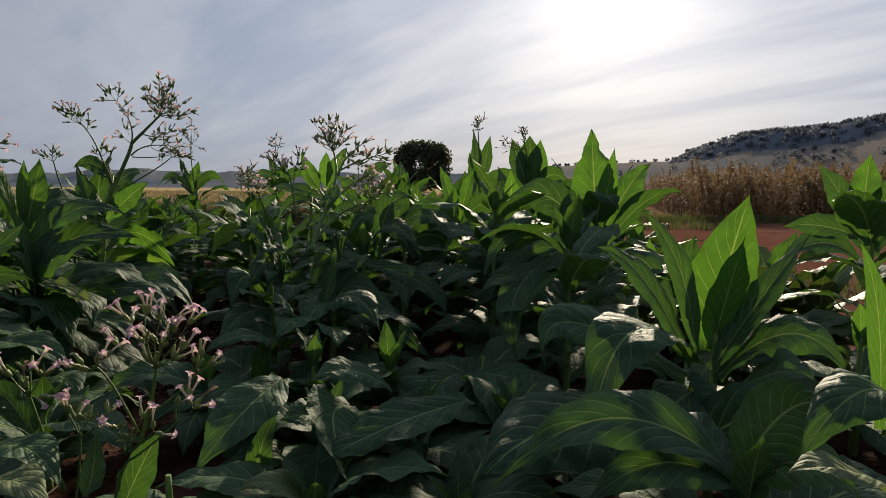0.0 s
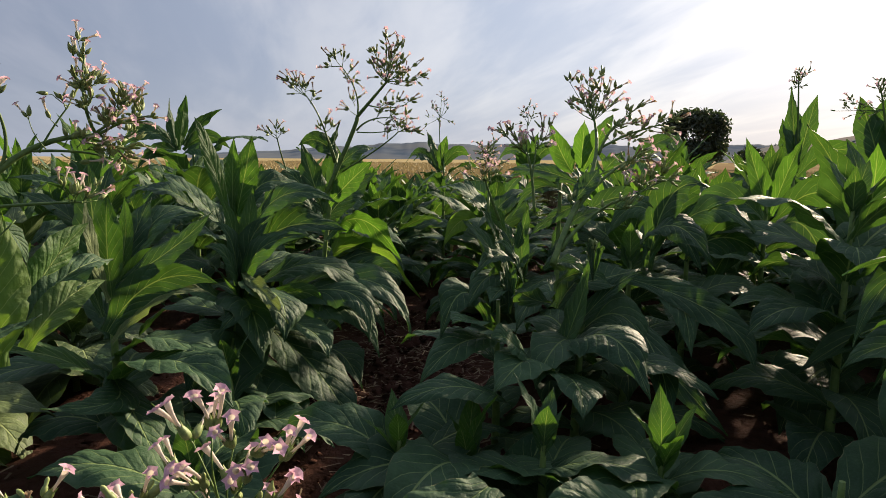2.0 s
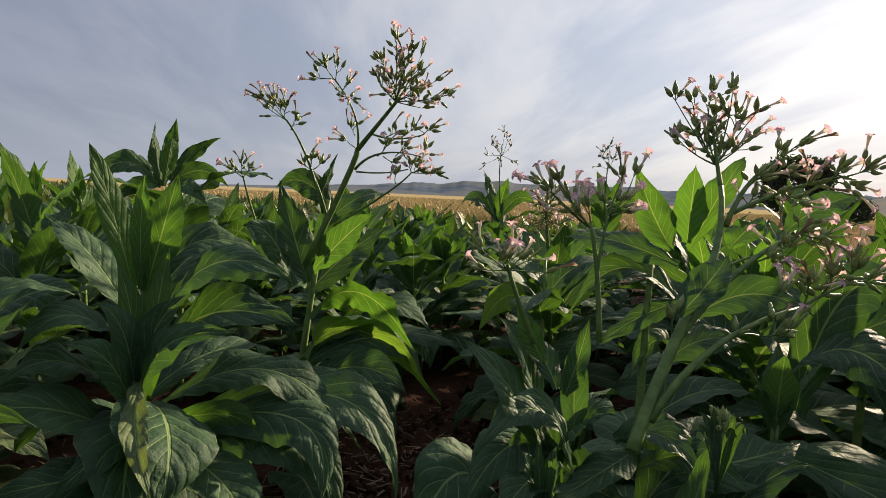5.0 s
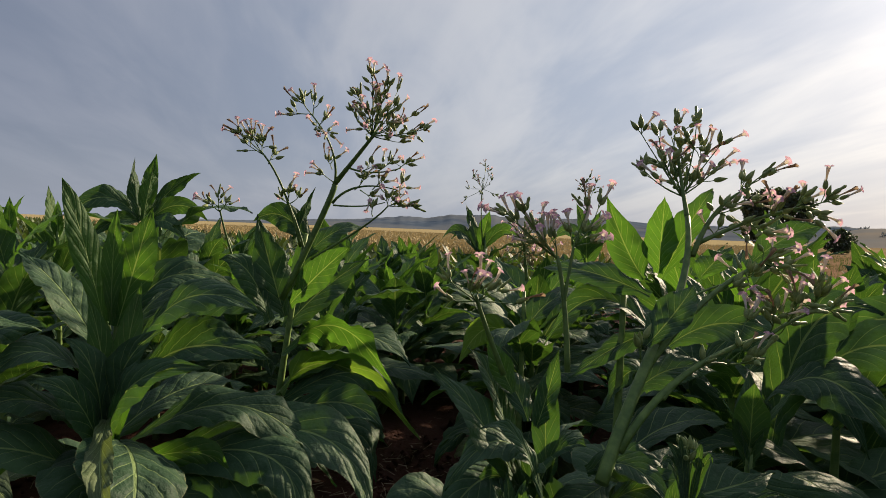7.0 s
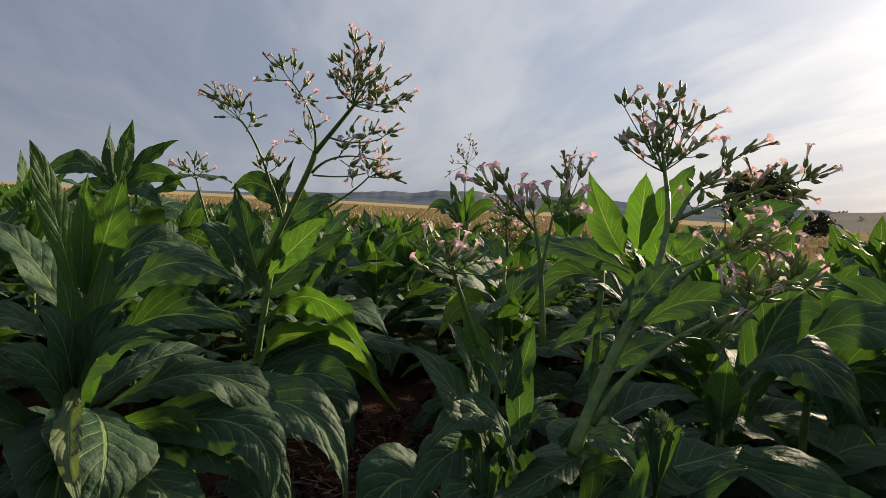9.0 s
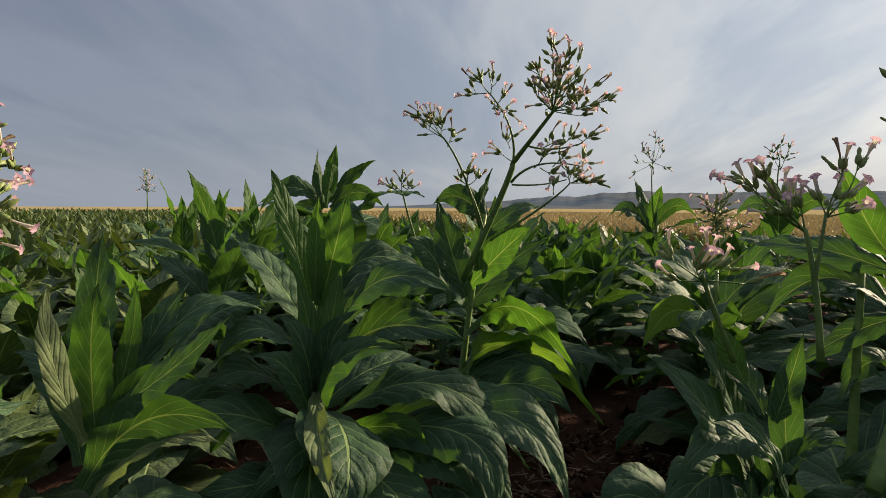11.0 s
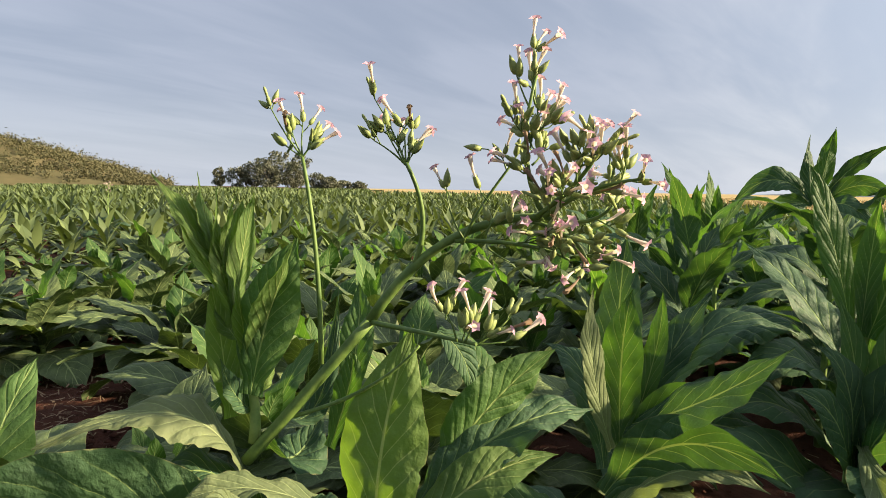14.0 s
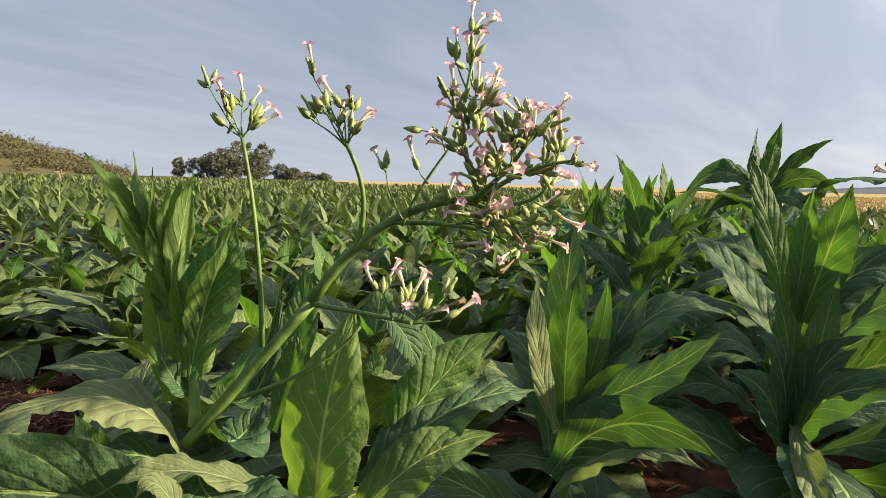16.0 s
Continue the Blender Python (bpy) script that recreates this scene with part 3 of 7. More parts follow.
def lay_ground():
    sect = 400
    radii = [0.0]
    r = 0.06
    while r < 4200:
        radii.append(r)
        r *= 1.03
    verts = [(CX, CY, 0.0)]
    for r in radii[1:]:
        for k in range(sect):
            a = k * math.tau / sect
            x, y = CX + r * math.cos(a), CY + r * math.sin(a)
            near = max(0.0, 1.0 - r / 14.0)
            h = near * (0.035 * noise.noise((x * 2.1, y * 2.1, 0.3)) + 0.018 * noise.noise((x * 7, y * 7, 4.0)) + 0.05 * (0.5 - 0.5 * math.cos(math.tau * (x * 0.966 + y * 0.259 + 0.72) / 1.35)) - 0.03)
            if r > 30:
                h += min(1.0, (r - 30) / 100) * 0.5 * noise.noise((x * 0.01, y * 0.01, 1.0))
            verts.append((x, y, h))
    bm = bmesh.new()
    vs = [bm.verts.new(v) for v in verts]
    for k in range(sect):
        f = bm.faces.new((vs[0], vs[1 + k], vs[1 + (k + 1) % sect]))
    for i in range(len(radii) - 2):
        a, b = 1 + i * sect, 1 + (i + 1) * sect
        for k in range(sect):
            j = (k + 1) % sect
            f = bm.faces.new((vs[a + k], vs[b + k], vs[b + j], vs[a + j]))
            f.smooth = True
            c = f.calc_center_median()
            f.material_index = region(c.x, c.y)
    ob = part("ground", bm, [SOIL, STUBBLE, ROADSOIL, FALLOW], None)
    return tagged(ob, "dark red tilled soil under the crop, running to the horizon", "ground", kind="structure")


lay_ground()


def hill_range(name, bearings, dist, depth, mat, label, rough, steps=6, seed=0.0):
    """A range of hills: rows of (bearing to the right of +y, height) at a distance, falling to the plain in front."""
    bm = bmesh.new()
    rows = []
    b0, b1 = bearings[0][0], bearings[-1][0]
    count = int((b1 - b0) * 4)
    for i in range(count + 1):
        b = b0 + (b1 - b0) * i / count
        for (p, h0), (q, h1) in zip(bearings, bearings[1:]):
            if p <= b <= q:
                s = (b - p) / (q - p)
                s = s * s * (3 - 2 * s)
                h = h0 + (h1 - h0) * s
                break
        h *= 1 + rough * noise.noise((b * 0.35, seed, 0.0)) + rough * 0.4 * noise.noise((b * 1.7, seed, 2.0))
        col = []
        for k in range(steps + 3):
            f = k / steps
            g = min(1.0, f)
            shape = math.sin(g * math.pi / 2) ** 1.4 if f <= 1 else 1.0 - (f - 1.0) * 1.5
            d = dist + depth * f
            z = h * shape * (1 + (0.02 * noise.noise((b * 0.8, k * 0.7, seed)) if 0 < f < 1 else 0)) - 0.5
            col.append(bm.verts.new((d * math.sin(radians(b)), d * math.cos(radians(b)), z)))
        rows.append(col)
    for u, v in zip(rows, rows[1:]):
        for k in range(steps + 2):
            bm.faces.new((u[k], v[k], v[k + 1], u[k + 1])).smooth = True
    ob = part(name, bm, mat, None)
    return tagged(ob, label, "hill", kind="structure")


hill_range("backdrop_hills", [(-58, 0), (-50, 8), (-42, 22), (-34, 40), (-30, 52), (-24, 50), (-16, 50), (-8, 46), (0, 50), (8, 40), (14, 20)], 1500, 500, FARHILL, "low hills far off on the horizon, with blue-grey haze put into their colour", 0.18, seed=3.1)
hill_range("backdrop_ridge", [(-2, 0), (4, 17), (10, 26), (19, 30), (22, 37), (26, 46), (32, 50), (36, 60), (44, 72), (60, 80), (80, 50)], 420, 260, RIDGE, "brown field slope rising to a wooded ridge", 0.05, seed=7.7)
hill_range("backdrop_hillside", [(-152, 62), (-140, 52), (-128, 40), (-120, 27), (-114, 17), (-109, 6), (-106, 0)], 300, 120, HILL, "dry scrub-covered hillside at the end of the field", 0.08, 8, seed=1.3)

# the wood as one solid mass; its colour carries the haze
hill_range("backdrop_wood", [(18.5, 18), (20.5, 32), (22.5, 42), (25.5, 51.5), (28, 53), (31, 55), (34, 60), (37, 64), (40, 60)], 520, 110, CANOPY, "wood along the crest of the far ridge, with blue-grey haze put into its colour", 0.10, 8, seed=9.9)


# ---- trees and scrub ----
def leaf_cards(rnd, centres, per, size, reach):
    """Small four-cornered leaf sprays scattered about centres."""
    n = len(centres) * per
    c = np.repeat(np.array(centres), per, 0)
    rs = np.random.RandomState(rnd)
    off = rs.normal(size=(n, 3))
    off /= np.linalg.norm(off, axis=1, keepdims=True)
    p = c[:, :3] + off * (reach * c[:, 3:4] * rs.uniform(0.55, 1.05, (n, 1)))
    a = rs.normal(size=(n, 3))
    a /= np.linalg.norm(a, axis=1, keepdims=True)
    b = np.cross(a, rs.normal(size=(n, 3)))
    b /= np.linalg.norm(b, axis=1, keepdims=True)
    s = size * rs.uniform(0.5, 1.3, (n, 1))
    quad = np.stack([p - a * s, p - b * s * 0.45, p + a * s, p + b * s * 0.45], 1).reshape(-1, 3)
    return quad, np.arange(n * 4).reshape(-1, 4)


def tree(name, x, y, height, spread, trunk_h, seed, mat, label, clumps, per, size, boxy=0.0, z=-0.3, thick=0.25, category="tree"):
    """A tree: tapered trunk with limbs, and a crown of leaf clumps with gaps."""
    rnd = random.Random(seed)
    root = thing(name, x, y, z, label=label, category=category)
    bm = bmesh.new()
    tube(bm, bezier(Vector((0, 0, 0)), Vector((rnd.uniform(-.3, .3), 0, trunk_h * 0.6)), Vector((rnd.uniform(-.4, .4), rnd.uniform(-.4, .4), trunk_h * 1.5)), 6), [thick * (1 - 0.1 * i) for i in range(7)], 8)
    centres = []
    for k in range(clumps):
        a, e = rnd.uniform(0, math.tau), rnd.uniform(-1, 1)
        q = math.sqrt(1 - e * e) * rnd.uniform(0.45, 1.0)
        q = q ** (1 - 0.55 * boxy)
        mid = trunk_h + (height - trunk_h) / 2
        c = Vector((math.cos(a) * q * spread, math.sin(a) * q * spread, mid + math.copysign(abs(e) ** (1 - 0.5 * boxy), e) * (height - trunk_h) / 2 * 0.86))
        centres.append((c.x, c.y, c.z, rnd.uniform(0.7, 1.25)))
        if k % 4 == 0:
            tube(bm, bezier(Vector((0, 0, trunk_h * 0.8)), Vector((c.x * 0.3, c.y * 0.3, (trunk_h + c.z) / 2)), c, 4), [thick * 0.4, thick * 0.3, thick * 0.22, thick * 0.14, thick * 0.06], 5)
    part("trunk", bm, BARK, root)
    v, f = leaf_cards(seed, centres, per, size, min(spread * 0.27, 1.15))
    ob = joined("crown", v, f, [mat], kind="")

    ob.parent = root
    return root


tree("mango_tree", -4.7, 94.7, 7.8, 3.95, 1.3, 11, TREE, "dense dark mango tree standing alone by the track", 210, 70, 0.30, boxy=0.95, z=0.0, thick=0.4)
tree("shrub", 2.0, 92.0, 3.0, 2.0, 0.3, 12, TREE, "low dark shrub beside the mango tree", 40, 50, 0.22, z=0.0, thick=0.15, category="shrub")
for i, (b, d, h, sp) in enumerate([(95.6, 236, 14.6, 4.4), (96.8, 246, 15.2, 4.6), (97.9, 232, 14.8, 4.8), (98.9, 244, 12.6, 5.2), (99.9, 238, 10.4, 5.0), (101.0, 236, 8.4, 4.6), (102.7, 250, 9.0, 2.6), (96.2, 228, 11.0, 4.8), (98.4, 226, 10.4, 5.0), (94.2, 242, 6.8, 4.0), (93.0, 240, 5.4, 3.8), (91.8, 250, 4.4, 3.6), (90.4, 250, 3.8, 3.4)]):
    tree("gum_tree", -d * math.sin(radians(b)), d * math.cos(radians(b)), h, sp, h * 0.10, 30 + i, GUM, "tall open-crowned gum tree at the far edge of the field", 48, 46, 0.42, thick=0.22)


def scatter_scrub():
    rs = np.random.RandomState(5)
    centres = []
    for _ in range(6500):
        b = radians(rs.uniform(-150, -106.5))
        f = rs.uniform(0.12, 1.15)
        d = 300 + 120 * f
        deg = math.degrees(b)
        hs = np.interp(deg, [-152, -140, -128, -120, -114, -109, -106], [62, 52, 40, 27, 17, 6, 0])
        g = min(1, f)
        z = hs * math.sin(g * math.pi / 2) ** 1.4
        if hs < 1.5 or (f < 0.22 and rs.rand() < 0.85):
            continue
        s = rs.gamma(2.6, 0.5) + 0.5
        if noise.noise((deg * 0.9, f * 5.0, 0.0)) < -0.12 and f < 0.9:
            continue
        centres.append((d * math.sin(b), d * math.cos(b), z + s * 0.3, s))
    for _ in range(70):      # taller trees on the crest
        deg = rs.uniform(-140, -110)
        hs = np.interp(deg, [-152, -140, -128, -120, -114, -109, -106], [62, 52, 40, 27, 17, 6, 0])
        s = rs.uniform(1.4, 2.6)
        centres += [(418 * math.sin(radians(deg)) + rs.normal() * s, 418 * math.cos(radians(deg)) + rs.normal() * s, hs + q * s, s) for q in (0.2, 0.9, 1.5)]
    v, f = leaf_cards(6, centres, 20, 0.7, 1.3)
    joined("scrub", v, f, [SCRUB], label="olive and straw-coloured scrub on the dry hillside", category="scrub")


scatter_scrub()


def scatter_woods():
    rs = np.random.RandomState(15)
    centres = []
    ridge = ([-2, 4, 10, 19, 22, 26, 32, 36, 44, 60, 80], [0, 17, 26, 30, 37, 46, 50, 60, 72, 80, 50])

    def put(deg, f, s):
        hs = float(np.interp(deg, *ridge))
        d = 420 + 260 * f
        z = hs * math.sin(min(1, f) * math.pi / 2) ** 1.4
        centres.append((d * math.sin(radians(deg)), d * math.cos(radians(deg)), z + s * 0.35 + (4.0 if f > 0.85 and 20.5 < deg < 34 else 0.0), s))

    for _ in range(160):      # tree tops along the crest wood
        deg = rs.triangular(20.5, 25.0, 33.0)
        put(deg, 1.0 + rs.uniform(-0.12, 0.02), rs.uniform(1.6, 3.0))
    for _ in range(34):      # hedges and clumps on the slope
        deg = rs.uniform(27, 36) if rs.rand() < 0.6 else rs.uniform(4, 48)
        put(deg, rs.normal(0.42, 0.05), rs.uniform(1.4, 3.0))
    for _ in range(70):       # single trees on the skyline
        put(rs.uniform(2, 55), rs.uniform(0.9, 1.03), rs.uniform(0.9, 2.0))
    wood = ([18.5, 20.5, 22.5, 25.5, 28, 31, 34, 37, 40], [18, 32, 42, 51.5, 53, 55, 60, 64, 60])
    for _ in range(420):      # the uneven tops of the crest wood
        deg = rs.uniform(19.0, 39.5)
        f = 1.0 - 0.6 * rs.rand() ** 2
        hs = float(np.interp(deg, *wood)) * math.sin(f * math.pi / 2) ** 1.4
        d, s = 520 + 110 * f, rs.uniform(1.6, 3.4)
        centres.append((d * math.sin(radians(deg)), d * math.cos(radians(deg)), hs + s * 0.2, s))
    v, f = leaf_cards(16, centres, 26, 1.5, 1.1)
    joined("far_woods", v, f, [FARWOOD], label="woods and single trees along the far ridge, with haze put into their colour", category="woods")


# tree tops lightened to blue-grey, the haze being part of their colour
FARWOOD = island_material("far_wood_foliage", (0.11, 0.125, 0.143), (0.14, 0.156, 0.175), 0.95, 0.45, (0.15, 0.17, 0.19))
scatter_woods()


# ---- a drum by the track ----
def drum(x, y):
    root = thing("plastic_drum", x, y, 0.0, label="white plastic drum standing by the dirt track", category="drum")
    bm = bmesh.new()
    prof = [(0.0, 0.0), (0.27, 0.0), (0.285, 0.03), (0.285, 0.28), (0.295, 0.30), (0.285, 0.32), (0.285, 0.58), (0.295, 0.60), (0.285, 0.62), (0.285, 0.84), (0.26, 0.88)]
    lathe(bm, prof, 20)
    part("body", bm, DRUM, root)
    bm = bmesh.new()
    lathe(bm, [(0.27, 0.875), (0.285, 0.88), (0.285, 0.915), (0.26, 0.925), (0.0, 0.925)], 20)
    part("lid", bm, DRUM, root)


DRUM = plain("white_plastic", (0.36, 0.37, 0.37), (0.46, 0.47, 0.46), 6.0, 0.45)
drum(9.52, 14.75)


# ---- dry crops ----
def straw_field():
    rs = np.random.RandomState(21)
    vs, fs = [], []
    for k in range(9):
        a, ln = rs.uniform(0, 6.28), rs.uniform(0.34, 0.52)
        lean = rs.uniform(0.02, 0.28)
        w, o = 0.012, rs.uniform(-0.25, 0.25, 2)
        b = len(vs)
        for s in (0, 0.6, 1.0):
            x, y = o[0] + math.cos(a) * lean * s * s, o[1] + math.sin(a) * lean * s * s
            ww = w * (1.6 if s == 1.0 else 1.0)
            vs += [(x - math.sin(a) * ww, y + math.cos(a) * ww, ln * s), (x + math.sin(a) * ww, y - math.cos(a) * ww, ln * s)]
        fs += [(b, b + 1, b + 3, b + 2), (b + 2, b + 3, b + 5, b + 4)]
    tpl = (np.array(vs), np.array(fs))
    spots = []
    for _ in range(30000):
        x = -3.0 - 130 * rs.rand() ** 1.6
        y = straw_line(x) + 60 * rs.rand() ** 2.4
        spots.append((x, y, 0.0, rs.uniform(0, 6.28), rs.uniform(1.1, 1.5), rs.uniform(0.8, 1.05)))
    v, f = strewn(tpl, np.array(spots))
    joined("straw_crop", v, f, [STRAW], label="ripe straw-yellow crop beyond the tobacco", category="crop")
    # the even top of the crop farther off, a bumpy sheet on the same stand
    bm = bmesh.new()
    cols = []
    for i in range(90):
        b = -104 + 101.5 * i / 89
        col = []
        for k in range(26):
            d = 15 * 1.17 ** k
            x, y = d * math.sin(radians(b)), d * math.cos(radians(b))
            inside = x < -3.4 and y > straw_line(x) + 1.0
            col.append((bm.verts.new((x, y, 0.48 + 0.05 * noise.noise((x * 0.4, y * 0.4, 5.0)))), inside))
        cols.append(col)
    for u, q in zip(cols, cols[1:]):
        for k in range(25):
            if u[k][1] and u[k + 1][1] and q[k][1] and q[k + 1][1]:
                bm.faces.new((u[k][0], q[k][0], q[k + 1][0], u[k + 1][0])).smooth = True
    for vtx in [vt for vt in bm.verts if not vt.link_faces]:
        bm.verts.remove(vtx)
    tagged(part("straw_crop_top", bm, STUBBLE, None), "even top of the ripe straw-yellow crop", "crop", kind="stuff")


straw_field()


def maize_field():
    rs = np.random.RandomState(31)
    pieces = []
    spots = [[] for _ in range(4)]
    for _ in range(5200):
        x = rs.uniform(6.5, 60)
        y0 = 22.2 - 0.10 * x
        y = y0 + 26 * rs.rand() ** 1.7
        if x < 8.5 + 0.10 * (y - y0) * 2:
            continue
        spots[rs.randint(4)].append((x, y, 0.0, rs.uniform(0, 6.28), rs.uniform(0.72, 1.0), rs.uniform(0.75, 1.15)))
    for k in range(4):
        vs, fs = [], []
        lean = rs.uniform(0.1, 0.55)
        for q in range(4):       # stalk
            vs += [(0.012 * math.cos(q * 1.57), 0.012 * math.sin(q * 1.57), 0), (0.005 * math.cos(q * 1.57) + lean, 0.005 * math.sin(q * 1.57), 1.95)]
        fs += [(0, 2, 3, 1), (2, 4, 5, 3), (4, 6, 7, 5), (6, 0, 1, 7)]
        az = rs.uniform(0, 6.28)
        for j in range(13):
            az += 3.14 + rs.uniform(-0.7, 0.7)
            p = np.array([lean * (0.2 + 0.13 * j) / 1.95, 0.0, 0.2 + 0.13 * j])
            e, d, ln = rs.uniform(0.7, 1.2), rs.uniform(1.8, 3.0), rs.uniform(0.45, 0.9)
            b = len(vs)
            for i in range(5):
                s = i / 4
                wd = 0.040 * (1 - s) ** 0.6 + 0.004
                vs += [(p[0] - math.sin(az) * wd, p[1] + math.cos(az) * wd, p[2]), (p[0] + math.sin(az) * wd, p[1] - math.cos(az) * wd, p[2] + 0.01)]
                a = e - d * s
                p = p + np.array([math.cos(az) * math.cos(a), math.sin(az) * math.cos(a), math.sin(a)]) * ln / 4
            for i in range(4):
                q = b + 2 * i
                fs.append((q, q + 1, q + 3, q + 2))
        for j in range(5):       # tassel
            az = rs.uniform(0, 6.28)
            b = len(vs)
            vs += [(lean, 0.004, 1.93), (lean, -0.004, 1.93), (lean + 0.12 * math.cos(az), 0.12 * math.sin(az), 2.15), (lean + 0.12 * math.cos(az), 0.12 * math.sin(az) + 0.012, 2.14)]
            fs.append((b, b + 1, b + 2, b + 3))
        pieces.append(strewn((np.array(vs), np.array(fs)), np.array(spots[k])))
    v, f = gather(pieces)
    joined("maize_crop", v, f, [CORN], label="dry brown standing maize behind the dirt track", category="crop")


maize_field()


def verge():
    rs = np.random.RandomState(41)
    vs, fs = [], []
    for k in range(8):
        a, ln, lean = rs.uniform(0, 6.28), rs.uniform(0.15, 0.42), rs.uniform(0.05, 0.2)
        o = rs.uniform(-0.12, 0.12, 2)
        b = len(vs)
        for s in (0, 0.6, 1.0):
            w = 0.010 * (1 - s) + 0.002
            x, y = o[0] + math.cos(a) * lean * s * s, o[1] + math.sin(a) * lean * s * s
            vs += [(x - math.sin(a) * w, y + math.cos(a) * w, ln * s), (x + math.sin(a) * w, y - math.cos(a) * w, ln * s)]
        fs += [(b, b + 1, b + 3, b + 2), (b + 2, b + 3, b + 5, b + 4)]
    tpl = (np.array(vs), np.array(fs))
    spots = []
    for _ in range(9000):
        if rs.rand() < 0.45:
            x = rs.uniform(6, 40)
            y = 21.6 - 0.10 * x + rs.normal() * 0.5
        elif rs.rand() < 0.35:
            y = rs.uniform(6, 17)
            x = 4.4 - 0.27 * y + abs(rs.normal()) * 1.2
            if rs.rand() < 0.6:
                continue
        else:
            x = rs.uniform(-14, 8)
            y = 16.5 + 60 * rs.rand() ** 2
        spots.append((x, y, 0.0, rs.uniform(0, 6.28), rs.uniform(0.45, 0.95), rs.uniform(0.8, 1.2)))
    v, f = strewn(tpl, np.array(spots))
    joined("verge_grass", v, f, [GRASS], label="patchy yellow-green grass along the dirt track", category="grass")


verge()


def litter():
    """Straw bits, dry leaf scraps and clods on the bare furrow."""
    rs = np.random.RandomState(51)
    n = 1500
    x = np.concatenate([rs.normal(-1.75, 0.45, n), np.where(rs.rand(n) < 0.5, rs.uniform(-3.5, 2.5, n), rs.normal(-4.0, 0.5, n))])
    y = np.concatenate([rs.normal(3.9, 0.7, n), np.where(x[n:] < -3.5, rs.normal(0.1, 0.4, n), rs.uniform(0.6, 6.5, n))])
    a, ln = rs.uniform(0, 6.28, 2 * n), rs.uniform(0.008, 0.045, 2 * n)
    w = rs.uniform(0.0015, 0.005, 2 * n)
    z = np.array([0.035 * noise.noise((p * 2.1, q * 2.1, 0.3)) + 0.05 * (0.5 - 0.5 * math.cos(math.tau * (p * 0.966 + q * 0.259 + 0.72) / 1.35)) - 0.03 for p, q in zip(x, y)]) * 0.75 + 0.012
    c, s = np.cos(a), np.sin(a)
    up = rs.uniform(0.0, 0.014, 2 * n)
    v = np.stack([np.stack([x - c * ln - s * w, y - s * ln + c * w, z], -1), np.stack([x - c * ln + s * w, y - s * ln - c * w, z], -1), np.stack([x + c * ln + s * w, y + s * ln - c * w, z + up], -1), np.stack([x + c * ln - s * w, y + s * ln + c * w, z + up + 0.002], -1)], 1).reshape(-1, 3)
    joined("plant_litter", v, np.arange(len(v)).reshape(-1, 4), [CHAFF], label="dry straw bits and leaf scraps lying on the furrow", category="litter")


litter()


def clods():
    rs = np.random.RandomState(52)
    vs, fs = [], []
    ring = [(0, 0, 1), (1, 0, 0.1), (0.3, 0.95, 0.15), (-0.8, 0.55, 0.05), (-0.75, -0.6, 0.1), (0.35, -0.9, 0.0), (0, 0, -0.6)]
    quads = [(0, 1, 2, 3), (0, 3, 4, 5), (0, 5, 1, 1), (6, 2, 1, 5), (6, 4, 3, 2), (6, 5, 4, 4)]
    tv, tf = np.array(ring, dtype=float), np.array([q for q in quads if len(set(q)) == 4])
    n = 1500
    x = np.concatenate([rs.normal(-1.75, 0.5, n), np.where(rs.rand(n) < 0.5, rs.uniform(-3.5, 2.5, n), rs.normal(-4.0, 0.5, n))])
    y = np.concatenate([rs.normal(3.9, 0.8, n), np.where(x[n:] < -3.5, rs.normal(0.1, 0.4, n), rs.uniform(0.6, 6.5, n))])
    sp = np.stack([x, y, np.full(2 * n, 0.002), rs.uniform(0, 6.28, 2 * n), rs.gamma(2.0, 0.006, 2 * n) + 0.004, rs.uniform(0.5, 0.9, 2 * n)], -1)
    v, f = strewn((tv, tf), sp)
    joined("soil_clods", v, f, [SOIL], label="small red soil clods on the furrow", category="soil")


clods()
# ---- the tobacco field ----
ROW = radians(15)                     # the rows run this far to the left of +y
RU, RN = (-math.sin(ROW), math.cos(ROW)), (math.cos(ROW), math.sin(ROW))
TRACK = [(0.0, -1.0), (0.05, 0.3), (-0.13, 0.75), (-0.3, 1.4), (-0.46, 2.0), (-0.81, 1.75)]
HEROES = []


def free_of(x, y, gap):
    for (ax, ay), (bx, by) in zip(TRACK, TRACK[1:]):
        d = max(1e-6, (bx - ax) ** 2 + (by - ay) ** 2)
        s = min(1, max(0, ((x - ax) * (bx - ax) + (y - ay) * (by - ay)) / d))
        if math.hypot(x - ax - s * (bx - ax), y - ay - s * (by - ay)) < 0.62:
            return False
    if math.hypot(x + 0.46, y - 2.0) < 1.2 or math.hypot(x + 0.8, y - 1.75) < 0.95 or math.hypot(x + 0.1, y - 0.8) < 0.8:
        return False
    if math.hypot(x + 1.25, y - 2.55) < 0.72 or math.hypot(x + 1.3, y - 1.75) < 0.5 or math.hypot(x + 0.2, y - 2.2) < 0.5:
        return False
    if math.hypot(x + 2.0, y - 4.25) < 0.5 or math.hypot(x + 1.6, y - 3.7) < 0.45 or math.hypot(x + 1.35, y - 3.0) < 0.4:
        return False
    if math.hypot(x + 4.15, y - 0.05) < 0.6 or math.hypot(x + 6.4, y + 0.8) < 0.4 or math.hypot(x + 3.45, y - 0.3) < 0.42:
        return False
    return all(math.hypot(x - hx, y - hy) > gap for hx, hy in HEROES)


def in_field(x, y):
    if x < -3.0 and y > straw_line(x) - 0.6:
        return False
    if x >= -3.0 and y > 14.5:
        return False
    return 0.966 * x + 0.259 * y < 3.5


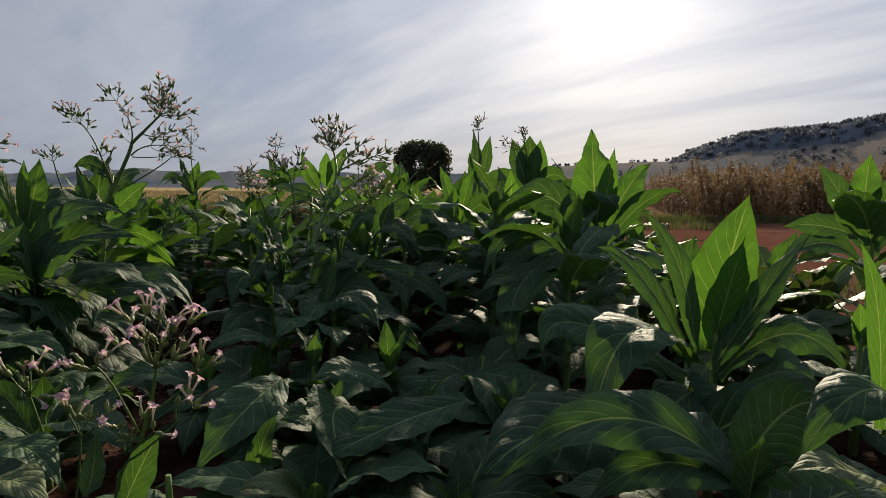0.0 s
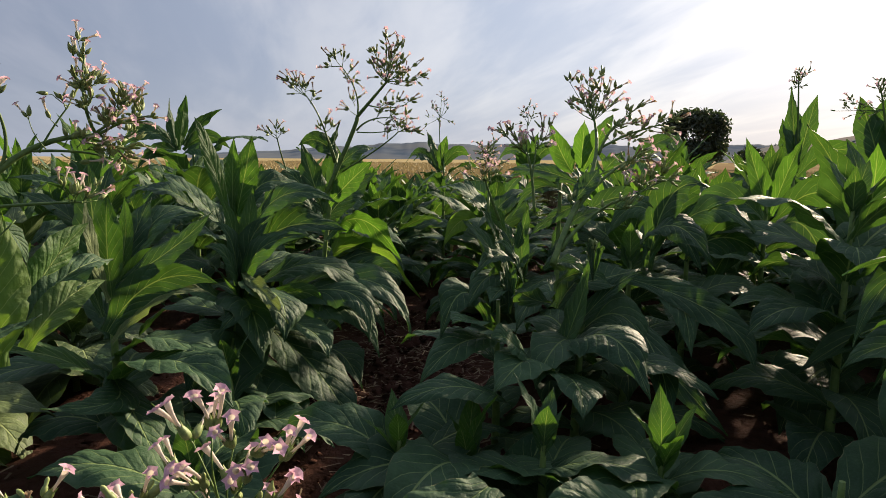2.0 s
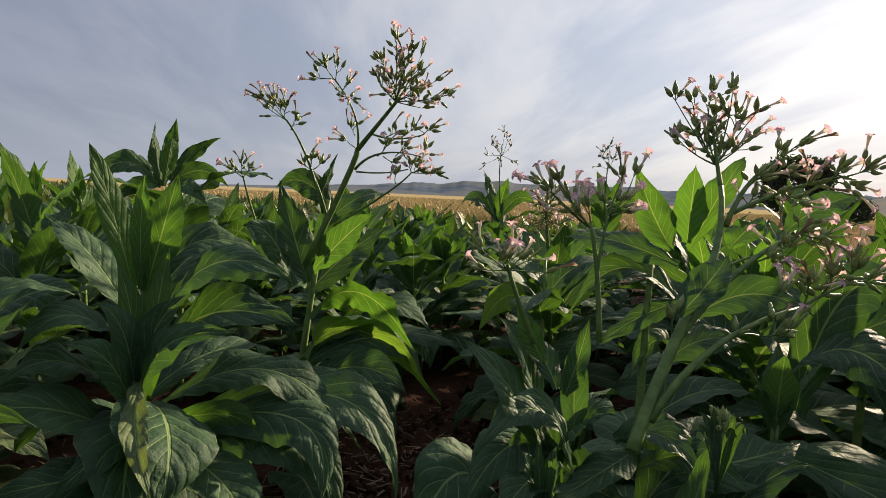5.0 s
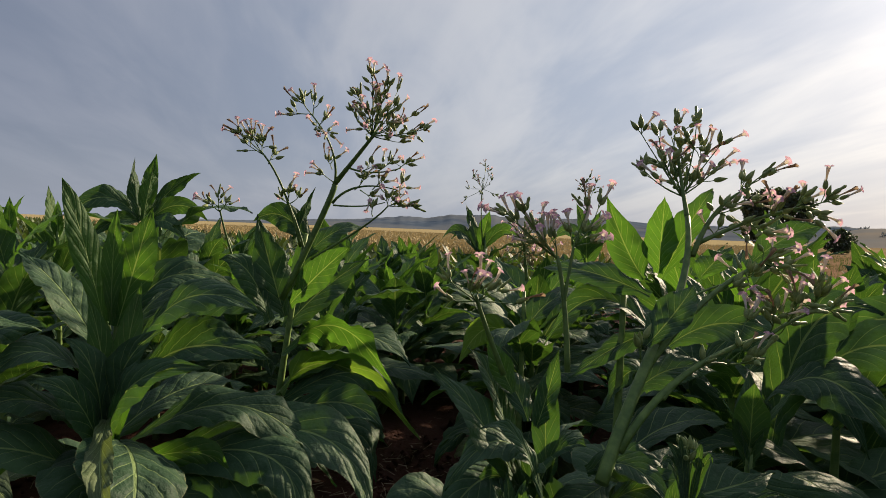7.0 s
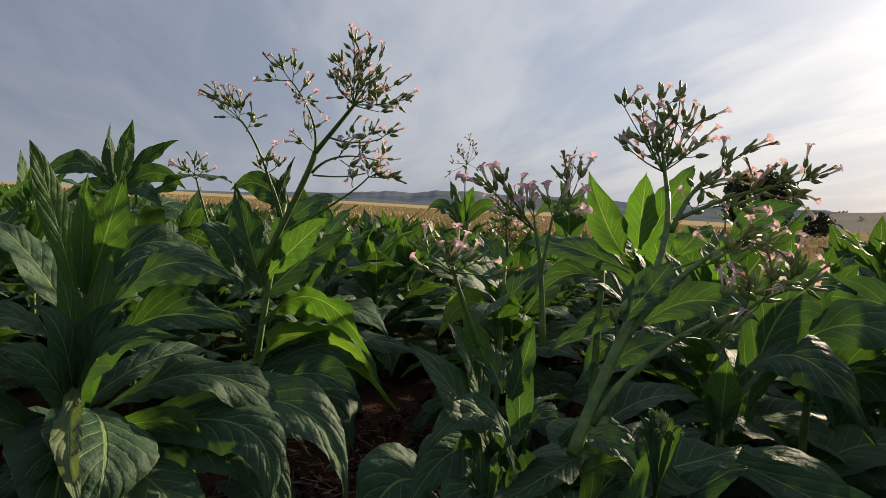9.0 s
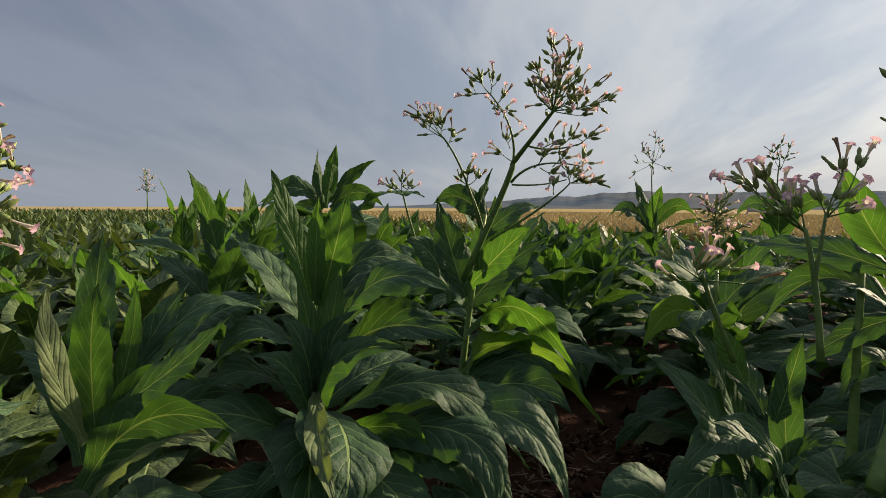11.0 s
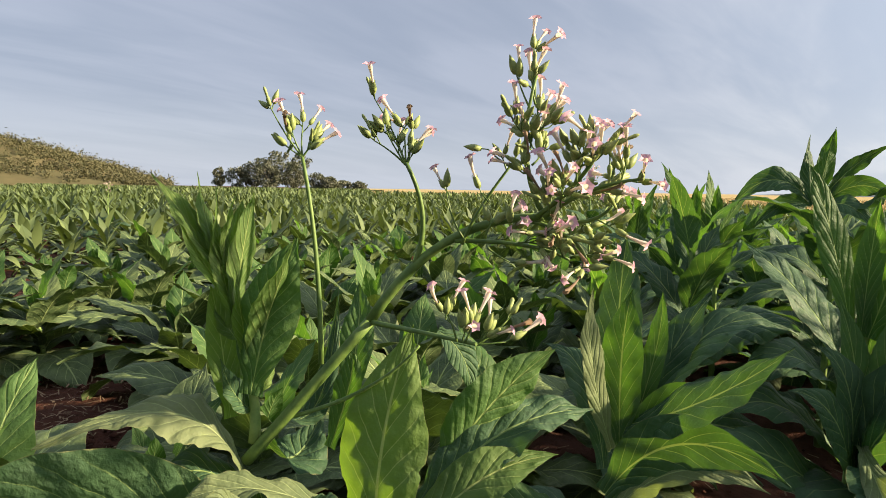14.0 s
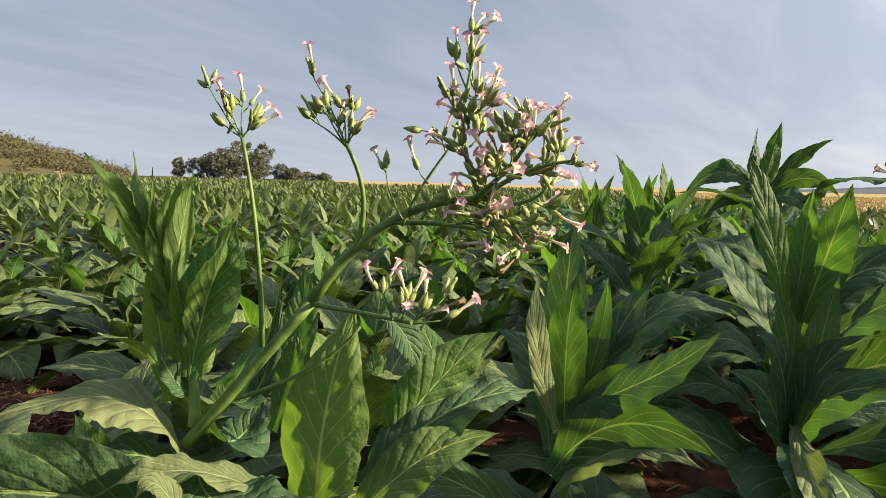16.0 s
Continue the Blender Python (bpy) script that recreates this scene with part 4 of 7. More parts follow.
def row_spots(r0, r1, step, across, seed, b0=-180, b1=180):
    """Places along the planted rows between two distances from the walk."""
    rs = random.Random(seed)
    out = []
    m = int(r1 / across) + 2
    k = int(r1 / step) + 2
    for i in range(-m, m + 1):
        for j in range(-k, k + 1):
            a, b = i * across + 0.05, j * step + (0.5 * step if i % 2 else 0)
            x = a * RN[0] + b * RU[0] + CX + rs.uniform(-0.09, 0.09)
            y = a * RN[1] + b * RU[1] + CY + rs.uniform(-0.12, 0.12)
            d = math.hypot(x - CX, y - CY)
            if not (r0 <= d < r1 and in_field(x, y)):
                continue
            deg = math.degrees(math.atan2(x - CX, y - CY))
            if b0 <= deg <= b1:
                out.append((x, y, rs.random()))
    return out
# ---- the plants beside the walk ----
def hero(x, y, height, bend, label, skirt, skirt_len, seed, r=0.017):
    """A plant beside the walk: stem and a skirt of hanging lower leaves; its other leaves are set one by one."""
    HEROES.append((x, y))
    rnd = random.Random(seed * 131)
    kind = "flowering tobacco plants" if "flower" in label else "leafy tobacco plants beside the walk"
    root = thing("tobacco_plant", x, y, 0.0, label=label, category="tobacco plant", group=kind)
    pts = stem_of(root, height, bend, r)
    az = rnd.uniform(0, math.tau)
    for k in range(skirt):
        az += 2.4 + rnd.uniform(-0.3, 0.3)
        f = k / max(1, skirt - 1)
        zb = 0.06 + (height * 0.8 if skirt > 10 else min(0.5, height * 0.5)) * f
        ln = skirt_len * rnd.uniform(1.0, 1.35)
        mid = arc(ln, 0.45 + (0.6 if skirt > 10 else 0.3) * f + rnd.uniform(-0.15, 0.15), 1.5 + rnd.uniform(-0.3, 0.4), 1.2, 28)
        bm = leaf_bm(mid, ln * 0.215, Vector((0, -1, 0)), rnd.uniform(0.1, 0.3), rnd.uniform(0.07, 0.15), seed * 53 + k, rnd.uniform(-0.5, 0.5))
        ob = part("leaf", bm, LEAF, root)
        ob.matrix_local = Matrix.Translation(on_path(pts, zb)) @ Matrix.Rotation(az, 4, "Z")
    for k in range(4 if any(w in label for w in ("low ", "shaded", "between")) else 0):     # the young top leaves
        az += 1.7 + rnd.uniform(-0.2, 0.2)
        ln = skirt_len * rnd.uniform(0.42, 0.62)
        bm = leaf_bm(arc(ln, 1.25 + rnd.uniform(-0.15, 0.15), 0.45, 1.2, 18), ln * 0.17, Vector((0, -1, 0)), 0.3, 0.1, seed * 71 + k, rnd.uniform(-0.4, 0.4))
        ob = part("leaf", bm, YOUNG if seed % 3 == 1 else LEAF, root)
        ob.matrix_local = Matrix.Translation(pts[-1] - Vector((0, 0, 0.02 + 0.015 * k))) @ Matrix.Rotation(az, 4, "Z")
    return root


def lf(root, start, tip, arch, out, width, mat, seed, twist=0.0, wave=0.10, fold=0.22, turn=0.0):
    return set_leaf(root, start, tip, arch, width, seed, mat, twist, fold, wave, out, turn=turn)


def shoot(root, a, b, c):
    """A leafy side shoot's stem."""
    bm = bmesh.new()
    pts = bezier(Vector(a), Vector(b), Vector(c), 8)
    tube(bm, pts, [0.010 * (1 - 0.5 * i / 8) for i in range(9)], 7)
    part("side_shoot", bm, STEM, root)


def blade(root, start, middle, tip, width, face, mat, seed, wave=0.10, fold=0.2, twist=0.0):
    """One leaf of a plant: its midrib runs from the stem through the middle to the tip, and its upper side looks along face."""
    start, middle, tip, face = Vector(start), Vector(middle), Vector(tip), Vector(face)
    bend = middle * 2 - (start + tip) / 2
    foot = Vector((0, 0, -0.06 if bend.z > start.z else 0.0))      # the clasping base runs down the stem
    mid = bezier(start + foot, bend - foot * 0.5, tip, 54)
    bm = leaf_bm(mid, width * 1.15, (tip - start).normalized().cross(face), fold, wave * 0.8, seed, twist, 10, base=0.42, quilt=0.024)
    return part("leaf", bm, mat, root)


leafy_a = hero(-2.18, 3.0, 1.02, (0.02, 0.02), "tall tobacco plant with upright top leaves and long hanging lower leaves", 8, 0.46, 3, 0.017)
blade(leafy_a, (0.005, -0.009, 0.938), (-0.040, -0.062, 1.169), (-0.082, -0.096, 1.323), 0.036, (0.98, -0.09, 0.20), YOUNG, 334, fold=0.10)
blade(leafy_a, (0.023, -0.006, 0.973), (0.043, -0.015, 1.108), (0.050, -0.008, 1.241), 0.026, (0.63, -0.78, -0.07), YOUNG, 335)
blade(leafy_a, (0.029, 0.008, 0.956), (0.053, 0.050, 1.091), (0.060, 0.094, 1.252), 0.052, (0.61, -0.78, 0.16), YOUNG, 336, fold=0.10)
blade(leafy_a, (0.018, -0.021, 0.865), (-0.164, -0.052, 0.993), (-0.347, -0.098, 1.100), 0.072, (0.51, 0.17, 0.85), LEAF, 337)
blade(leafy_a, (0.038, 0.009, 0.915), (0.112, 0.142, 1.049), (0.245, 0.334, 0.930), 0.064, (0.47, -0.34, 0.82), LEAF, 338)
blade(leafy_a, (0.057, 0.012, 0.824), (0.226, 0.090, 0.990), (0.459, 0.176, 0.955), 0.080, (0.01, -0.65, 0.76), LEAF, 339)
blade(leafy_a, (0.064, 0.008, 0.741), (0.263, 0.063, 0.855), (0.519, 0.154, 0.842), 0.100, (0.01, -0.60, 0.80), LEAF, 340)
blade(leafy_a, (0.032, -0.025, 0.741), (0.044, -0.196, 0.855), (0.028, -0.334, 0.777), 0.058, (0.44, 0.10, 0.89), LEAF, 341)
blade(leafy_a, (0.050, -0.027, 0.609), (0.029, -0.219, 0.731), (0.014, -0.376, 0.682), 0.063, (0.42, 0.14, 0.90), LEAF, 342, wave=0.15)
blade(leafy_a, (0.081, -0.016, 0.639), (0.387, -0.147, 0.597), (0.487, -0.242, 0.447), 0.117, (0.49, 0.16, 0.85), LEAF, 343, wave=0.08, fold=0.12)
blade(leafy_a, (0.124, -0.070, 0.659), (0.391, -0.236, 0.627), (0.563, -0.302, 0.544), 0.027, (0.08, -0.32, 0.94), PALE, 344, wave=0.50, fold=0.50)
blade(leafy_a, (0.082, 0.005, 0.608), (0.342, 0.214, 0.672), (0.566, 0.379, 0.430), 0.088, (0.41, -0.10, 0.91), LEAF, 345, wave=0.22)
blade(leafy_a, (0.087, 0.003, 0.558), (0.349, 0.088, 0.562), (0.400, 0.080, 0.413), 0.037, (0.28, -0.95, 0.10), YOUNG, 346, wave=0.20)
blade(leafy_a, (0.086, 0.012, 0.538), (0.484, 0.174, 0.569), (0.647, 0.115, 0.372), 0.078, (0.33, -0.48, 0.81), LEAF, 347, fold=0.10)
blade(leafy_a, (0.069, 0.023, 0.514), (0.486, 0.333, 0.594), (0.730, 0.342, 0.327), 0.089, (0.42, -0.39, 0.82), LEAF, 348)
blade(leafy_a, (0.062, -0.052, 0.526), (0.088, -0.275, 0.628), (0.054, -0.449, 0.649), 0.068, (0.62, 0.22, 0.75), LEAF, 349)
blade(leafy_a, (0.085, -0.065, 0.493), (0.261, -0.232, 0.548), (0.274, -0.374, 0.481), 0.055, (0.08, 0.01, 1.00), LEAF, 350)
blade(leafy_a, (0.096, -0.063, 0.445), (0.185, -0.289, 0.474), (0.137, -0.438, 0.477), 0.073, (0.42, 0.12, 0.90), LEAF, 351)
blade(leafy_a, (0.123, -0.042, 0.479), (0.421, -0.022, 0.442), (0.562, -0.062, 0.340), 0.086, (0.30, -0.00, 0.95), LEAF, 352)
blade(leafy_a, (-0.191, -0.373, 0.821), (-0.059, -0.280, 0.903), (0.045, -0.189, 0.916), 0.078, (0.15, -0.60, 0.79), LEAF, 353)
blade(leafy_a, (0.031, 0.014, 0.888), (-0.029, 0.161, 0.956), (-0.070, 0.318, 0.999), 0.057, (0.32, -0.23, 0.92), LEAF, 354)
blade(leafy_a, (0.074, -0.058, 0.519), (0.227, -0.268, 0.351), (0.296, -0.445, 0.155), 0.124, (0.35, -0.53, 0.77), LEAF, 355, fold=0.10)
blade(leafy_a, (0.086, -0.030, 0.488), (0.455, 0.008, 0.242), (0.660, -0.047, 0.016), 0.123, (0.63, -0.15, 0.76), LEAF, 356)
blade(leafy_a, (0.094, -0.078, 0.343), (0.417, -0.219, 0.197), (0.612, -0.293, 0.042), 0.115, (0.51, 0.04, 0.86), LEAF, 357)
blade(leafy_a, (0.095, -0.019, 0.509), (0.450, 0.183, 0.505), (0.638, 0.214, 0.268), 0.091, (0.51, -0.38, 0.77), LEAF, 358)
blade(leafy_a, (0.087, -0.032, 0.568), (0.144, -0.045, 0.780), (0.253, 0.016, 0.916), 0.050, (0.19, -0.98, 0.05), LEAF, 359)
blade(leafy_a, (0.066, -0.045, 0.567), (0.102, -0.095, 0.782), (0.058, -0.159, 0.888), 0.045, (0.96, 0.26, 0.11), LEAF, 360)
blade(leafy_a, (0.102, -0.047, 0.559), (0.200, -0.059, 0.753), (0.426, 0.022, 0.831), 0.063, (-0.13, -0.91, 0.38), LEAF, 361)
blade(leafy_a, (0.071, -0.038, 0.600), (0.079, -0.059, 0.805), (0.020, -0.076, 1.003), 0.038, (0.98, -0.16, 0.11), YOUNG, 362)
blade(leafy_a, (0.084, -0.029, 0.617), (0.112, -0.011, 0.835), (0.110, 0.031, 1.029), 0.038, (0.60, -0.80, 0.08), YOUNG, 363)
blade(leafy_a, (0.084, -0.049, 0.538), (0.138, -0.150, 0.721), (0.124, -0.270, 0.803), 0.051, (0.85, 0.47, 0.26), LEAF, 364)
blade(leafy_a, (0.077, -0.100, 0.301), (0.281, -0.187, 0.239), (0.377, -0.339, 0.061), 0.104, (0.65, 0.07, 0.75), LEAF, 365)
leafy_b = hero(-2.15, 2.38, 0.88, (0.0, 0.0), "leafy tobacco plant with a bright upright top", 7, 0.46, 5, 0.017)
blade(leafy_b, (0.031, -0.019, 0.710), (0.031, -0.023, 0.877), (0.025, -0.001, 1.024), 0.045, (0.76, -0.65, 0.05), YOUNG, 318, fold=0.10)
blade(leafy_b, (0.048, -0.045, 0.717), (0.074, -0.110, 0.876), (0.065, -0.110, 1.038), 0.028, (0.93, 0.36, 0.02), PALE, 319, wave=0.15)
blade(leafy_b, (-0.022, -0.010, 0.737), (-0.095, 0.020, 0.943), (-0.165, 0.065, 1.142), 0.058, (0.53, -0.78, 0.33), LEAF, 320, wave=0.16)
blade(leafy_b, (0.012, 0.011, 0.723), (-0.001, 0.074, 0.870), (-0.017, 0.093, 1.018), 0.026, (0.57, -0.77, 0.27), YOUNG, 321)
blade(leafy_b, (0.002, 0.025, 0.726), (-0.025, 0.129, 0.863), (-0.062, 0.247, 1.001), 0.053, (0.38, -0.67, 0.63), LEAF, 322)
blade(leafy_b, (0.012, 0.028, 0.730), (0.005, 0.211, 0.920), (0.043, 0.406, 0.915), 0.054, (0.25, -0.44, 0.86), LEAF, 323)
blade(leafy_b, (0.032, -0.017, 0.697), (0.090, 0.081, 0.793), (0.161, 0.179, 0.779), 0.030, (0.85, -0.50, -0.16), YOUNG, 324)
blade(leafy_b, (0.040, -0.053, 0.605), (0.186, 0.047, 0.725), (0.333, 0.186, 0.699), 0.057, (0.64, -0.77, -0.04), LEAF, 325, fold=0.10)
blade(leafy_b, (0.065, -0.054, 0.569), (0.193, 0.049, 0.672), (0.304, 0.167, 0.672), 0.040, (0.16, -0.56, 0.81), PALE, 326, wave=0.20)
blade(leafy_b, (-0.007, -0.020, 0.603), (-0.044, 0.236, 0.672), (0.052, 0.562, 0.525), 0.067, (0.46, 0.07, 0.88), LEAF, 327)
blade(leafy_b, (0.015, -0.047, 0.655), (-0.086, -0.074, 0.801), (-0.198, -0.144, 0.842), 0.041, (0.64, 0.06, 0.76), LEAF, 328)
blade(leafy_b, (0.048, -0.064, 0.413), (0.354, -0.047, 0.490), (0.672, -0.106, 0.396), 0.114, (0.02, -0.05, 1.00), LEAF, 329, wave=0.13)
blade(leafy_b, (0.041, -0.068, 0.423), (0.026, -0.250, 0.519), (0.014, -0.437, 0.576), 0.056, (0.49, 0.30, 0.82), YOUNG, 330)
blade(leafy_b, (0.055, -0.064, 0.386), (0.233, -0.186, 0.379), (0.244, -0.418, 0.442), 0.062, (0.32, 0.31, 0.89), LEAF, 331)
blade(leafy_b, (0.055, -0.061, 0.403), (0.297, -0.151, 0.308), (0.471, -0.224, 0.239), 0.087, (0.45, 0.32, 0.83), LEAF, 332)
blade(leafy_b, (0.037, -0.002, 0.771), (0.216, 0.082, 0.833), (0.318, 0.185, 0.964), 0.060, (0.01, -0.73, 0.69), LEAF, 333)
flowering_d = hero(-1.84, 1.6, 0.74, (0.04, 0.02), "flowering tobacco plant with one leaning stalk of pink flowers", 5, 0.38, 7, 0.017)
blade(flowering_d, (0.053, -0.039, 0.734), (0.112, -0.242, 0.774), (0.131, -0.506, 0.762), 0.094, (0.96, 0.15, -0.23), LEAF, 301, wave=0.06, fold=0.08)
blade(flowering_d, (0.015, -0.023, 0.817), (0.028, -0.131, 0.879), (0.096, -0.312, 0.854), 0.049, (0.23, 0.19, 0.95), PALE, 302, wave=0.22)
blade(flowering_d, (0.083, 0.133, 0.777), (0.120, -0.000, 0.794), (0.143, -0.118, 0.773), 0.028, (0.24, 0.04, 0.97), PALE, 303, wave=0.32, fold=0.40)
blade(flowering_d, (0.139, 0.013, 0.728), (0.169, -0.020, 0.794), (0.188, -0.053, 0.783), 0.017, (0.51, 0.74, 0.44), PALE, 304, wave=0.20)
blade(flowering_d, (0.076, 0.187, 0.702), (0.080, 0.204, 0.856), (0.044, 0.252, 1.023), 0.063, (0.92, -0.35, 0.16), TENDER, 305, fold=0.12)
blade(flowering_d, (0.003, 0.310, 0.817), (0.003, 0.405, 0.880), (-0.008, 0.513, 0.966), 0.052, (0.98, 0.15, -0.14), YOUNG, 306, fold=0.10)
blade(flowering_d, (0.054, 0.264, 0.775), (0.021, 0.419, 0.829), (-0.027, 0.594, 0.843), 0.059, (0.32, -0.12, 0.94), LEAF, 307, wave=0.20)
blade(flowering_d, (0.107, 0.242, 0.738), (0.102, 0.360, 0.782), (0.071, 0.496, 0.804), 0.042, (0.59, -0.12, 0.80), TENDER, 308, wave=0.13)
blade(flowering_d, (-0.006, 0.035, 0.857), (-0.034, 0.096, 0.883), (-0.094, 0.125, 1.074), 0.021, (0.77, -0.40, 0.49), LEAF, 309)
blade(flowering_d, (-0.003, 0.007, 0.817), (-0.025, 0.053, 0.777), (-0.099, 0.093, 0.834), 0.055, (0.26, 0.11, 0.96), LEAF, 310)
blade(flowering_d, (-0.009, 0.113, 0.856), (-0.012, 0.146, 0.906), (-0.019, 0.150, 0.965), 0.023, (0.90, -0.38, 0.21), YOUNG, 311)
blade(flowering_d, (-0.053, 0.135, 0.904), (-0.110, 0.159, 0.974), (-0.171, 0.159, 1.063), 0.031, (0.72, -0.37, 0.59), YOUNG, 312)
blade(flowering_d, (0.028, -0.012, 0.966), (0.020, 0.023, 1.060), (0.011, 0.064, 1.162), 0.043, (0.98, -0.16, 0.15), YOUNG, 313, fold=0.12)
blade(flowering_d, (0.010, -0.048, 0.922), (-0.000, -0.064, 0.997), (0.008, -0.076, 1.085), 0.024, (0.83, 0.55, 0.10), TENDER, 314)
blade(flowering_d, (0.084, 0.011, 0.768), (0.164, 0.090, 0.746), (0.193, 0.239, 0.778), 0.066, (0.02, -0.05, 1.00), LEAF, 315)
blade(flowering_d, (0.028, -0.012, 0.800), (0.041, -0.106, 0.787), (0.066, -0.126, 0.732), 0.037, (0.57, -0.27, 0.77), LEAF, 316)
blade(flowering_d, (-0.098, 0.309, 0.979), (-0.087, 0.358, 0.928), (-0.077, 0.370, 0.854), 0.027, (0.87, 0.36, 0.32), LEAF, 317)
shoot(flowering_d, (0.010, -0.011, 0.819), (0.008, 0.002, 0.912), (-0.001, -0.061, 1.142))
lf(flowering_d, (0.008, -0.048, 1.096), (-0.012, -0.169, 1.263), 0.009, -0.003, 0.027, TENDER, 67, twist=-0.12, turn=0.35)
lf(flowering_d, (0.010, -0.056, 1.115), (-0.031, -0.103, 1.268), -0.006, -0.013, 0.022, TENDER, 68, twist=-0.62, turn=-0.17)
lf(flowering_d, (0.007, -0.042, 1.029), (-0.019, -0.010, 1.236), 0.017, -0.003, 0.027, TENDER, 69, twist=0.18, turn=1.22)
lf(flowering_d, (0.002, -0.013, 0.955), (0.053, 0.063, 1.166), -0.002, 0.001, 0.040, TENDER, 70, twist=-0.31, turn=0.09)
lf(flowering_d, (0.007, -0.042, 1.029), (0.014, -0.073, 1.188), 0.012, 0.000, 0.023, TENDER, 71, twist=0.49, turn=0.70)
lf(flowering_d, (0.005, -0.030, 0.990), (-0.036, -0.079, 1.100), -0.039, -0.015, 0.024, TENDER, 72, twist=-0.01, turn=-0.17)
lf(flowering_d, (0.010, -0.055, 1.124), (0.006, -0.033, 1.233), 0.001, 0.009, 0.015, TENDER, 73, twist=-0.5, turn=-0.79)
lf(flowering_d, (0.003, -0.020, 0.911), (-0.036, -0.079, 1.002), -0.038, -0.020, 0.028, TENDER, 74, twist=0.3, turn=-0.09)
lf(flowering_d, (0.009, -0.051, 1.114), (-0.006, -0.120, 1.234), -0.028, 0.008, 0.018, TENDER, 75, twist=-0.19, turn=0.26)
lf(flowering_d, (0.008, -0.047, 1.105), (-0.026, -0.029, 1.224), 0.008, -0.001, 0.016, TENDER, 76, twist=0.61, turn=-1.40)
lf(flowering_d, (0.008, -0.045, 1.067), (0.027, -0.125, 1.207), -0.024, 0.002, 0.021, TENDER, 77, twist=0.11, turn=0.61)
lf(flowering_d, (0.003, -0.018, 0.950), (0.046, -0.031, 1.118), -0.004, 0.001, 0.023, TENDER, 78, twist=-0.38, turn=-1.40)
lf(flowering_d, (0.002, -0.014, 0.871), (0.060, -0.051, 0.976), -0.024, 0.014, 0.023, LEAF, 79, twist=0.42, turn=1.22)
lf(flowering_d, (0.002, -0.011, 0.891), (-0.043, 0.019, 0.977), -0.002, 0.003, 0.022, TENDER, 80, twist=-0.08, turn=-1.40)
lf(flowering_d, (0.009, -0.054, 1.119), (0.011, -0.063, 1.242), -0.022, 0.007, 0.016, TENDER, 81, twist=-0.57, turn=-0.79)
spray = Spray(flowering_d, 711, 0.88, (0.32, 0.52, 0.94))
spray.limb((0.008, -0.024, 0.786), (0.033, 0.063, 0.891), (0.047, 0.181, 1.031), 0.0108, 0.0095)
spray.limb((0.047, 0.181, 1.031), (0.082, 0.297, 1.162), (0.169, 0.430, 1.208), 0.0095, 0.0058)
spray.limb((0.019, 0.101, 0.953), (0.007, 0.092, 1.136), (-0.005, 0.069, 1.297), 0.0046, 0.0030)
spray.limb((0.063, 0.247, 1.116), (0.074, 0.262, 1.200), (0.082, 0.234, 1.285), 0.0048, 0.0030)
spray.limb((0.169, 0.430, 1.208), (0.176, 0.398, 1.296), (0.174, 0.410, 1.405), 0.0048, 0.0020)
spray.limb((0.168, 0.418, 1.208), (0.216, 0.459, 1.258), (0.242, 0.484, 1.309), 0.0042, 0.0020)
spray.limb((0.178, 0.427, 1.208), (0.228, 0.471, 1.245), (0.262, 0.528, 1.262), 0.0042, 0.0020)
spray.limb((0.178, 0.427, 1.208), (0.203, 0.476, 1.203), (0.224, 0.509, 1.226), 0.0040, 0.0020)
spray.limb((0.146, 0.399, 1.204), (0.184, 0.456, 1.183), (0.201, 0.485, 1.145), 0.0040, 0.0020)
spray.limb((0.093, 0.311, 1.166), (0.141, 0.407, 1.164), (0.179, 0.466, 1.146), 0.0040, 0.0020)
spray.limb((0.047, 0.181, 1.029), (0.163, 0.249, 1.040), (0.259, 0.317, 1.045), 0.0046, 0.0025)
spray.limb((0.104, 0.320, 1.162), (0.120, 0.345, 1.218), (0.136, 0.389, 1.286), 0.0030, 0.0018)
spray.limb((0.024, 0.039, 0.863), (0.059, 0.170, 0.920), (0.088, 0.258, 0.999), 0.0042, 0.0020)
spray.tip((-0.004, 0.070, 1.294), (-0.010, 0.010, 1.386), 3)
spray.tip((-0.004, 0.070, 1.294), (-0.006, 0.047, 1.348), 5)
spray.tip((-0.004, 0.070, 1.294), (-0.012, 0.070, 1.363), 4)
spray.tip((-0.004, 0.070, 1.294), (-0.010, 0.095, 1.332), 5)
spray.tip((-0.004, 0.070, 1.294), (0.002, 0.034, 1.317), 4)
spray.tip((-0.004, 0.070, 1.294), (0.001, 0.089, 1.317), 4)
spray.tip((0.082, 0.234, 1.281), (0.069, 0.178, 1.398), 3)
spray.tip((0.082, 0.234, 1.281), (0.071, 0.196, 1.344), 5)
spray.tip((0.082, 0.234, 1.281), (0.077, 0.230, 1.357), 3)
spray.tip((0.082, 0.234, 1.281), (0.068, 0.171, 1.329), 4)
spray.tip((0.082, 0.234, 1.281), (0.088, 0.248, 1.304), 5)
spray.tip((0.082, 0.234, 1.281), (0.062, 0.248, 1.352), 2)
spray.tip((0.082, 0.234, 1.281), (0.074, 0.214, 1.327), 4)
spray.tip((0.167, 0.410, 1.375), (0.150, 0.410, 1.459), 3)
spray.tip((0.168, 0.411, 1.367), (0.167, 0.402, 1.413), 6)
spray.tip((0.170, 0.408, 1.352), (0.162, 0.379, 1.416), 3)
spray.tip((0.171, 0.405, 1.336), (0.154, 0.426, 1.370), 7)
spray.tip((0.173, 0.404, 1.320), (0.182, 0.363, 1.352), 6)
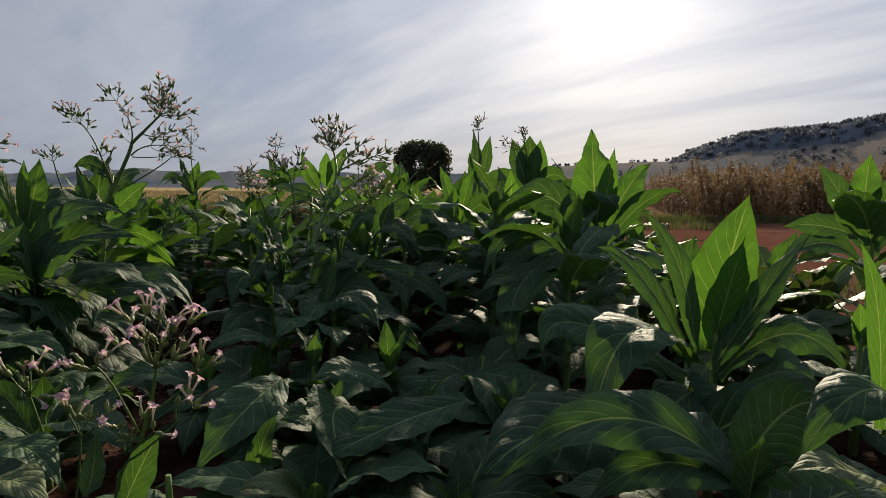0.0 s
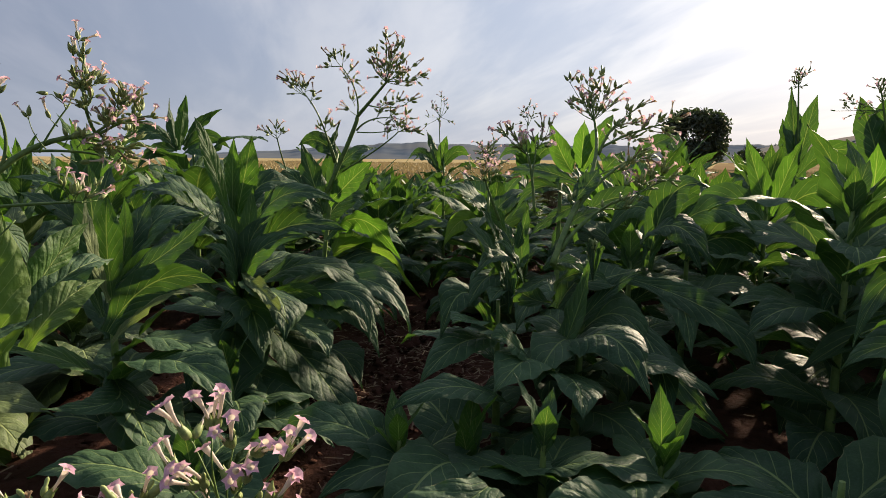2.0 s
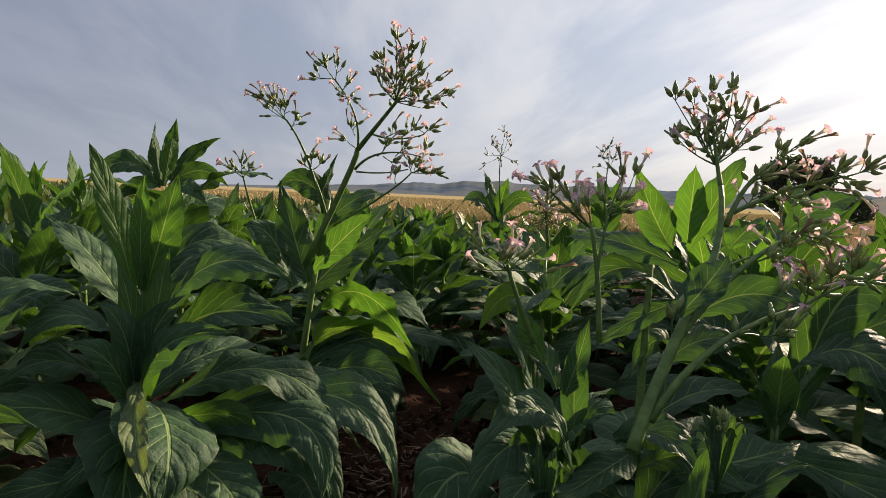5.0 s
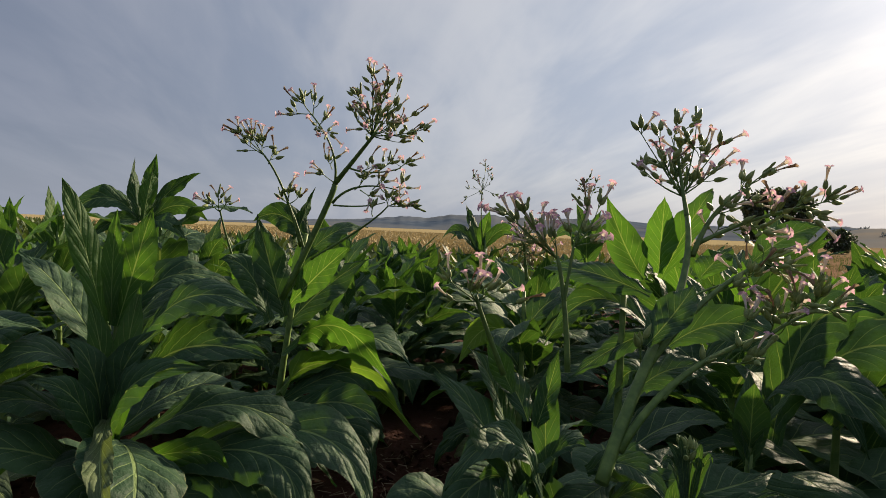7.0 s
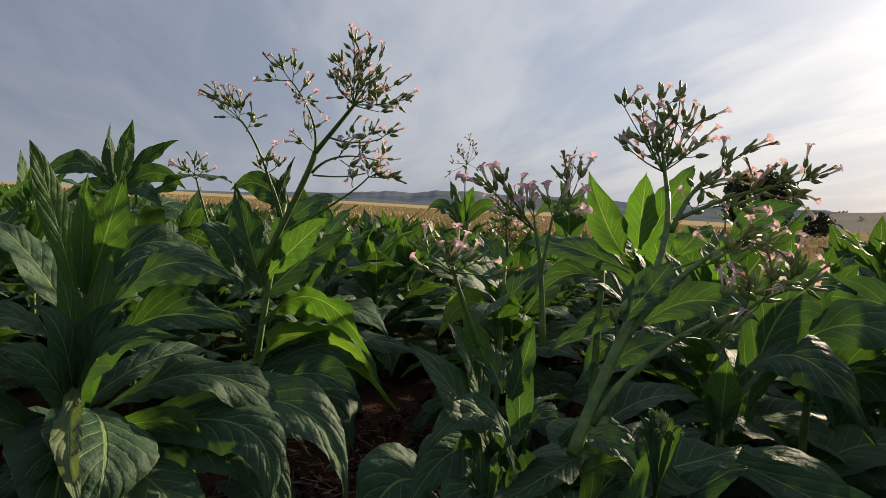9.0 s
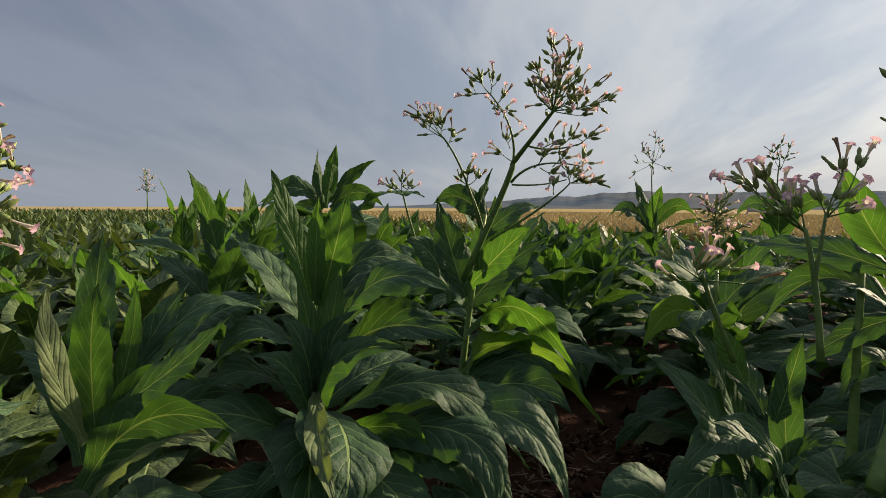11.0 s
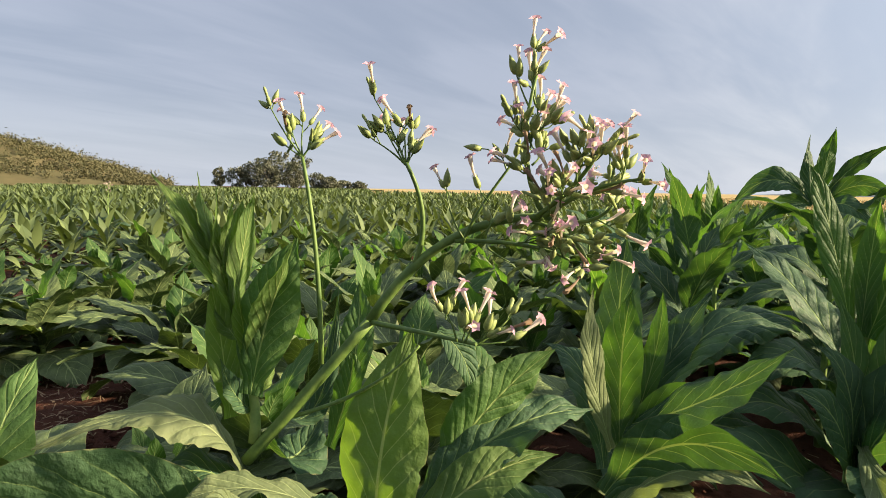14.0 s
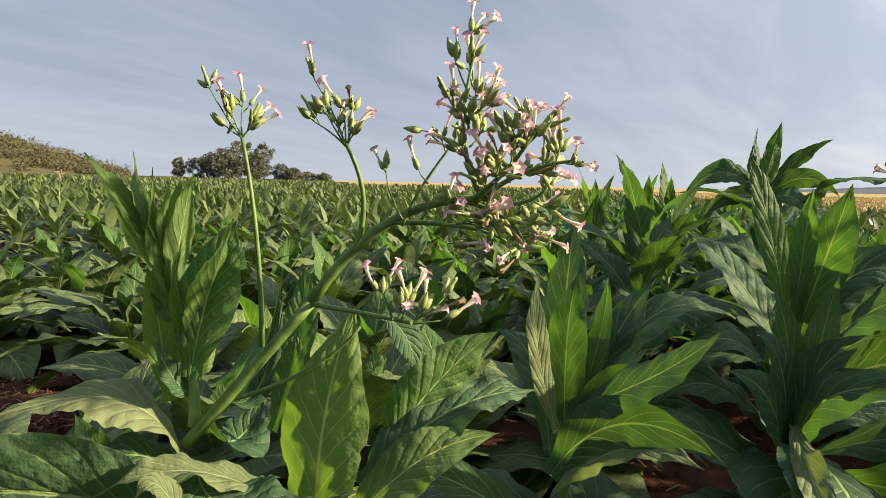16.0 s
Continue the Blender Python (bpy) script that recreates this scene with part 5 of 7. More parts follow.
spray.tip((0.173, 0.404, 1.320), (0.201, 0.436, 1.349), 7)
spray.tip((0.175, 0.404, 1.304), (0.162, 0.406, 1.333), 8)
spray.tip((0.178, 0.406, 1.281), (0.166, 0.436, 1.316), 9)
spray.tip((0.181, 0.411, 1.257), (0.189, 0.383, 1.287), 7)
spray.tip((0.223, 0.481, 1.293), (0.222, 0.477, 1.329), 6)
spray.tip((0.224, 0.470, 1.278), (0.260, 0.439, 1.309), 7)
spray.tip((0.223, 0.485, 1.301), (0.241, 0.505, 1.311), 5)
spray.tip((0.224, 0.474, 1.281), (0.254, 0.474, 1.290), 7)
spray.tip((0.225, 0.455, 1.258), (0.235, 0.448, 1.295), 9)
spray.tip((0.222, 0.535, 1.261), (0.259, 0.539, 1.256), 3)
spray.tip((0.220, 0.505, 1.254), (0.210, 0.512, 1.266), 7)
spray.tip((0.221, 0.520, 1.258), (0.219, 0.525, 1.279), 5)
spray.tip((0.219, 0.482, 1.246), (0.217, 0.494, 1.244), 7)
spray.tip((0.218, 0.456, 1.232), (0.196, 0.470, 1.259), 9)
spray.tip((0.218, 0.437, 1.224), (0.250, 0.431, 1.263), 10)
spray.tip((0.218, 0.422, 1.215), (0.240, 0.414, 1.249), 9)
spray.tip((0.175, 0.511, 1.212), (0.158, 0.534, 1.229), 6)
spray.tip((0.175, 0.503, 1.208), (0.211, 0.527, 1.189), 3)
spray.tip((0.173, 0.479, 1.203), (0.163, 0.506, 1.185), 6)
spray.tip((0.179, 0.480, 1.159), (0.185, 0.498, 1.148), 7)
spray.tip((0.180, 0.484, 1.151), (0.213, 0.474, 1.127), 3)
spray.tip((0.176, 0.471, 1.179), (0.216, 0.492, 1.175), 6)
spray.tip((0.172, 0.447, 1.190), (0.193, 0.462, 1.172), 7)
spray.tip((0.172, 0.423, 1.177), (0.208, 0.434, 1.188), 6)
spray.tip((0.170, 0.391, 1.170), (0.168, 0.427, 1.172), 6)
spray.tip((0.168, 0.374, 1.175), (0.198, 0.385, 1.200), 7)
spray.tip((0.165, 0.342, 1.176), (0.183, 0.356, 1.214), 3)
spray.tip((0.178, 0.456, 1.150), (0.185, 0.447, 1.168), 5)
spray.tip((0.247, 0.293, 1.046), (0.251, 0.274, 1.100), 4)
spray.tip((0.248, 0.304, 1.045), (0.251, 0.317, 1.083), 4)
spray.tip((0.250, 0.319, 1.042), (0.256, 0.332, 1.057), 4)
spray.tip((0.250, 0.319, 1.042), (0.251, 0.375, 1.087), 2)
spray.tip((0.250, 0.319, 1.042), (0.261, 0.376, 1.050), 2)
spray.tip((0.250, 0.319, 1.042), (0.257, 0.343, 1.069), 3)
spray.tip((0.248, 0.300, 1.045), (0.250, 0.306, 1.072), 4)
spray.tip((0.126, 0.387, 1.280), (0.132, 0.398, 1.300), 3)
spray.tip((0.126, 0.387, 1.280), (0.120, 0.338, 1.317), 2)
spray.tip((0.126, 0.383, 1.273), (0.127, 0.368, 1.310), 3)
spray.tip((0.130, 0.355, 1.227), (0.121, 0.334, 1.253), 1)
spray.tip((0.133, 0.319, 1.171), (0.116, 0.286, 1.260), 2)
spray.tip((0.137, 0.353, 1.160), (0.153, 0.402, 1.129), 2)
spray.done()
flowering_a = hero(-2.22, 3.66, 1.18, (0.12, 0.06), "tall flowering tobacco plant with a wide branched flower head", 7, 0.48, 9, 0.017)
blade(flowering_a, (0.084, -0.018, 0.774), (0.205, 0.171, 0.812), (0.368, 0.342, 0.548), 0.077, (0.41, -0.69, -0.59), YOUNG, 366, wave=0.30, fold=0.30)
blade(flowering_a, (0.064, -0.052, 0.577), (0.189, 0.180, 0.658), (0.425, 0.451, 0.330), 0.075, (0.62, -0.66, -0.43), TENDER, 367, wave=0.45, fold=0.30)
blade(flowering_a, (0.088, 0.017, 0.969), (0.224, 0.040, 1.044), (0.325, 0.079, 1.139), 0.062, (0.02, -0.95, 0.31), YOUNG, 368)
blade(flowering_a, (0.092, -0.020, 0.598), (0.248, 0.273, 0.617), (0.359, 0.438, 0.383), 0.067, (0.74, -0.12, 0.66), LEAF, 369, wave=0.20)
blade(flowering_a, (0.088, -0.029, 0.533), (0.369, -0.011, 0.583), (0.573, -0.006, 0.521), 0.070, (0.05, -0.56, 0.83), LEAF, 370)
blade(flowering_a, (0.070, -0.052, 0.422), (0.345, 0.023, 0.485), (0.499, 0.040, 0.282), 0.093, (0.36, -0.32, 0.88), LEAF, 371)
blade(flowering_a, (0.029, -0.028, 0.901), (-0.024, -0.096, 1.031), (-0.077, -0.185, 1.072), 0.062, (0.88, -0.09, 0.46), LEAF, 372)
lf(flowering_a, (0.038, 0.040, 0.851), (-0.041, -0.044, 1.250), -0.024, 0.001, 0.078, LEAF, 82, twist=0.23, turn=1.05)
lf(flowering_a, (0.059, 0.060, 0.987), (0.193, 0.247, 1.118), 0.053, -0.002, 0.105, LEAF, 83, twist=-0.27, turn=-0.91)
lf(flowering_a, (0.104, 0.103, 1.134), (-0.051, -0.055, 1.219), 0.138, 0.005, 0.057, LEAF, 84, twist=0.54, turn=1.05)
lf(flowering_a, (0.030, 0.031, 0.896), (-0.386, -0.155, 0.810), 0.101, 0.007, 0.082, LEAF, 88, twist=-0.15, turn=0.98)
lf(flowering_a, (0.056, 0.057, 1.154), (0.112, 0.111, 1.362), -0.003, -0.000, 0.031, LEAF, 89, twist=-0.65, turn=1.05)
lf(flowering_a, (0.081, 0.082, 1.077), (0.210, 0.325, 1.210), 0.100, 0.003, 0.048, LEAF, 92, twist=0.46, turn=-0.84)
lf(flowering_a, (0.039, 0.040, 0.806), (0.153, 0.407, 1.076), 0.031, -0.059, 0.082, LEAF, 93, twist=-0.03, turn=-0.63)
spray = Spray(flowering_a, 731, 1.10, (0.32, 0.52, 0.84))
spray.limb((0.064, -0.003, 0.924), (0.196, 0.068, 1.257), (0.229, 0.090, 1.373), 0.0125, 0.0105)
spray.limb((0.229, 0.090, 1.373), (0.330, 0.081, 1.462), (0.441, 0.066, 1.556), 0.0105, 0.0055)
spray.limb((0.120, 0.030, 1.128), (0.087, -0.039, 1.350), (0.035, -0.106, 1.482), 0.0055, 0.0030)
spray.limb((0.229, 0.090, 1.369), (0.251, 0.046, 1.495), (0.219, -0.034, 1.615), 0.0050, 0.0025)
spray.limb((0.284, 0.096, 1.436), (0.390, 0.114, 1.416), (0.502, 0.140, 1.433), 0.0040, 0.0020)
spray.limb((0.228, 0.081, 1.300), (0.332, 0.107, 1.362), (0.486, 0.145, 1.353), 0.0055, 0.0020)
spray.limb((0.232, 0.083, 1.292), (0.347, 0.109, 1.291), (0.450, 0.117, 1.306), 0.0035, 0.0020)
spray.limb((0.150, 0.056, 1.082), (0.342, 0.121, 1.210), (0.461, 0.123, 1.294), 0.0055, 0.0025)
spray.limb((0.130, 0.046, 1.103), (0.116, 0.013, 1.210), (0.095, -0.016, 1.293), 0.0045, 0.0030)
spray.limb((-0.073, -0.123, 1.071), (-0.085, -0.155, 1.177), (-0.084, -0.182, 1.256), 0.0045, 0.0030)
spray.tip((0.037, -0.094, 1.469), (-0.060, -0.144, 1.556), 7)
spray.tip((0.037, -0.094, 1.469), (-0.020, -0.112, 1.551), 8)
spray.tip((0.037, -0.094, 1.469), (0.039, -0.097, 1.530), 7)
spray.tip((0.037, -0.094, 1.469), (-0.033, -0.127, 1.513), 5)
spray.tip((0.058, -0.085, 1.433), (0.063, -0.055, 1.482), 5)
spray.tip((0.212, -0.026, 1.617), (0.185, -0.063, 1.675), 9)
spray.tip((0.212, -0.026, 1.617), (0.166, -0.092, 1.614), 5)
spray.tip((0.216, -0.024, 1.613), (0.243, -0.044, 1.667), 5)
spray.tip((0.238, -0.014, 1.578), (0.266, 0.004, 1.619), 4)
spray.tip((0.249, -0.010, 1.548), (0.279, 0.011, 1.556), 5)
spray.tip((0.228, -0.019, 1.588), (0.246, -0.036, 1.558), 3)
spray.tip((0.224, 0.088, 1.381), (0.193, 0.046, 1.416), 3)
spray.tip((0.223, 0.080, 1.427), (0.216, 0.055, 1.470), 4)
spray.tip((0.416, 0.073, 1.543), (0.457, 0.011, 1.763), 10)
spray.tip((0.416, 0.073, 1.543), (0.512, 0.037, 1.719), 10)
spray.tip((0.416, 0.073, 1.543), (0.485, 0.137, 1.724), 4)
spray.tip((0.416, 0.073, 1.543), (0.363, 0.049, 1.704), 9)
spray.tip((0.416, 0.073, 1.543), (0.360, 0.010, 1.638), 7)
spray.tip((0.416, 0.073, 1.543), (0.453, -0.007, 1.628), 11)
spray.tip((0.416, 0.073, 1.543), (0.436, 0.114, 1.648), 12)
spray.tip((0.416, 0.073, 1.543), (0.488, 0.120, 1.661), 8)
spray.tip((0.416, 0.073, 1.543), (0.534, 0.173, 1.632), 11)
spray.tip((0.416, 0.073, 1.543), (0.615, 0.134, 1.566), 9)
spray.tip((0.416, 0.073, 1.543), (0.542, 0.146, 1.552), 9)
spray.tip((0.416, 0.073, 1.543), (0.483, 0.108, 1.585), 11)
spray.tip((0.416, 0.073, 1.543), (0.390, 0.064, 1.582), 8)
spray.tip((0.416, 0.073, 1.543), (0.507, 0.145, 1.522), 5)
spray.tip((0.416, 0.073, 1.543), (0.464, 0.049, 1.691), 9)
spray.tip((0.373, 0.080, 1.419), (0.411, 0.113, 1.444), 6)
spray.tip((0.419, 0.110, 1.421), (0.456, 0.144, 1.459), 7)
spray.tip((0.471, 0.143, 1.424), (0.529, 0.146, 1.457), 6)
spray.tip((0.327, 0.091, 1.350), (0.386, 0.087, 1.401), 7)
spray.tip((0.383, 0.127, 1.353), (0.443, 0.121, 1.391), 7)
spray.tip((0.447, 0.168, 1.356), (0.477, 0.202, 1.386), 6)
spray.tip((0.345, 0.102, 1.351), (0.415, 0.088, 1.320), 5)
spray.tip((0.411, 0.145, 1.355), (0.463, 0.154, 1.324), 6)
spray.tip((0.461, 0.123, 1.294), (0.515, 0.116, 1.306), 8)
spray.tip((0.461, 0.123, 1.294), (0.548, 0.178, 1.298), 6)
spray.tip((0.416, 0.090, 1.253), (0.427, 0.072, 1.299), 4)
spray.tip((0.461, 0.123, 1.294), (0.445, 0.122, 1.330), 4)
spray.tip((0.097, -0.015, 1.289), (0.068, -0.043, 1.320), 4)
spray.tip((0.097, -0.015, 1.289), (0.114, -0.037, 1.344), 6)
spray.tip((0.097, -0.015, 1.289), (0.125, 0.027, 1.330), 5)
spray.tip((-0.084, -0.183, 1.251), (-0.132, -0.201, 1.287), 5)
spray.tip((-0.084, -0.183, 1.251), (-0.081, -0.191, 1.313), 6)
spray.tip((-0.084, -0.183, 1.251), (-0.068, -0.155, 1.291), 4)
spray.done()
flowering_b = hero(-0.66, 3.22, 0.78, (0.02, 0.02), "bushy flowering tobacco plant with open pink flower sprays", 8, 0.42, 11, 0.017)
blade(flowering_b, (-0.073, -0.146, 0.456), (0.137, -0.195, 0.562), (0.312, -0.372, 0.414), 0.107, (-0.06, -0.28, 0.96), LEAF, 383, fold=0.10)
blade(flowering_b, (-0.104, -0.169, 0.460), (-0.099, -0.362, 0.486), (-0.124, -0.592, 0.445), 0.097, (0.17, -0.04, 0.98), LEAF, 384, fold=0.10)
blade(flowering_b, (-0.059, -0.109, 0.461), (0.020, -0.119, 0.621), (0.053, -0.108, 0.809), 0.052, (-0.67, -0.71, 0.22), LEAF, 385)
blade(flowering_b, (-0.047, -0.088, 0.522), (0.108, 0.032, 0.672), (0.210, 0.096, 0.734), 0.038, (-0.28, -0.54, 0.80), LEAF, 386)
blade(flowering_b, (-0.053, -0.105, 0.460), (0.137, 0.121, 0.557), (0.323, 0.008, 0.246), 0.077, (0.54, -0.49, 0.69), LEAF, 387)
blade(flowering_b, (-0.060, -0.143, 0.424), (0.070, -0.336, 0.427), (0.131, -0.491, 0.371), 0.088, (0.28, 0.01, 0.96), LEAF, 388)
blade(flowering_b, (-0.111, -0.203, 0.440), (-0.150, -0.352, 0.541), (-0.190, -0.439, 0.569), 0.065, (0.76, 0.09, 0.64), LEAF, 389)
blade(flowering_b, (-0.073, -0.055, 0.658), (0.007, 0.119, 0.720), (0.116, 0.325, 0.712), 0.062, (0.18, -0.23, 0.96), LEAF, 390)
blade(flowering_b, (0.075, -0.145, 0.796), (0.063, -0.160, 0.839), (0.042, -0.181, 0.879), 0.009, (0.82, -0.57, 0.08), LEAF, 392)
blade(flowering_b, (0.075, -0.145, 0.796), (0.067, -0.157, 0.839), (0.062, -0.167, 0.889), 0.009, (0.73, -0.68, -0.06), LEAF, 393)
blade(flowering_b, (0.075, -0.145, 0.796), (0.088, -0.144, 0.840), (0.093, -0.149, 0.877), 0.009, (-0.55, -0.83, 0.09), LEAF, 394)
blade(flowering_b, (0.075, -0.145, 0.796), (0.098, -0.138, 0.841), (0.111, -0.140, 0.845), 0.009, (-0.50, -0.74, 0.45), LEAF, 395)
blade(flowering_b, (0.075, -0.145, 0.796), (0.055, -0.165, 0.839), (0.037, -0.189, 0.837), 0.009, (0.85, -0.37, 0.38), LEAF, 396)
lf(flowering_b, (-0.121, -0.026, 0.743), (0.048, -0.094, 0.724), 0.086, -0.014, 0.035, LEAF, 100, twist=0.39, turn=-0.56)
lf(flowering_b, (-0.085, -0.017, 0.685), (0.121, -0.036, 0.698), 0.096, -0.014, 0.038, LEAF, 101, twist=-0.11, turn=-0.70)
lf(flowering_b, (-0.098, -0.020, 0.718), (-0.188, -0.259, 0.671), 0.018, -0.020, 0.047, LEAF, 102, twist=-0.6, turn=0.28)
lf(flowering_b, (-0.049, -0.009, 0.912), (0.086, 0.111, 0.946), 0.051, -0.024, 0.040, LEAF, 103, twist=0.2, turn=-0.70)
lf(flowering_b, (-0.035, -0.006, 1.003), (0.031, 0.106, 1.124), 0.011, 0.021, 0.040, LEAF, 104, twist=-0.3, turn=-0.28)
lf(flowering_b, (-0.104, -0.026, 0.613), (-0.414, -0.032, 0.853), -0.150, 0.046, 0.055, LEAF, 108, twist=0.32, turn=0.70)
lf(flowering_b, (-0.017, -0.004, 0.690), (0.188, 0.234, 0.728), -0.003, 0.013, 0.074, LEAF, 110, twist=0.62, turn=-0.70)
spray = Spray(flowering_b, 751, 1.08, (0.34, 0.56, 0.93))
spray.limb((-0.057, -0.194, 0.789), (-0.044, -0.092, 0.892), (-0.025, 0.027, 1.000), 0.0125, 0.0105)
spray.limb((-0.025, 0.027, 1.000), (-0.003, 0.174, 1.129), (-0.022, 0.296, 1.266), 0.0105, 0.0060)
spray.limb((-0.021, 0.295, 1.260), (-0.041, 0.326, 1.333), (-0.057, 0.347, 1.402), 0.0060, 0.0030)
spray.limb((0.004, 0.231, 1.177), (0.039, 0.312, 1.281), (0.100, 0.381, 1.340), 0.0065, 0.0030)
spray.limb((0.006, 0.247, 1.202), (0.116, 0.360, 1.266), (0.222, 0.455, 1.302), 0.0055, 0.0025)
spray.limb((-0.034, -0.019, 0.955), (0.066, 0.180, 1.109), (0.178, 0.343, 1.180), 0.0080, 0.0030)
spray.limb((-0.042, -0.144, 0.833), (0.038, 0.003, 0.956), (0.165, 0.187, 1.022), 0.0085, 0.0040)
spray.limb((0.165, 0.187, 1.022), (0.211, 0.243, 1.056), (0.268, 0.307, 1.080), 0.0040, 0.0025)
spray.limb((0.011, -0.054, 0.916), (0.053, 0.037, 0.965), (0.100, 0.104, 0.967), 0.0040, 0.0020)
spray.limb((-0.011, 0.067, 1.065), (0.028, 0.143, 1.098), (0.077, 0.224, 1.121), 0.0040, 0.0020)
spray.tip((-0.042, 0.324, 1.317), (-0.023, 0.379, 1.518), 8)
spray.tip((-0.042, 0.324, 1.317), (-0.075, 0.374, 1.511), 9)
spray.tip((-0.042, 0.324, 1.317), (-0.121, 0.379, 1.487), 8)
spray.tip((-0.042, 0.324, 1.317), (-0.151, 0.307, 1.485), 4)
spray.tip((-0.042, 0.324, 1.317), (-0.142, 0.298, 1.387), 6)
spray.tip((-0.042, 0.324, 1.317), (-0.101, 0.345, 1.419), 9)
spray.tip((-0.042, 0.324, 1.317), (-0.061, 0.395, 1.451), 10)
spray.tip((-0.042, 0.324, 1.317), (-0.014, 0.423, 1.456), 9)
spray.tip((-0.042, 0.324, 1.317), (0.031, 0.430, 1.461), 4)
spray.tip((-0.042, 0.324, 1.317), (0.022, 0.444, 1.397), 8)
spray.tip((-0.042, 0.324, 1.317), (-0.074, 0.383, 1.376), 8)
spray.tip((-0.042, 0.324, 1.317), (-0.025, 0.390, 1.363), 8)
spray.tip((0.078, 0.353, 1.323), (0.080, 0.413, 1.364), 8)
spray.tip((0.093, 0.365, 1.337), (0.133, 0.398, 1.383), 6)
spray.tip((0.058, 0.338, 1.296), (0.109, 0.413, 1.314), 9)
spray.tip((0.033, 0.319, 1.269), (0.060, 0.337, 1.298), 8)
spray.tip((0.021, 0.306, 1.216), (0.049, 0.353, 1.251), 6)
spray.tip((0.137, 0.374, 1.271), (0.164, 0.353, 1.284), 9)
spray.tip((0.190, 0.410, 1.292), (0.210, 0.435, 1.317), 8)
spray.tip((0.222, 0.431, 1.301), (0.269, 0.454, 1.321), 8)
spray.tip((0.190, 0.410, 1.289), (0.246, 0.477, 1.280), 5)
spray.tip((0.075, 0.331, 1.238), (0.108, 0.379, 1.247), 8)
spray.tip((0.106, 0.352, 1.256), (0.143, 0.332, 1.227), 7)
spray.tip((0.092, 0.234, 1.128), (0.130, 0.275, 1.145), 8)
spray.tip((0.130, 0.262, 1.161), (0.170, 0.309, 1.189), 9)
spray.tip((0.150, 0.276, 1.168), (0.194, 0.259, 1.154), 9)
spray.tip((0.111, 0.248, 1.145), (0.128, 0.229, 1.102), 5)
spray.tip((0.063, 0.213, 1.103), (0.107, 0.208, 1.119), 4)
spray.tip((0.164, 0.210, 1.022), (0.177, 0.195, 1.084), 8)
spray.tip((0.192, 0.230, 1.043), (0.216, 0.208, 1.103), 9)
spray.tip((0.229, 0.256, 1.065), (0.256, 0.267, 1.114), 8)
spray.tip((0.258, 0.276, 1.078), (0.289, 0.305, 1.081), 8)
spray.tip((0.183, 0.223, 1.035), (0.203, 0.276, 1.045), 7)
spray.tip((0.239, 0.263, 1.069), (0.245, 0.264, 1.134), 5)
spray.tip((0.101, 0.093, 0.969), (0.135, 0.103, 1.012), 3)
spray.tip((0.101, 0.093, 0.969), (0.141, 0.122, 0.974), 4)
spray.tip((0.101, 0.093, 0.969), (0.166, 0.102, 0.989), 3)
spray.tip((0.050, 0.059, 0.961), (0.072, 0.044, 0.984), 3)
spray.tip((-0.043, -0.001, 0.956), (-0.046, -0.017, 1.012), 4)
spray.tip((0.096, 0.090, 0.975), (0.134, 0.134, 1.070), 4)
spray.done()
spray = Spray(flowering_b, 757, 0.75, (0.0, 0.7, 1.0))
spray.limb((0.072, -0.137, 0.775), (0.074, -0.143, 0.817), (0.074, -0.141, 0.838), 0.0040, 0.0030)
spray.tip((0.075, -0.141, 0.831), (0.061, -0.150, 0.870), 5)
spray.tip((0.075, -0.141, 0.831), (0.074, -0.135, 0.875), 6)
spray.tip((0.075, -0.141, 0.831), (0.087, -0.118, 0.857), 5)
spray.tip((0.075, -0.141, 0.831), (0.072, -0.138, 0.849), 5)
spray.done()
lf(flowering_b, (-0.135, -0.027, 0.737), (0.045, 0.006, 0.732), 0.068, -0.005, 0.044, LEAF, 113, twist=0.43, turn=-0.77)
flowering_c = hero(-0.95, 3.12, 0.62, (0.0, 0.0), "young tobacco plant with a small cluster of pink flowers", 5, 0.4, 13, 0.017)
blade(flowering_c, (0.052, 0.021, 0.724), (-0.023, -0.051, 0.833), (-0.113, -0.098, 0.929), 0.050, (0.81, -0.11, 0.58), LEAF, 373)
blade(flowering_c, (0.033, 0.034, 0.739), (-0.018, -0.060, 0.720), (-0.055, -0.177, 0.622), 0.064, (0.03, -0.49, 0.87), LEAF, 374)
blade(flowering_c, (0.058, 0.023, 0.701), (0.109, 0.004, 0.777), (0.186, -0.037, 0.827), 0.070, (-0.73, -0.15, 0.67), LEAF, 375)
blade(flowering_c, (0.067, -0.010, 0.679), (0.053, -0.101, 0.686), (0.048, -0.227, 0.652), 0.056, (-0.03, -0.12, 0.99), LEAF, 376)
blade(flowering_c, (0.055, 0.032, 0.696), (0.074, 0.101, 0.779), (0.116, 0.246, 0.775), 0.049, (-0.61, -0.11, 0.78), LEAF, 377)
blade(flowering_c, (0.012, 0.028, 0.809), (-0.031, 0.010, 0.895), (-0.082, -0.015, 0.970), 0.033, (0.87, -0.10, 0.48), LEAF, 378)
blade(flowering_c, (-0.019, -0.044, 0.595), (-0.099, -0.116, 0.661), (-0.130, -0.244, 0.513), 0.081, (0.29, -0.49, 0.82), LEAF, 379)
blade(flowering_c, (0.016, -0.032, 0.524), (-0.063, -0.223, 0.498), (-0.127, -0.417, 0.398), 0.077, (0.14, -0.36, 0.92), LEAF, 380)
blade(flowering_c, (0.009, -0.054, 0.566), (-0.018, -0.234, 0.591), (-0.029, -0.365, 0.612), 0.070, (0.19, 0.12, 0.97), LEAF, 381)
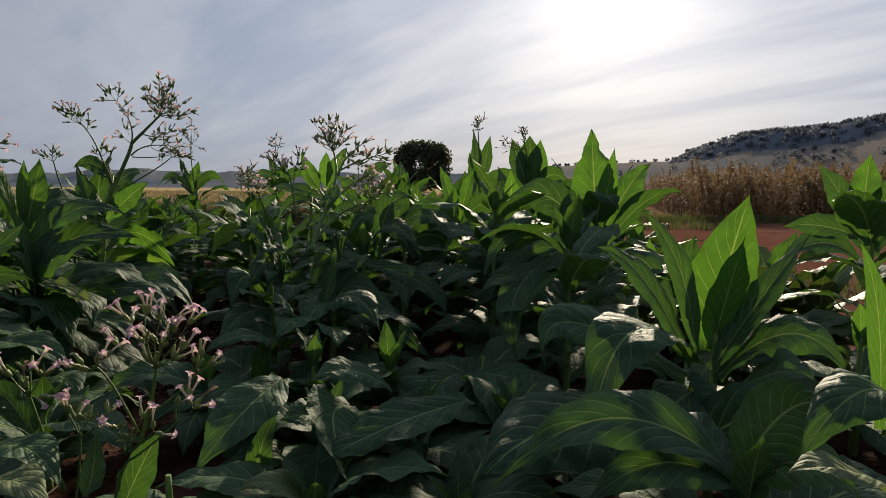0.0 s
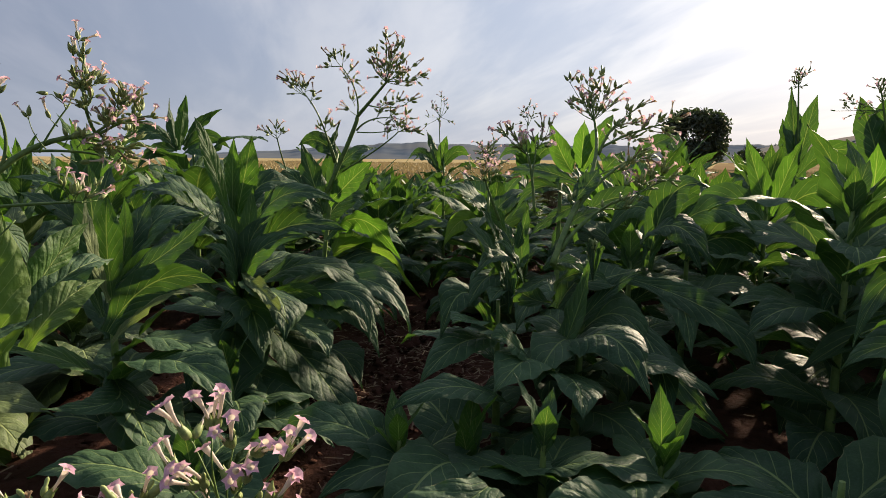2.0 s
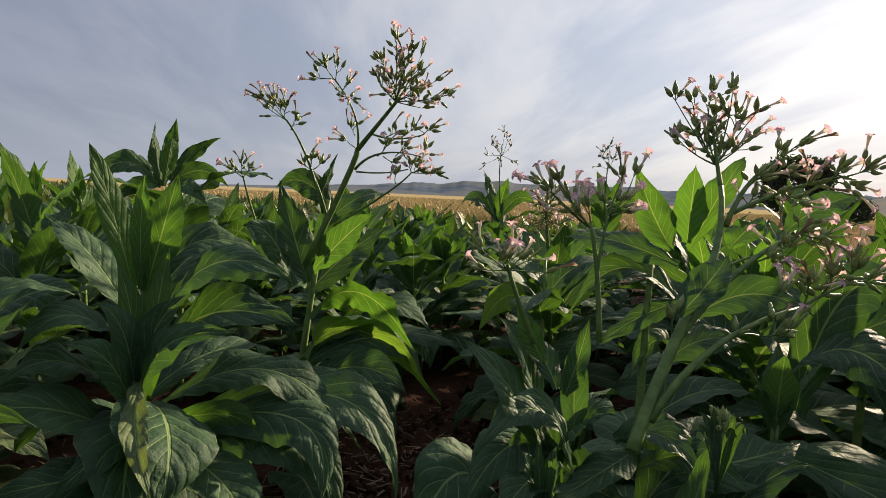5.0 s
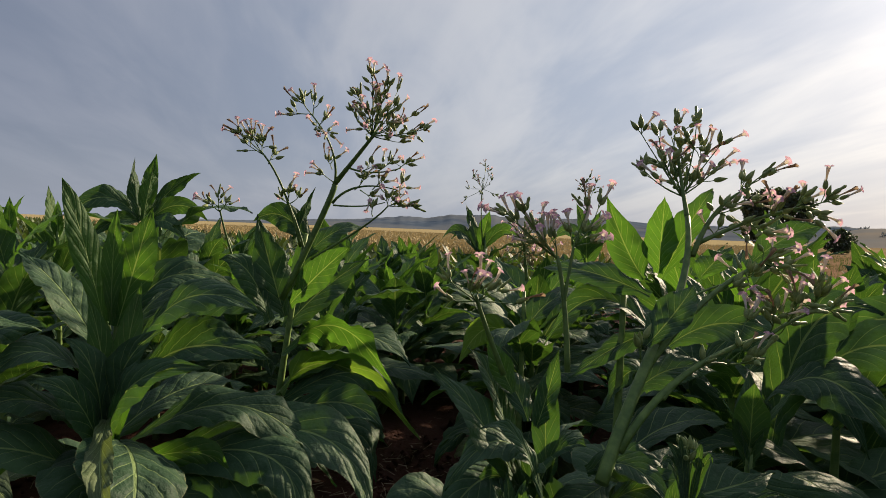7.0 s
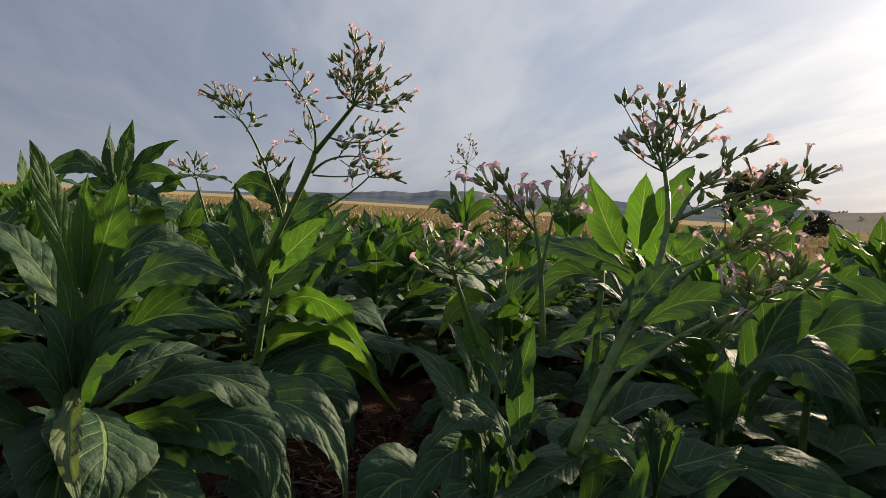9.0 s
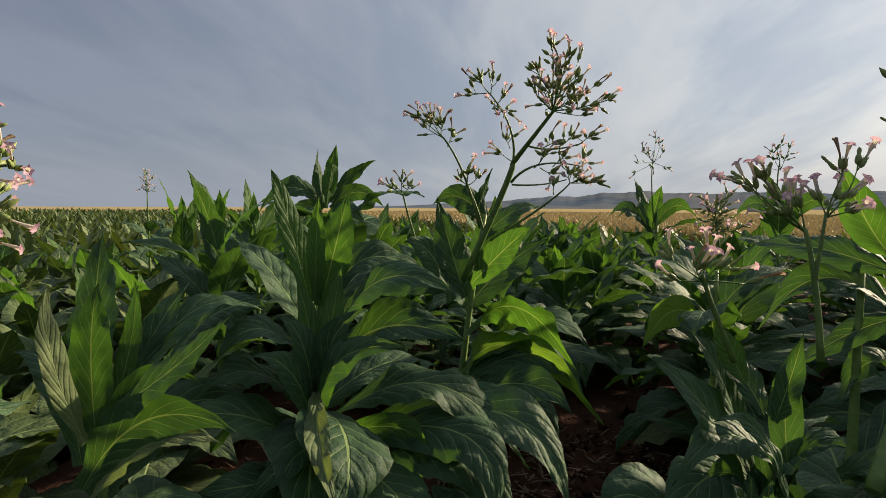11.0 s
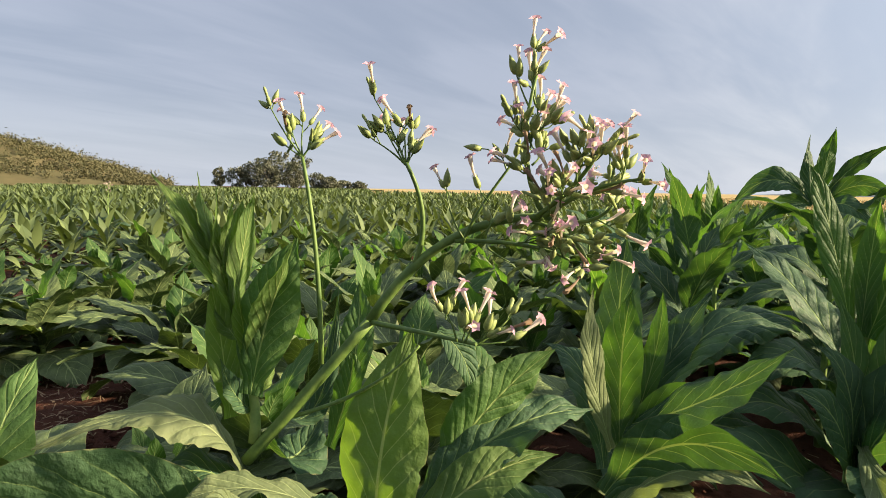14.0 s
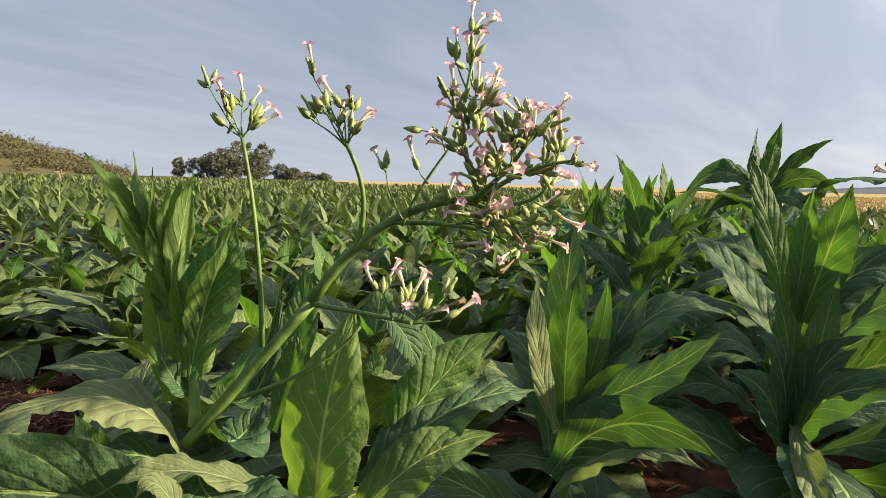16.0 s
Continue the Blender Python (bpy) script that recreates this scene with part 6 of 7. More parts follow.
blade(flowering_c, (0.158, -0.327, 0.411), (0.044, -0.529, 0.462), (-0.085, -0.698, 0.421), 0.063, (0.20, -0.11, 0.97), LEAF, 382)
blade(flowering_c, (0.085, -0.119, 0.665), (0.073, -0.145, 0.720), (0.054, -0.152, 0.760), 0.015, (0.95, -0.19, 0.24), LEAF, 397)
blade(flowering_c, (0.085, -0.119, 0.665), (0.084, -0.138, 0.720), (0.074, -0.137, 0.786), 0.015, (0.95, -0.32, 0.04), LEAF, 398)
blade(flowering_c, (0.085, -0.119, 0.665), (0.098, -0.128, 0.721), (0.105, -0.118, 0.773), 0.015, (-0.47, -0.88, 0.10), LEAF, 399)
blade(flowering_c, (0.085, -0.119, 0.665), (0.105, -0.124, 0.721), (0.122, -0.112, 0.732), 0.015, (-0.53, -0.77, 0.37), LEAF, 400)
blade(flowering_c, (0.085, -0.119, 0.665), (0.068, -0.148, 0.719), (0.050, -0.160, 0.713), 0.015, (0.83, -0.05, 0.55), LEAF, 401)
blade(flowering_c, (0.120, -0.059, 0.758), (0.076, -0.095, 0.835), (0.022, -0.149, 0.854), 0.017, (0.78, -0.22, 0.59), LEAF, 432, wave=0.30)
blade(flowering_c, (0.101, -0.007, 0.756), (0.018, -0.043, 0.803), (-0.042, -0.155, 0.725), 0.051, (0.16, -0.34, 0.93), LEAF, 433)
blade(flowering_c, (0.090, 0.027, 0.773), (0.073, 0.046, 0.847), (0.075, 0.058, 0.949), 0.025, (0.43, -0.88, 0.19), LEAF, 434)
lf(flowering_c, (0.074, 0.029, 0.606), (-0.028, -0.068, 0.708), 0.121, -0.002, 0.042, LEAF, 116, twist=0.24, turn=0.91)
lf(flowering_c, (0.016, 0.007, 0.887), (-0.037, -0.017, 1.000), 0.000, 0.001, 0.025, YOUNG, 118, twist=0.55, turn=0.98)
lf(flowering_c, (0.062, 0.025, 0.821), (0.100, 0.038, 0.989), -0.022, -0.000, 0.028, LEAF, 119, twist=0.05, turn=-0.98)
lf(flowering_c, (0.046, 0.019, 0.831), (-0.094, 0.067, 0.937), 0.028, 0.031, 0.032, LEAF, 120, twist=-0.44, turn=0.42)
spray = Spray(flowering_c, 771, 0.92, (0.62, 0.90, 0.96))
spray.limb((0.004, -0.017, 0.928), (-0.024, -0.050, 1.027), (-0.037, -0.072, 1.089), 0.0062, 0.0035)
spray.tip((-0.037, -0.066, 1.076), (-0.093, -0.105, 1.123), 3)
spray.tip((-0.037, -0.066, 1.076), (-0.042, -0.103, 1.108), 4)
spray.tip((-0.037, -0.066, 1.076), (-0.031, -0.062, 1.128), 5)
spray.tip((-0.037, -0.066, 1.076), (-0.012, -0.052, 1.109), 3)
spray.tip((-0.037, -0.066, 1.076), (0.001, -0.019, 1.104), 3)
spray.tip((-0.037, -0.066, 1.076), (-0.073, -0.120, 1.077), 2)
spray.tip((-0.037, -0.066, 1.076), (0.027, 0.010, 1.068), 2)
spray.limb((0.146, -0.041, 0.959), (0.130, -0.031, 1.086), (0.111, -0.028, 1.173), 0.0062, 0.0035)
spray.limb((0.130, -0.031, 1.086), (0.133, -0.024, 1.132), (0.134, -0.001, 1.196), 0.0040, 0.0025)
spray.tip((0.111, -0.028, 1.168), (0.035, -0.118, 1.258), 3)
spray.tip((0.111, -0.028, 1.168), (0.055, -0.090, 1.264), 4)
spray.tip((0.111, -0.028, 1.168), (0.041, -0.095, 1.242), 3)
spray.tip((0.111, -0.028, 1.168), (0.076, -0.072, 1.228), 5)
spray.tip((0.111, -0.028, 1.168), (0.100, -0.022, 1.224), 4)
spray.tip((0.111, -0.028, 1.168), (0.086, -0.067, 1.204), 4)
spray.tip((0.135, -0.001, 1.192), (0.155, 0.021, 1.280), 3)
spray.tip((0.135, -0.001, 1.192), (0.174, 0.043, 1.285), 3)
spray.tip((0.135, -0.001, 1.192), (0.145, 0.028, 1.236), 5)
spray.tip((0.135, -0.001, 1.192), (0.118, 0.008, 1.229), 4)
spray.tip((0.135, -0.001, 1.192), (0.167, 0.047, 1.204), 3)
spray.done()
leafy_k = hero(-0.88, 3.72, 1.08, (0.0, 0.02), "tobacco plant with large upright pale green top leaves", 9, 0.42, 15, 0.017)
blade(leafy_k, (0.082, 0.043, 1.004), (-0.084, 0.019, 1.030), (-0.215, -0.030, 0.881), 0.054, (-0.16, -0.63, 0.76), LEAF, 429, fold=0.30)
blade(leafy_k, (0.090, 0.003, 0.955), (-0.019, 0.000, 0.896), (-0.133, -0.054, 0.794), 0.044, (-0.35, -0.61, 0.71), LEAF, 430)
blade(leafy_k, (0.081, 0.026, 0.842), (0.023, 0.037, 0.829), (-0.030, -0.028, 0.717), 0.048, (-0.33, -0.72, 0.60), LEAF, 431)
lf(leafy_k, (0.056, 0.013, 1.099), (-0.052, -0.013, 1.327), -0.046, 0.002, 0.053, YOUNG, 126, twist=0.48, turn=1.05)
lf(leafy_k, (0.091, 0.020, 1.117), (0.099, 0.021, 1.331), 0.004, 0.003, 0.050, YOUNG, 127, twist=-0.02, turn=-0.91)
lf(leafy_k, (0.195, 0.036, 1.109), (0.260, 0.144, 1.195), 0.022, 0.008, 0.048, YOUNG, 129, twist=0.29, turn=-0.35)
lf(leafy_k, (0.322, 0.048, 1.163), (0.481, 0.250, 1.268), 0.034, -0.012, 0.046, YOUNG, 130, twist=-0.21, turn=-0.63)
lf(leafy_k, (0.099, 0.021, 1.102), (0.205, 0.138, 1.357), 0.094, 0.047, 0.045, YOUNG, 132, twist=0.1, turn=-0.42)
lf(leafy_k, (0.074, 0.016, 1.053), (-0.297, 0.116, 1.100), 0.067, -0.084, 0.052, LEAF, 133, twist=-0.4, turn=0.84)
lf(leafy_k, (0.126, 0.026, 0.917), (0.401, 0.151, 0.939), 0.120, -0.017, 0.058, LEAF, 135, twist=-0.09, turn=-0.91)
leafy_c = hero(-3.5, 4.03, 1.22, (0.0, 0.0), "tall leafy tobacco plant standing above its neighbours", 16, 0.5, 17, 0.017)
lf(leafy_c, (-0.056, -0.086, 1.199), (-0.071, -0.110, 1.541), 0.020, 0.035, 0.045, LEAF, 136, twist=-0.59, turn=0.35)
lf(leafy_c, (-0.049, -0.074, 1.200), (-0.014, -0.021, 1.575), 0.028, -0.000, 0.049, YOUNG, 137, twist=0.22, turn=1.05)
lf(leafy_c, (-0.033, -0.051, 1.232), (0.117, 0.164, 1.482), 0.085, -0.005, 0.048, LEAF, 138, twist=-0.28, turn=0.98)
lf(leafy_c, (-0.033, -0.051, 1.201), (0.145, 0.200, 1.209), 0.181, -0.006, 0.055, LEAF, 139, twist=0.52, turn=1.05)
lf(leafy_c, (-0.064, -0.098, 1.229), (-0.233, -0.399, 1.177), 0.233, 0.008, 0.068, LEAF, 140, twist=0.03, turn=1.05)
lf(leafy_c, (-0.056, -0.086, 1.199), (-0.186, -0.308, 1.068), 0.119, 0.005, 0.062, LEAF, 141, twist=-0.47, turn=1.05)
lf(leafy_c, (-0.041, -0.062, 1.169), (0.244, -0.001, 1.091), 0.150, 0.006, 0.060, LEAF, 142, twist=0.33, turn=-0.84)
leafy_r = hero(0.82, 3.5, 1.12, (0.0, 0.0), "tall tobacco plant with a broad upright top leaf", 10, 0.46, 19, 0.017)
lf(leafy_r, (0.002, -0.000, 0.926), (-0.037, 0.008, 1.443), 0.000, -0.001, 0.141, YOUNG, 143, twist=-0.16, turn=1.05)
lf(leafy_r, (0.032, -0.008, 0.927), (0.090, -0.022, 1.340), -0.025, -0.000, 0.057, YOUNG, 144, twist=0.64, turn=1.05)
lf(leafy_r, (0.064, -0.016, 0.895), (0.309, 0.018, 1.250), 0.097, -0.013, 0.095, YOUNG, 145, twist=0.14, turn=-0.70)
lf(leafy_r, (0.004, -0.001, 0.829), (0.069, -0.224, 0.993), 0.294, 0.072, 0.111, LEAF, 146, twist=-0.35, turn=0.28)
lf(leafy_r, (-0.008, 0.002, 0.730), (-0.587, 0.187, 0.862), 0.548, 0.025, 0.107, LEAF, 147, twist=0.45, turn=0.98)
lf(leafy_r, (-0.006, 0.001, 0.631), (-0.486, -0.021, 0.348), 0.477, 0.032, 0.113, LEAF, 148, twist=-0.05, turn=0.84)
lf(leafy_r, (0.052, -0.013, 0.764), (0.451, -0.137, 1.085), 0.216, -0.012, 0.074, LEAF, 149, twist=-0.54, turn=1.05)
lf(leafy_r, (0.056, -0.014, 0.633), (0.421, -0.286, 0.330), 0.463, 0.028, 0.087, LEAF, 150, twist=0.26, turn=-0.77)
lf(leafy_r, (-0.004, 0.001, 0.564), (-0.726, -0.006, 0.360), 0.329, 0.036, 0.132, LEAF, 151, twist=-0.24, turn=0.91)
lf(leafy_r, (0.029, -0.007, 0.499), (-0.237, -0.257, 0.166), -0.149, 0.081, 0.129, LEAF, 152, twist=0.57, turn=0.14)
lf(leafy_r, (0.019, -0.004, 0.862), (-0.248, 0.049, 0.823), 0.360, 0.004, 0.081, LEAF, 153, twist=0.07, turn=1.05)
leafy_s = hero(0.9, 2.05, 0.8, (0.0, 0.0), "large tobacco plant with a sunlit upright top leaf", 6, 0.46, 21, 0.017)
blade(leafy_s, (-0.089, -0.028, 0.583), (-0.359, -0.225, 0.668), (-0.520, -0.409, 0.372), 0.104, (-0.06, -0.43, 0.90), LEAF, 405, fold=0.10)
blade(leafy_s, (-0.088, -0.046, 0.412), (-0.558, -0.352, 0.439), (-0.828, -0.566, 0.364), 0.171, (0.09, -0.22, 0.97), LEAF, 406, fold=0.10)
blade(leafy_s, (-0.003, -0.032, 0.536), (0.189, -0.118, 0.646), (0.316, -0.228, 0.530), 0.076, (-0.35, -0.59, 0.73), LEAF, 407, fold=0.10)
blade(leafy_s, (-0.181, -0.170, 0.192), (-0.084, -0.344, 0.441), (0.120, -0.468, 0.476), 0.101, (-0.81, -0.46, 0.37), LEAF, 408, fold=0.10)
blade(leafy_s, (-0.022, -0.030, 0.555), (0.114, -0.059, 0.745), (0.271, -0.054, 0.967), 0.058, (-0.78, -0.30, 0.54), LEAF, 409)
blade(leafy_s, (-0.076, -0.026, 0.602), (-0.148, -0.054, 0.837), (-0.280, -0.056, 1.038), 0.044, (0.39, -0.91, 0.12), LEAF, 410)
blade(leafy_s, (-0.089, -0.029, 0.574), (-0.269, -0.059, 0.809), (-0.427, -0.071, 0.916), 0.052, (0.53, -0.73, 0.43), LEAF, 411)
blade(leafy_s, (0.007, -0.042, 0.431), (0.109, -0.181, 0.534), (0.190, -0.280, 0.531), 0.077, (-0.58, -0.11, 0.80), LEAF, 412, wave=0.20)
blade(leafy_s, (-0.127, -0.099, 0.392), (-0.032, -0.194, 0.428), (-0.265, -0.420, 0.215), 0.130, (0.35, -0.56, 0.75), LEAF, 413)
blade(leafy_s, (-0.108, -0.034, 0.526), (-0.491, 0.022, 0.647), (-0.586, -0.045, 0.505), 0.082, (-0.02, -0.60, 0.80), LEAF, 414)
lf(leafy_s, (-0.033, 0.014, 0.553), (0.074, -0.034, 1.091), 0.022, -0.002, 0.115, YOUNG, 155, twist=0.38, turn=1.05)
lf(leafy_s, (-0.008, 0.004, 0.556), (0.045, -0.076, 0.952), 0.010, 0.005, 0.070, YOUNG, 156, twist=-0.12, turn=0.56)
leafy_u = hero(2.3, 3.35, 1.0, (0.0, 0.0), "leafy tobacco plant at the field's edge row", 14, 0.46, 23, 0.017)
lf(leafy_u, (-0.055, 0.037, 0.907), (-0.229, 0.146, 1.246), 0.034, 0.003, 0.076, LEAF, 166, twist=0.11, turn=1.05)
lf(leafy_u, (-0.034, 0.023, 0.908), (-0.028, 0.019, 1.303), 0.039, -0.026, 0.083, YOUNG, 167, twist=-0.38, turn=-0.14)
lf(leafy_u, (-0.052, 0.035, 0.845), (-0.371, 0.227, 0.887), 0.073, 0.008, 0.076, LEAF, 168, twist=0.42, turn=0.98)
lf(leafy_u, (-0.011, 0.008, 0.878), (0.093, -0.066, 1.215), 0.036, -0.001, 0.083, LEAF, 169, twist=-0.08, turn=1.05)
lf(leafy_u, (-0.046, 0.031, 0.719), (-0.444, 0.152, 0.637), 0.256, 0.018, 0.097, LEAF, 170, twist=-0.57, turn=0.91)
leafy_v = hero(1.08, 1.02, 0.66, (0.0, 0.0), "tobacco plant with broad dark green leaves beside the walk", 3, 0.42, 25, 0.017)
blade(leafy_v, (-0.300, -0.015, 0.772), (-0.413, -0.056, 0.785), (-0.545, -0.108, 0.686), 0.055, (-0.17, -0.39, 0.91), LEAF, 415, fold=0.12)
blade(leafy_v, (-0.353, -0.098, 0.658), (-0.492, -0.147, 0.690), (-0.605, -0.188, 0.706), 0.040, (0.21, -0.06, 0.98), PALE, 416, fold=0.30)
blade(leafy_v, (-0.336, 0.012, 0.752), (-0.342, 0.026, 0.889), (-0.375, 0.038, 1.018), 0.018, (-0.24, -0.97, 0.06), YOUNG, 417)
flowering_q = hero(-0.8, 1.62, 0.30, (0.0, 0.0), "short cut-back tobacco plant with clusters of pink flowers", 3, 0.34, 27, 0.017)
blade(flowering_q, (-0.100, -0.092, 0.267), (-0.029, -0.101, 0.359), (0.030, -0.089, 0.468), 0.040, (-0.06, -1.00, 0.05), LEAF, 426, fold=0.10)
blade(flowering_q, (-0.405, -0.195, 0.495), (-0.208, -0.271, 0.501), (-0.089, -0.317, 0.419), 0.056, (0.21, -0.07, 0.98), LEAF, 427)
blade(flowering_q, (-0.232, -0.392, 0.504), (-0.132, -0.412, 0.490), (-0.028, -0.444, 0.447), 0.053, (0.23, -0.16, 0.96), PALE, 428)
lf(flowering_q, (-0.177, -0.100, 0.286), (-0.200, 0.003, 0.430), -0.040, 0.010, 0.031, LEAF, 175, twist=-0.45)
lf(flowering_q, (-0.262, -0.158, 0.466), (-0.346, -0.223, 0.606), 0.112, 0.001, 0.037, LEAF, 176, twist=0.35, turn=0.91)
spray = Spray(flowering_q, 791, 1.15, (0.58, 0.88, 0.98))
spray.limb((-0.106, -0.052, 0.261), (-0.025, -0.048, 0.493), (0.009, -0.049, 0.670), 0.0075, 0.0035)
spray.limb((-0.050, -0.053, 0.447), (-0.110, -0.078, 0.601), (-0.145, -0.095, 0.639), 0.0035, 0.0020)
spray.limb((-0.025, -0.048, 0.493), (0.076, -0.058, 0.568), (0.129, -0.072, 0.627), 0.0035, 0.0020)
spray.limb((-0.058, -0.058, 0.393), (0.032, -0.091, 0.453), (0.079, -0.105, 0.501), 0.0030, 0.0020)
spray.limb((-0.185, -0.133, 0.272), (-0.161, -0.141, 0.384), (-0.153, -0.142, 0.475), 0.0040, 0.0025)
spray.limb((-0.210, -0.129, 0.316), (-0.252, -0.158, 0.533), (-0.258, -0.171, 0.603), 0.0050, 0.0025)
spray.tip((0.006, -0.054, 0.625), (-0.057, -0.065, 0.765), 3)
spray.tip((0.006, -0.054, 0.625), (-0.014, -0.065, 0.784), 3)
spray.tip((0.006, -0.054, 0.625), (0.029, -0.064, 0.773), 3)
spray.tip((0.006, -0.054, 0.625), (0.085, -0.083, 0.779), 4)
spray.tip((0.006, -0.054, 0.625), (0.097, -0.035, 0.751), 3)
spray.tip((0.006, -0.054, 0.625), (-0.100, -0.065, 0.695), 3)
spray.tip((0.006, -0.054, 0.625), (0.091, -0.055, 0.683), 3)
spray.tip((0.006, -0.054, 0.625), (0.066, -0.053, 0.650), 3)
spray.tip((0.006, -0.054, 0.625), (0.004, -0.072, 0.647), 3)
spray.tip((0.006, -0.054, 0.625), (0.083, -0.097, 0.744), 2)
spray.tip((0.006, -0.054, 0.625), (-0.002, -0.101, 0.717), 4)
spray.tip((0.006, -0.054, 0.625), (0.025, -0.057, 0.706), 4)
spray.tip((-0.137, -0.096, 0.632), (-0.162, -0.124, 0.655), 3)
spray.tip((-0.137, -0.096, 0.632), (-0.155, -0.091, 0.629), 3)
spray.tip((-0.137, -0.096, 0.632), (-0.097, -0.104, 0.675), 3)
spray.tip((-0.137, -0.096, 0.632), (-0.113, -0.118, 0.661), 2)
spray.tip((0.126, -0.072, 0.619), (0.145, -0.080, 0.677), 2)
spray.tip((0.126, -0.072, 0.619), (0.170, -0.073, 0.648), 3)
spray.tip((0.126, -0.072, 0.619), (0.125, -0.083, 0.653), 3)
spray.tip((0.076, -0.106, 0.496), (0.083, -0.108, 0.558), 2)
spray.tip((0.076, -0.106, 0.496), (0.112, -0.106, 0.570), 2)
spray.tip((0.076, -0.106, 0.496), (0.138, -0.101, 0.544), 3)
spray.tip((-0.064, -0.097, 0.403), (-0.037, -0.114, 0.468), 3)
spray.tip((-0.064, -0.097, 0.403), (-0.005, -0.108, 0.516), 2)
spray.tip((-0.064, -0.097, 0.403), (0.039, -0.120, 0.488), 2)
spray.tip((-0.064, -0.097, 0.403), (-0.076, -0.111, 0.494), 3)
spray.tip((-0.153, -0.143, 0.468), (-0.190, -0.138, 0.548), 3)
spray.tip((-0.153, -0.143, 0.468), (-0.163, -0.140, 0.527), 3)
spray.tip((-0.153, -0.143, 0.468), (-0.113, -0.159, 0.535), 3)
spray.tip((-0.153, -0.143, 0.468), (-0.057, -0.162, 0.552), 2)
spray.tip((-0.153, -0.143, 0.468), (-0.085, -0.164, 0.515), 2)
spray.tip((-0.255, -0.172, 0.589), (-0.259, -0.156, 0.664), 3)
spray.tip((-0.255, -0.172, 0.589), (-0.202, -0.183, 0.654), 3)
spray.tip((-0.255, -0.172, 0.589), (-0.296, -0.186, 0.645), 3)
spray.tip((-0.255, -0.172, 0.589), (-0.221, -0.174, 0.579), 2)
spray.tip((-0.255, -0.172, 0.589), (-0.264, -0.190, 0.624), 3)
spray.done()
leafy_m = hero(-0.34, 4.18, 0.86, (0, 0), "dark leafy tobacco plant in the row ahead", 7, 0.42, 31, 0.017)
blade(leafy_m, (-0.162, -0.422, 0.667), (-0.009, -0.569, 0.625), (0.080, -0.799, 0.403), 0.099, (0.30, -0.41, 0.86), LEAF, 402)
blade(leafy_m, (-0.169, -0.329, 0.847), (-0.024, -0.343, 0.864), (0.138, -0.383, 0.686), 0.093, (0.32, -0.53, 0.79), LEAF, 403)
blade(leafy_m, (-0.162, -0.224, 0.707), (-0.076, -0.231, 0.989), (0.079, -0.232, 1.034), 0.092, (-0.53, -0.76, 0.37), LEAF, 404)
lf(leafy_m, (-0.171, -0.012, 0.838), (0.078, -0.098, 0.609), 0.165, -0.042, 0.075, LEAF, 179, twist=0.16, turn=-0.70)
lf(leafy_m, (-0.017, -0.001, 0.665), (0.344, 0.095, 0.683), 0.214, -0.031, 0.095, LEAF, 183, twist=-0.53, turn=-0.91)
lf(leafy_m, (-0.099, -0.009, 0.768), (0.331, 0.014, 0.768), 0.313, -0.010, 0.086, LEAF, 184, twist=0.28, turn=-0.98)
lf(leafy_m, (-0.099, -0.009, 0.768), (-0.406, -0.053, 0.731), 0.350, 0.005, 0.086, LEAF, 185, twist=-0.22, turn=0.98)
lf(leafy_m, (-0.060, -0.005, 0.846), (0.018, 0.001, 1.119), 0.039, -0.000, 0.070, LEAF, 186, twist=0.58, turn=1.05)
leafy_n = hero(0.02, 4.72, 1.0, (0, 0), "tobacco plant with light upright leaves in the row ahead", 7, 0.42, 33, 0.017)
lf(leafy_n, (0.013, -0.000, 0.858), (-0.129, -0.001, 1.286), 0.011, 0.001, 0.062, YOUNG, 187, twist=0.09, turn=1.05)
lf(leafy_n, (0.022, -0.000, 0.858), (0.150, -0.003, 1.287), 0.054, -0.001, 0.062, YOUNG, 188, twist=-0.41, turn=1.05)
lf(leafy_n, (0.035, -0.000, 0.814), (0.496, -0.028, 0.730), 0.438, -0.011, 0.088, LEAF, 189, twist=0.39, turn=1.05)
lf(leafy_n, (0.005, -0.000, 0.814), (-0.471, -0.022, 0.681), 0.396, 0.012, 0.088, LEAF, 190, twist=-0.1, turn=1.05)
lf(leafy_n, (0.023, -0.000, 0.726), (0.311, -0.212, 0.489), 0.428, -0.024, 0.104, LEAF, 191, twist=-0.6, turn=-0.63)
lf(leafy_n, (0.014, -0.000, 0.726), (-0.284, -0.208, 0.399), 0.342, -0.016, 0.112, LEAF, 192, twist=0.2, turn=0.56)
flowering_f = hero(0.27, 6.3, 1.3, (0.0, 0.0), "tall tobacco plant topped by a small flower spray", 9, 0.45, 35, 0.017)
lf(flowering_f, (0.006, -0.000, 1.127), (-0.069, 0.003, 1.714), -0.009, 0.000, 0.082, LEAF, 193, twist=-0.29, turn=1.05)
lf(flowering_f, (0.018, -0.001, 1.127), (0.105, -0.005, 1.645), 0.060, -0.000, 0.071, LEAF, 194, twist=0.51, turn=1.05)
lf(flowering_f, (0.006, -0.000, 1.069), (-0.114, 0.004, 1.474), 0.058, -0.003, 0.082, LEAF, 195, twist=0.01, turn=1.05)
lf(flowering_f, (0.018, -0.001, 1.040), (0.468, -0.038, 1.128), 0.319, -0.008, 0.094, LEAF, 196, twist=-0.48, turn=1.05)
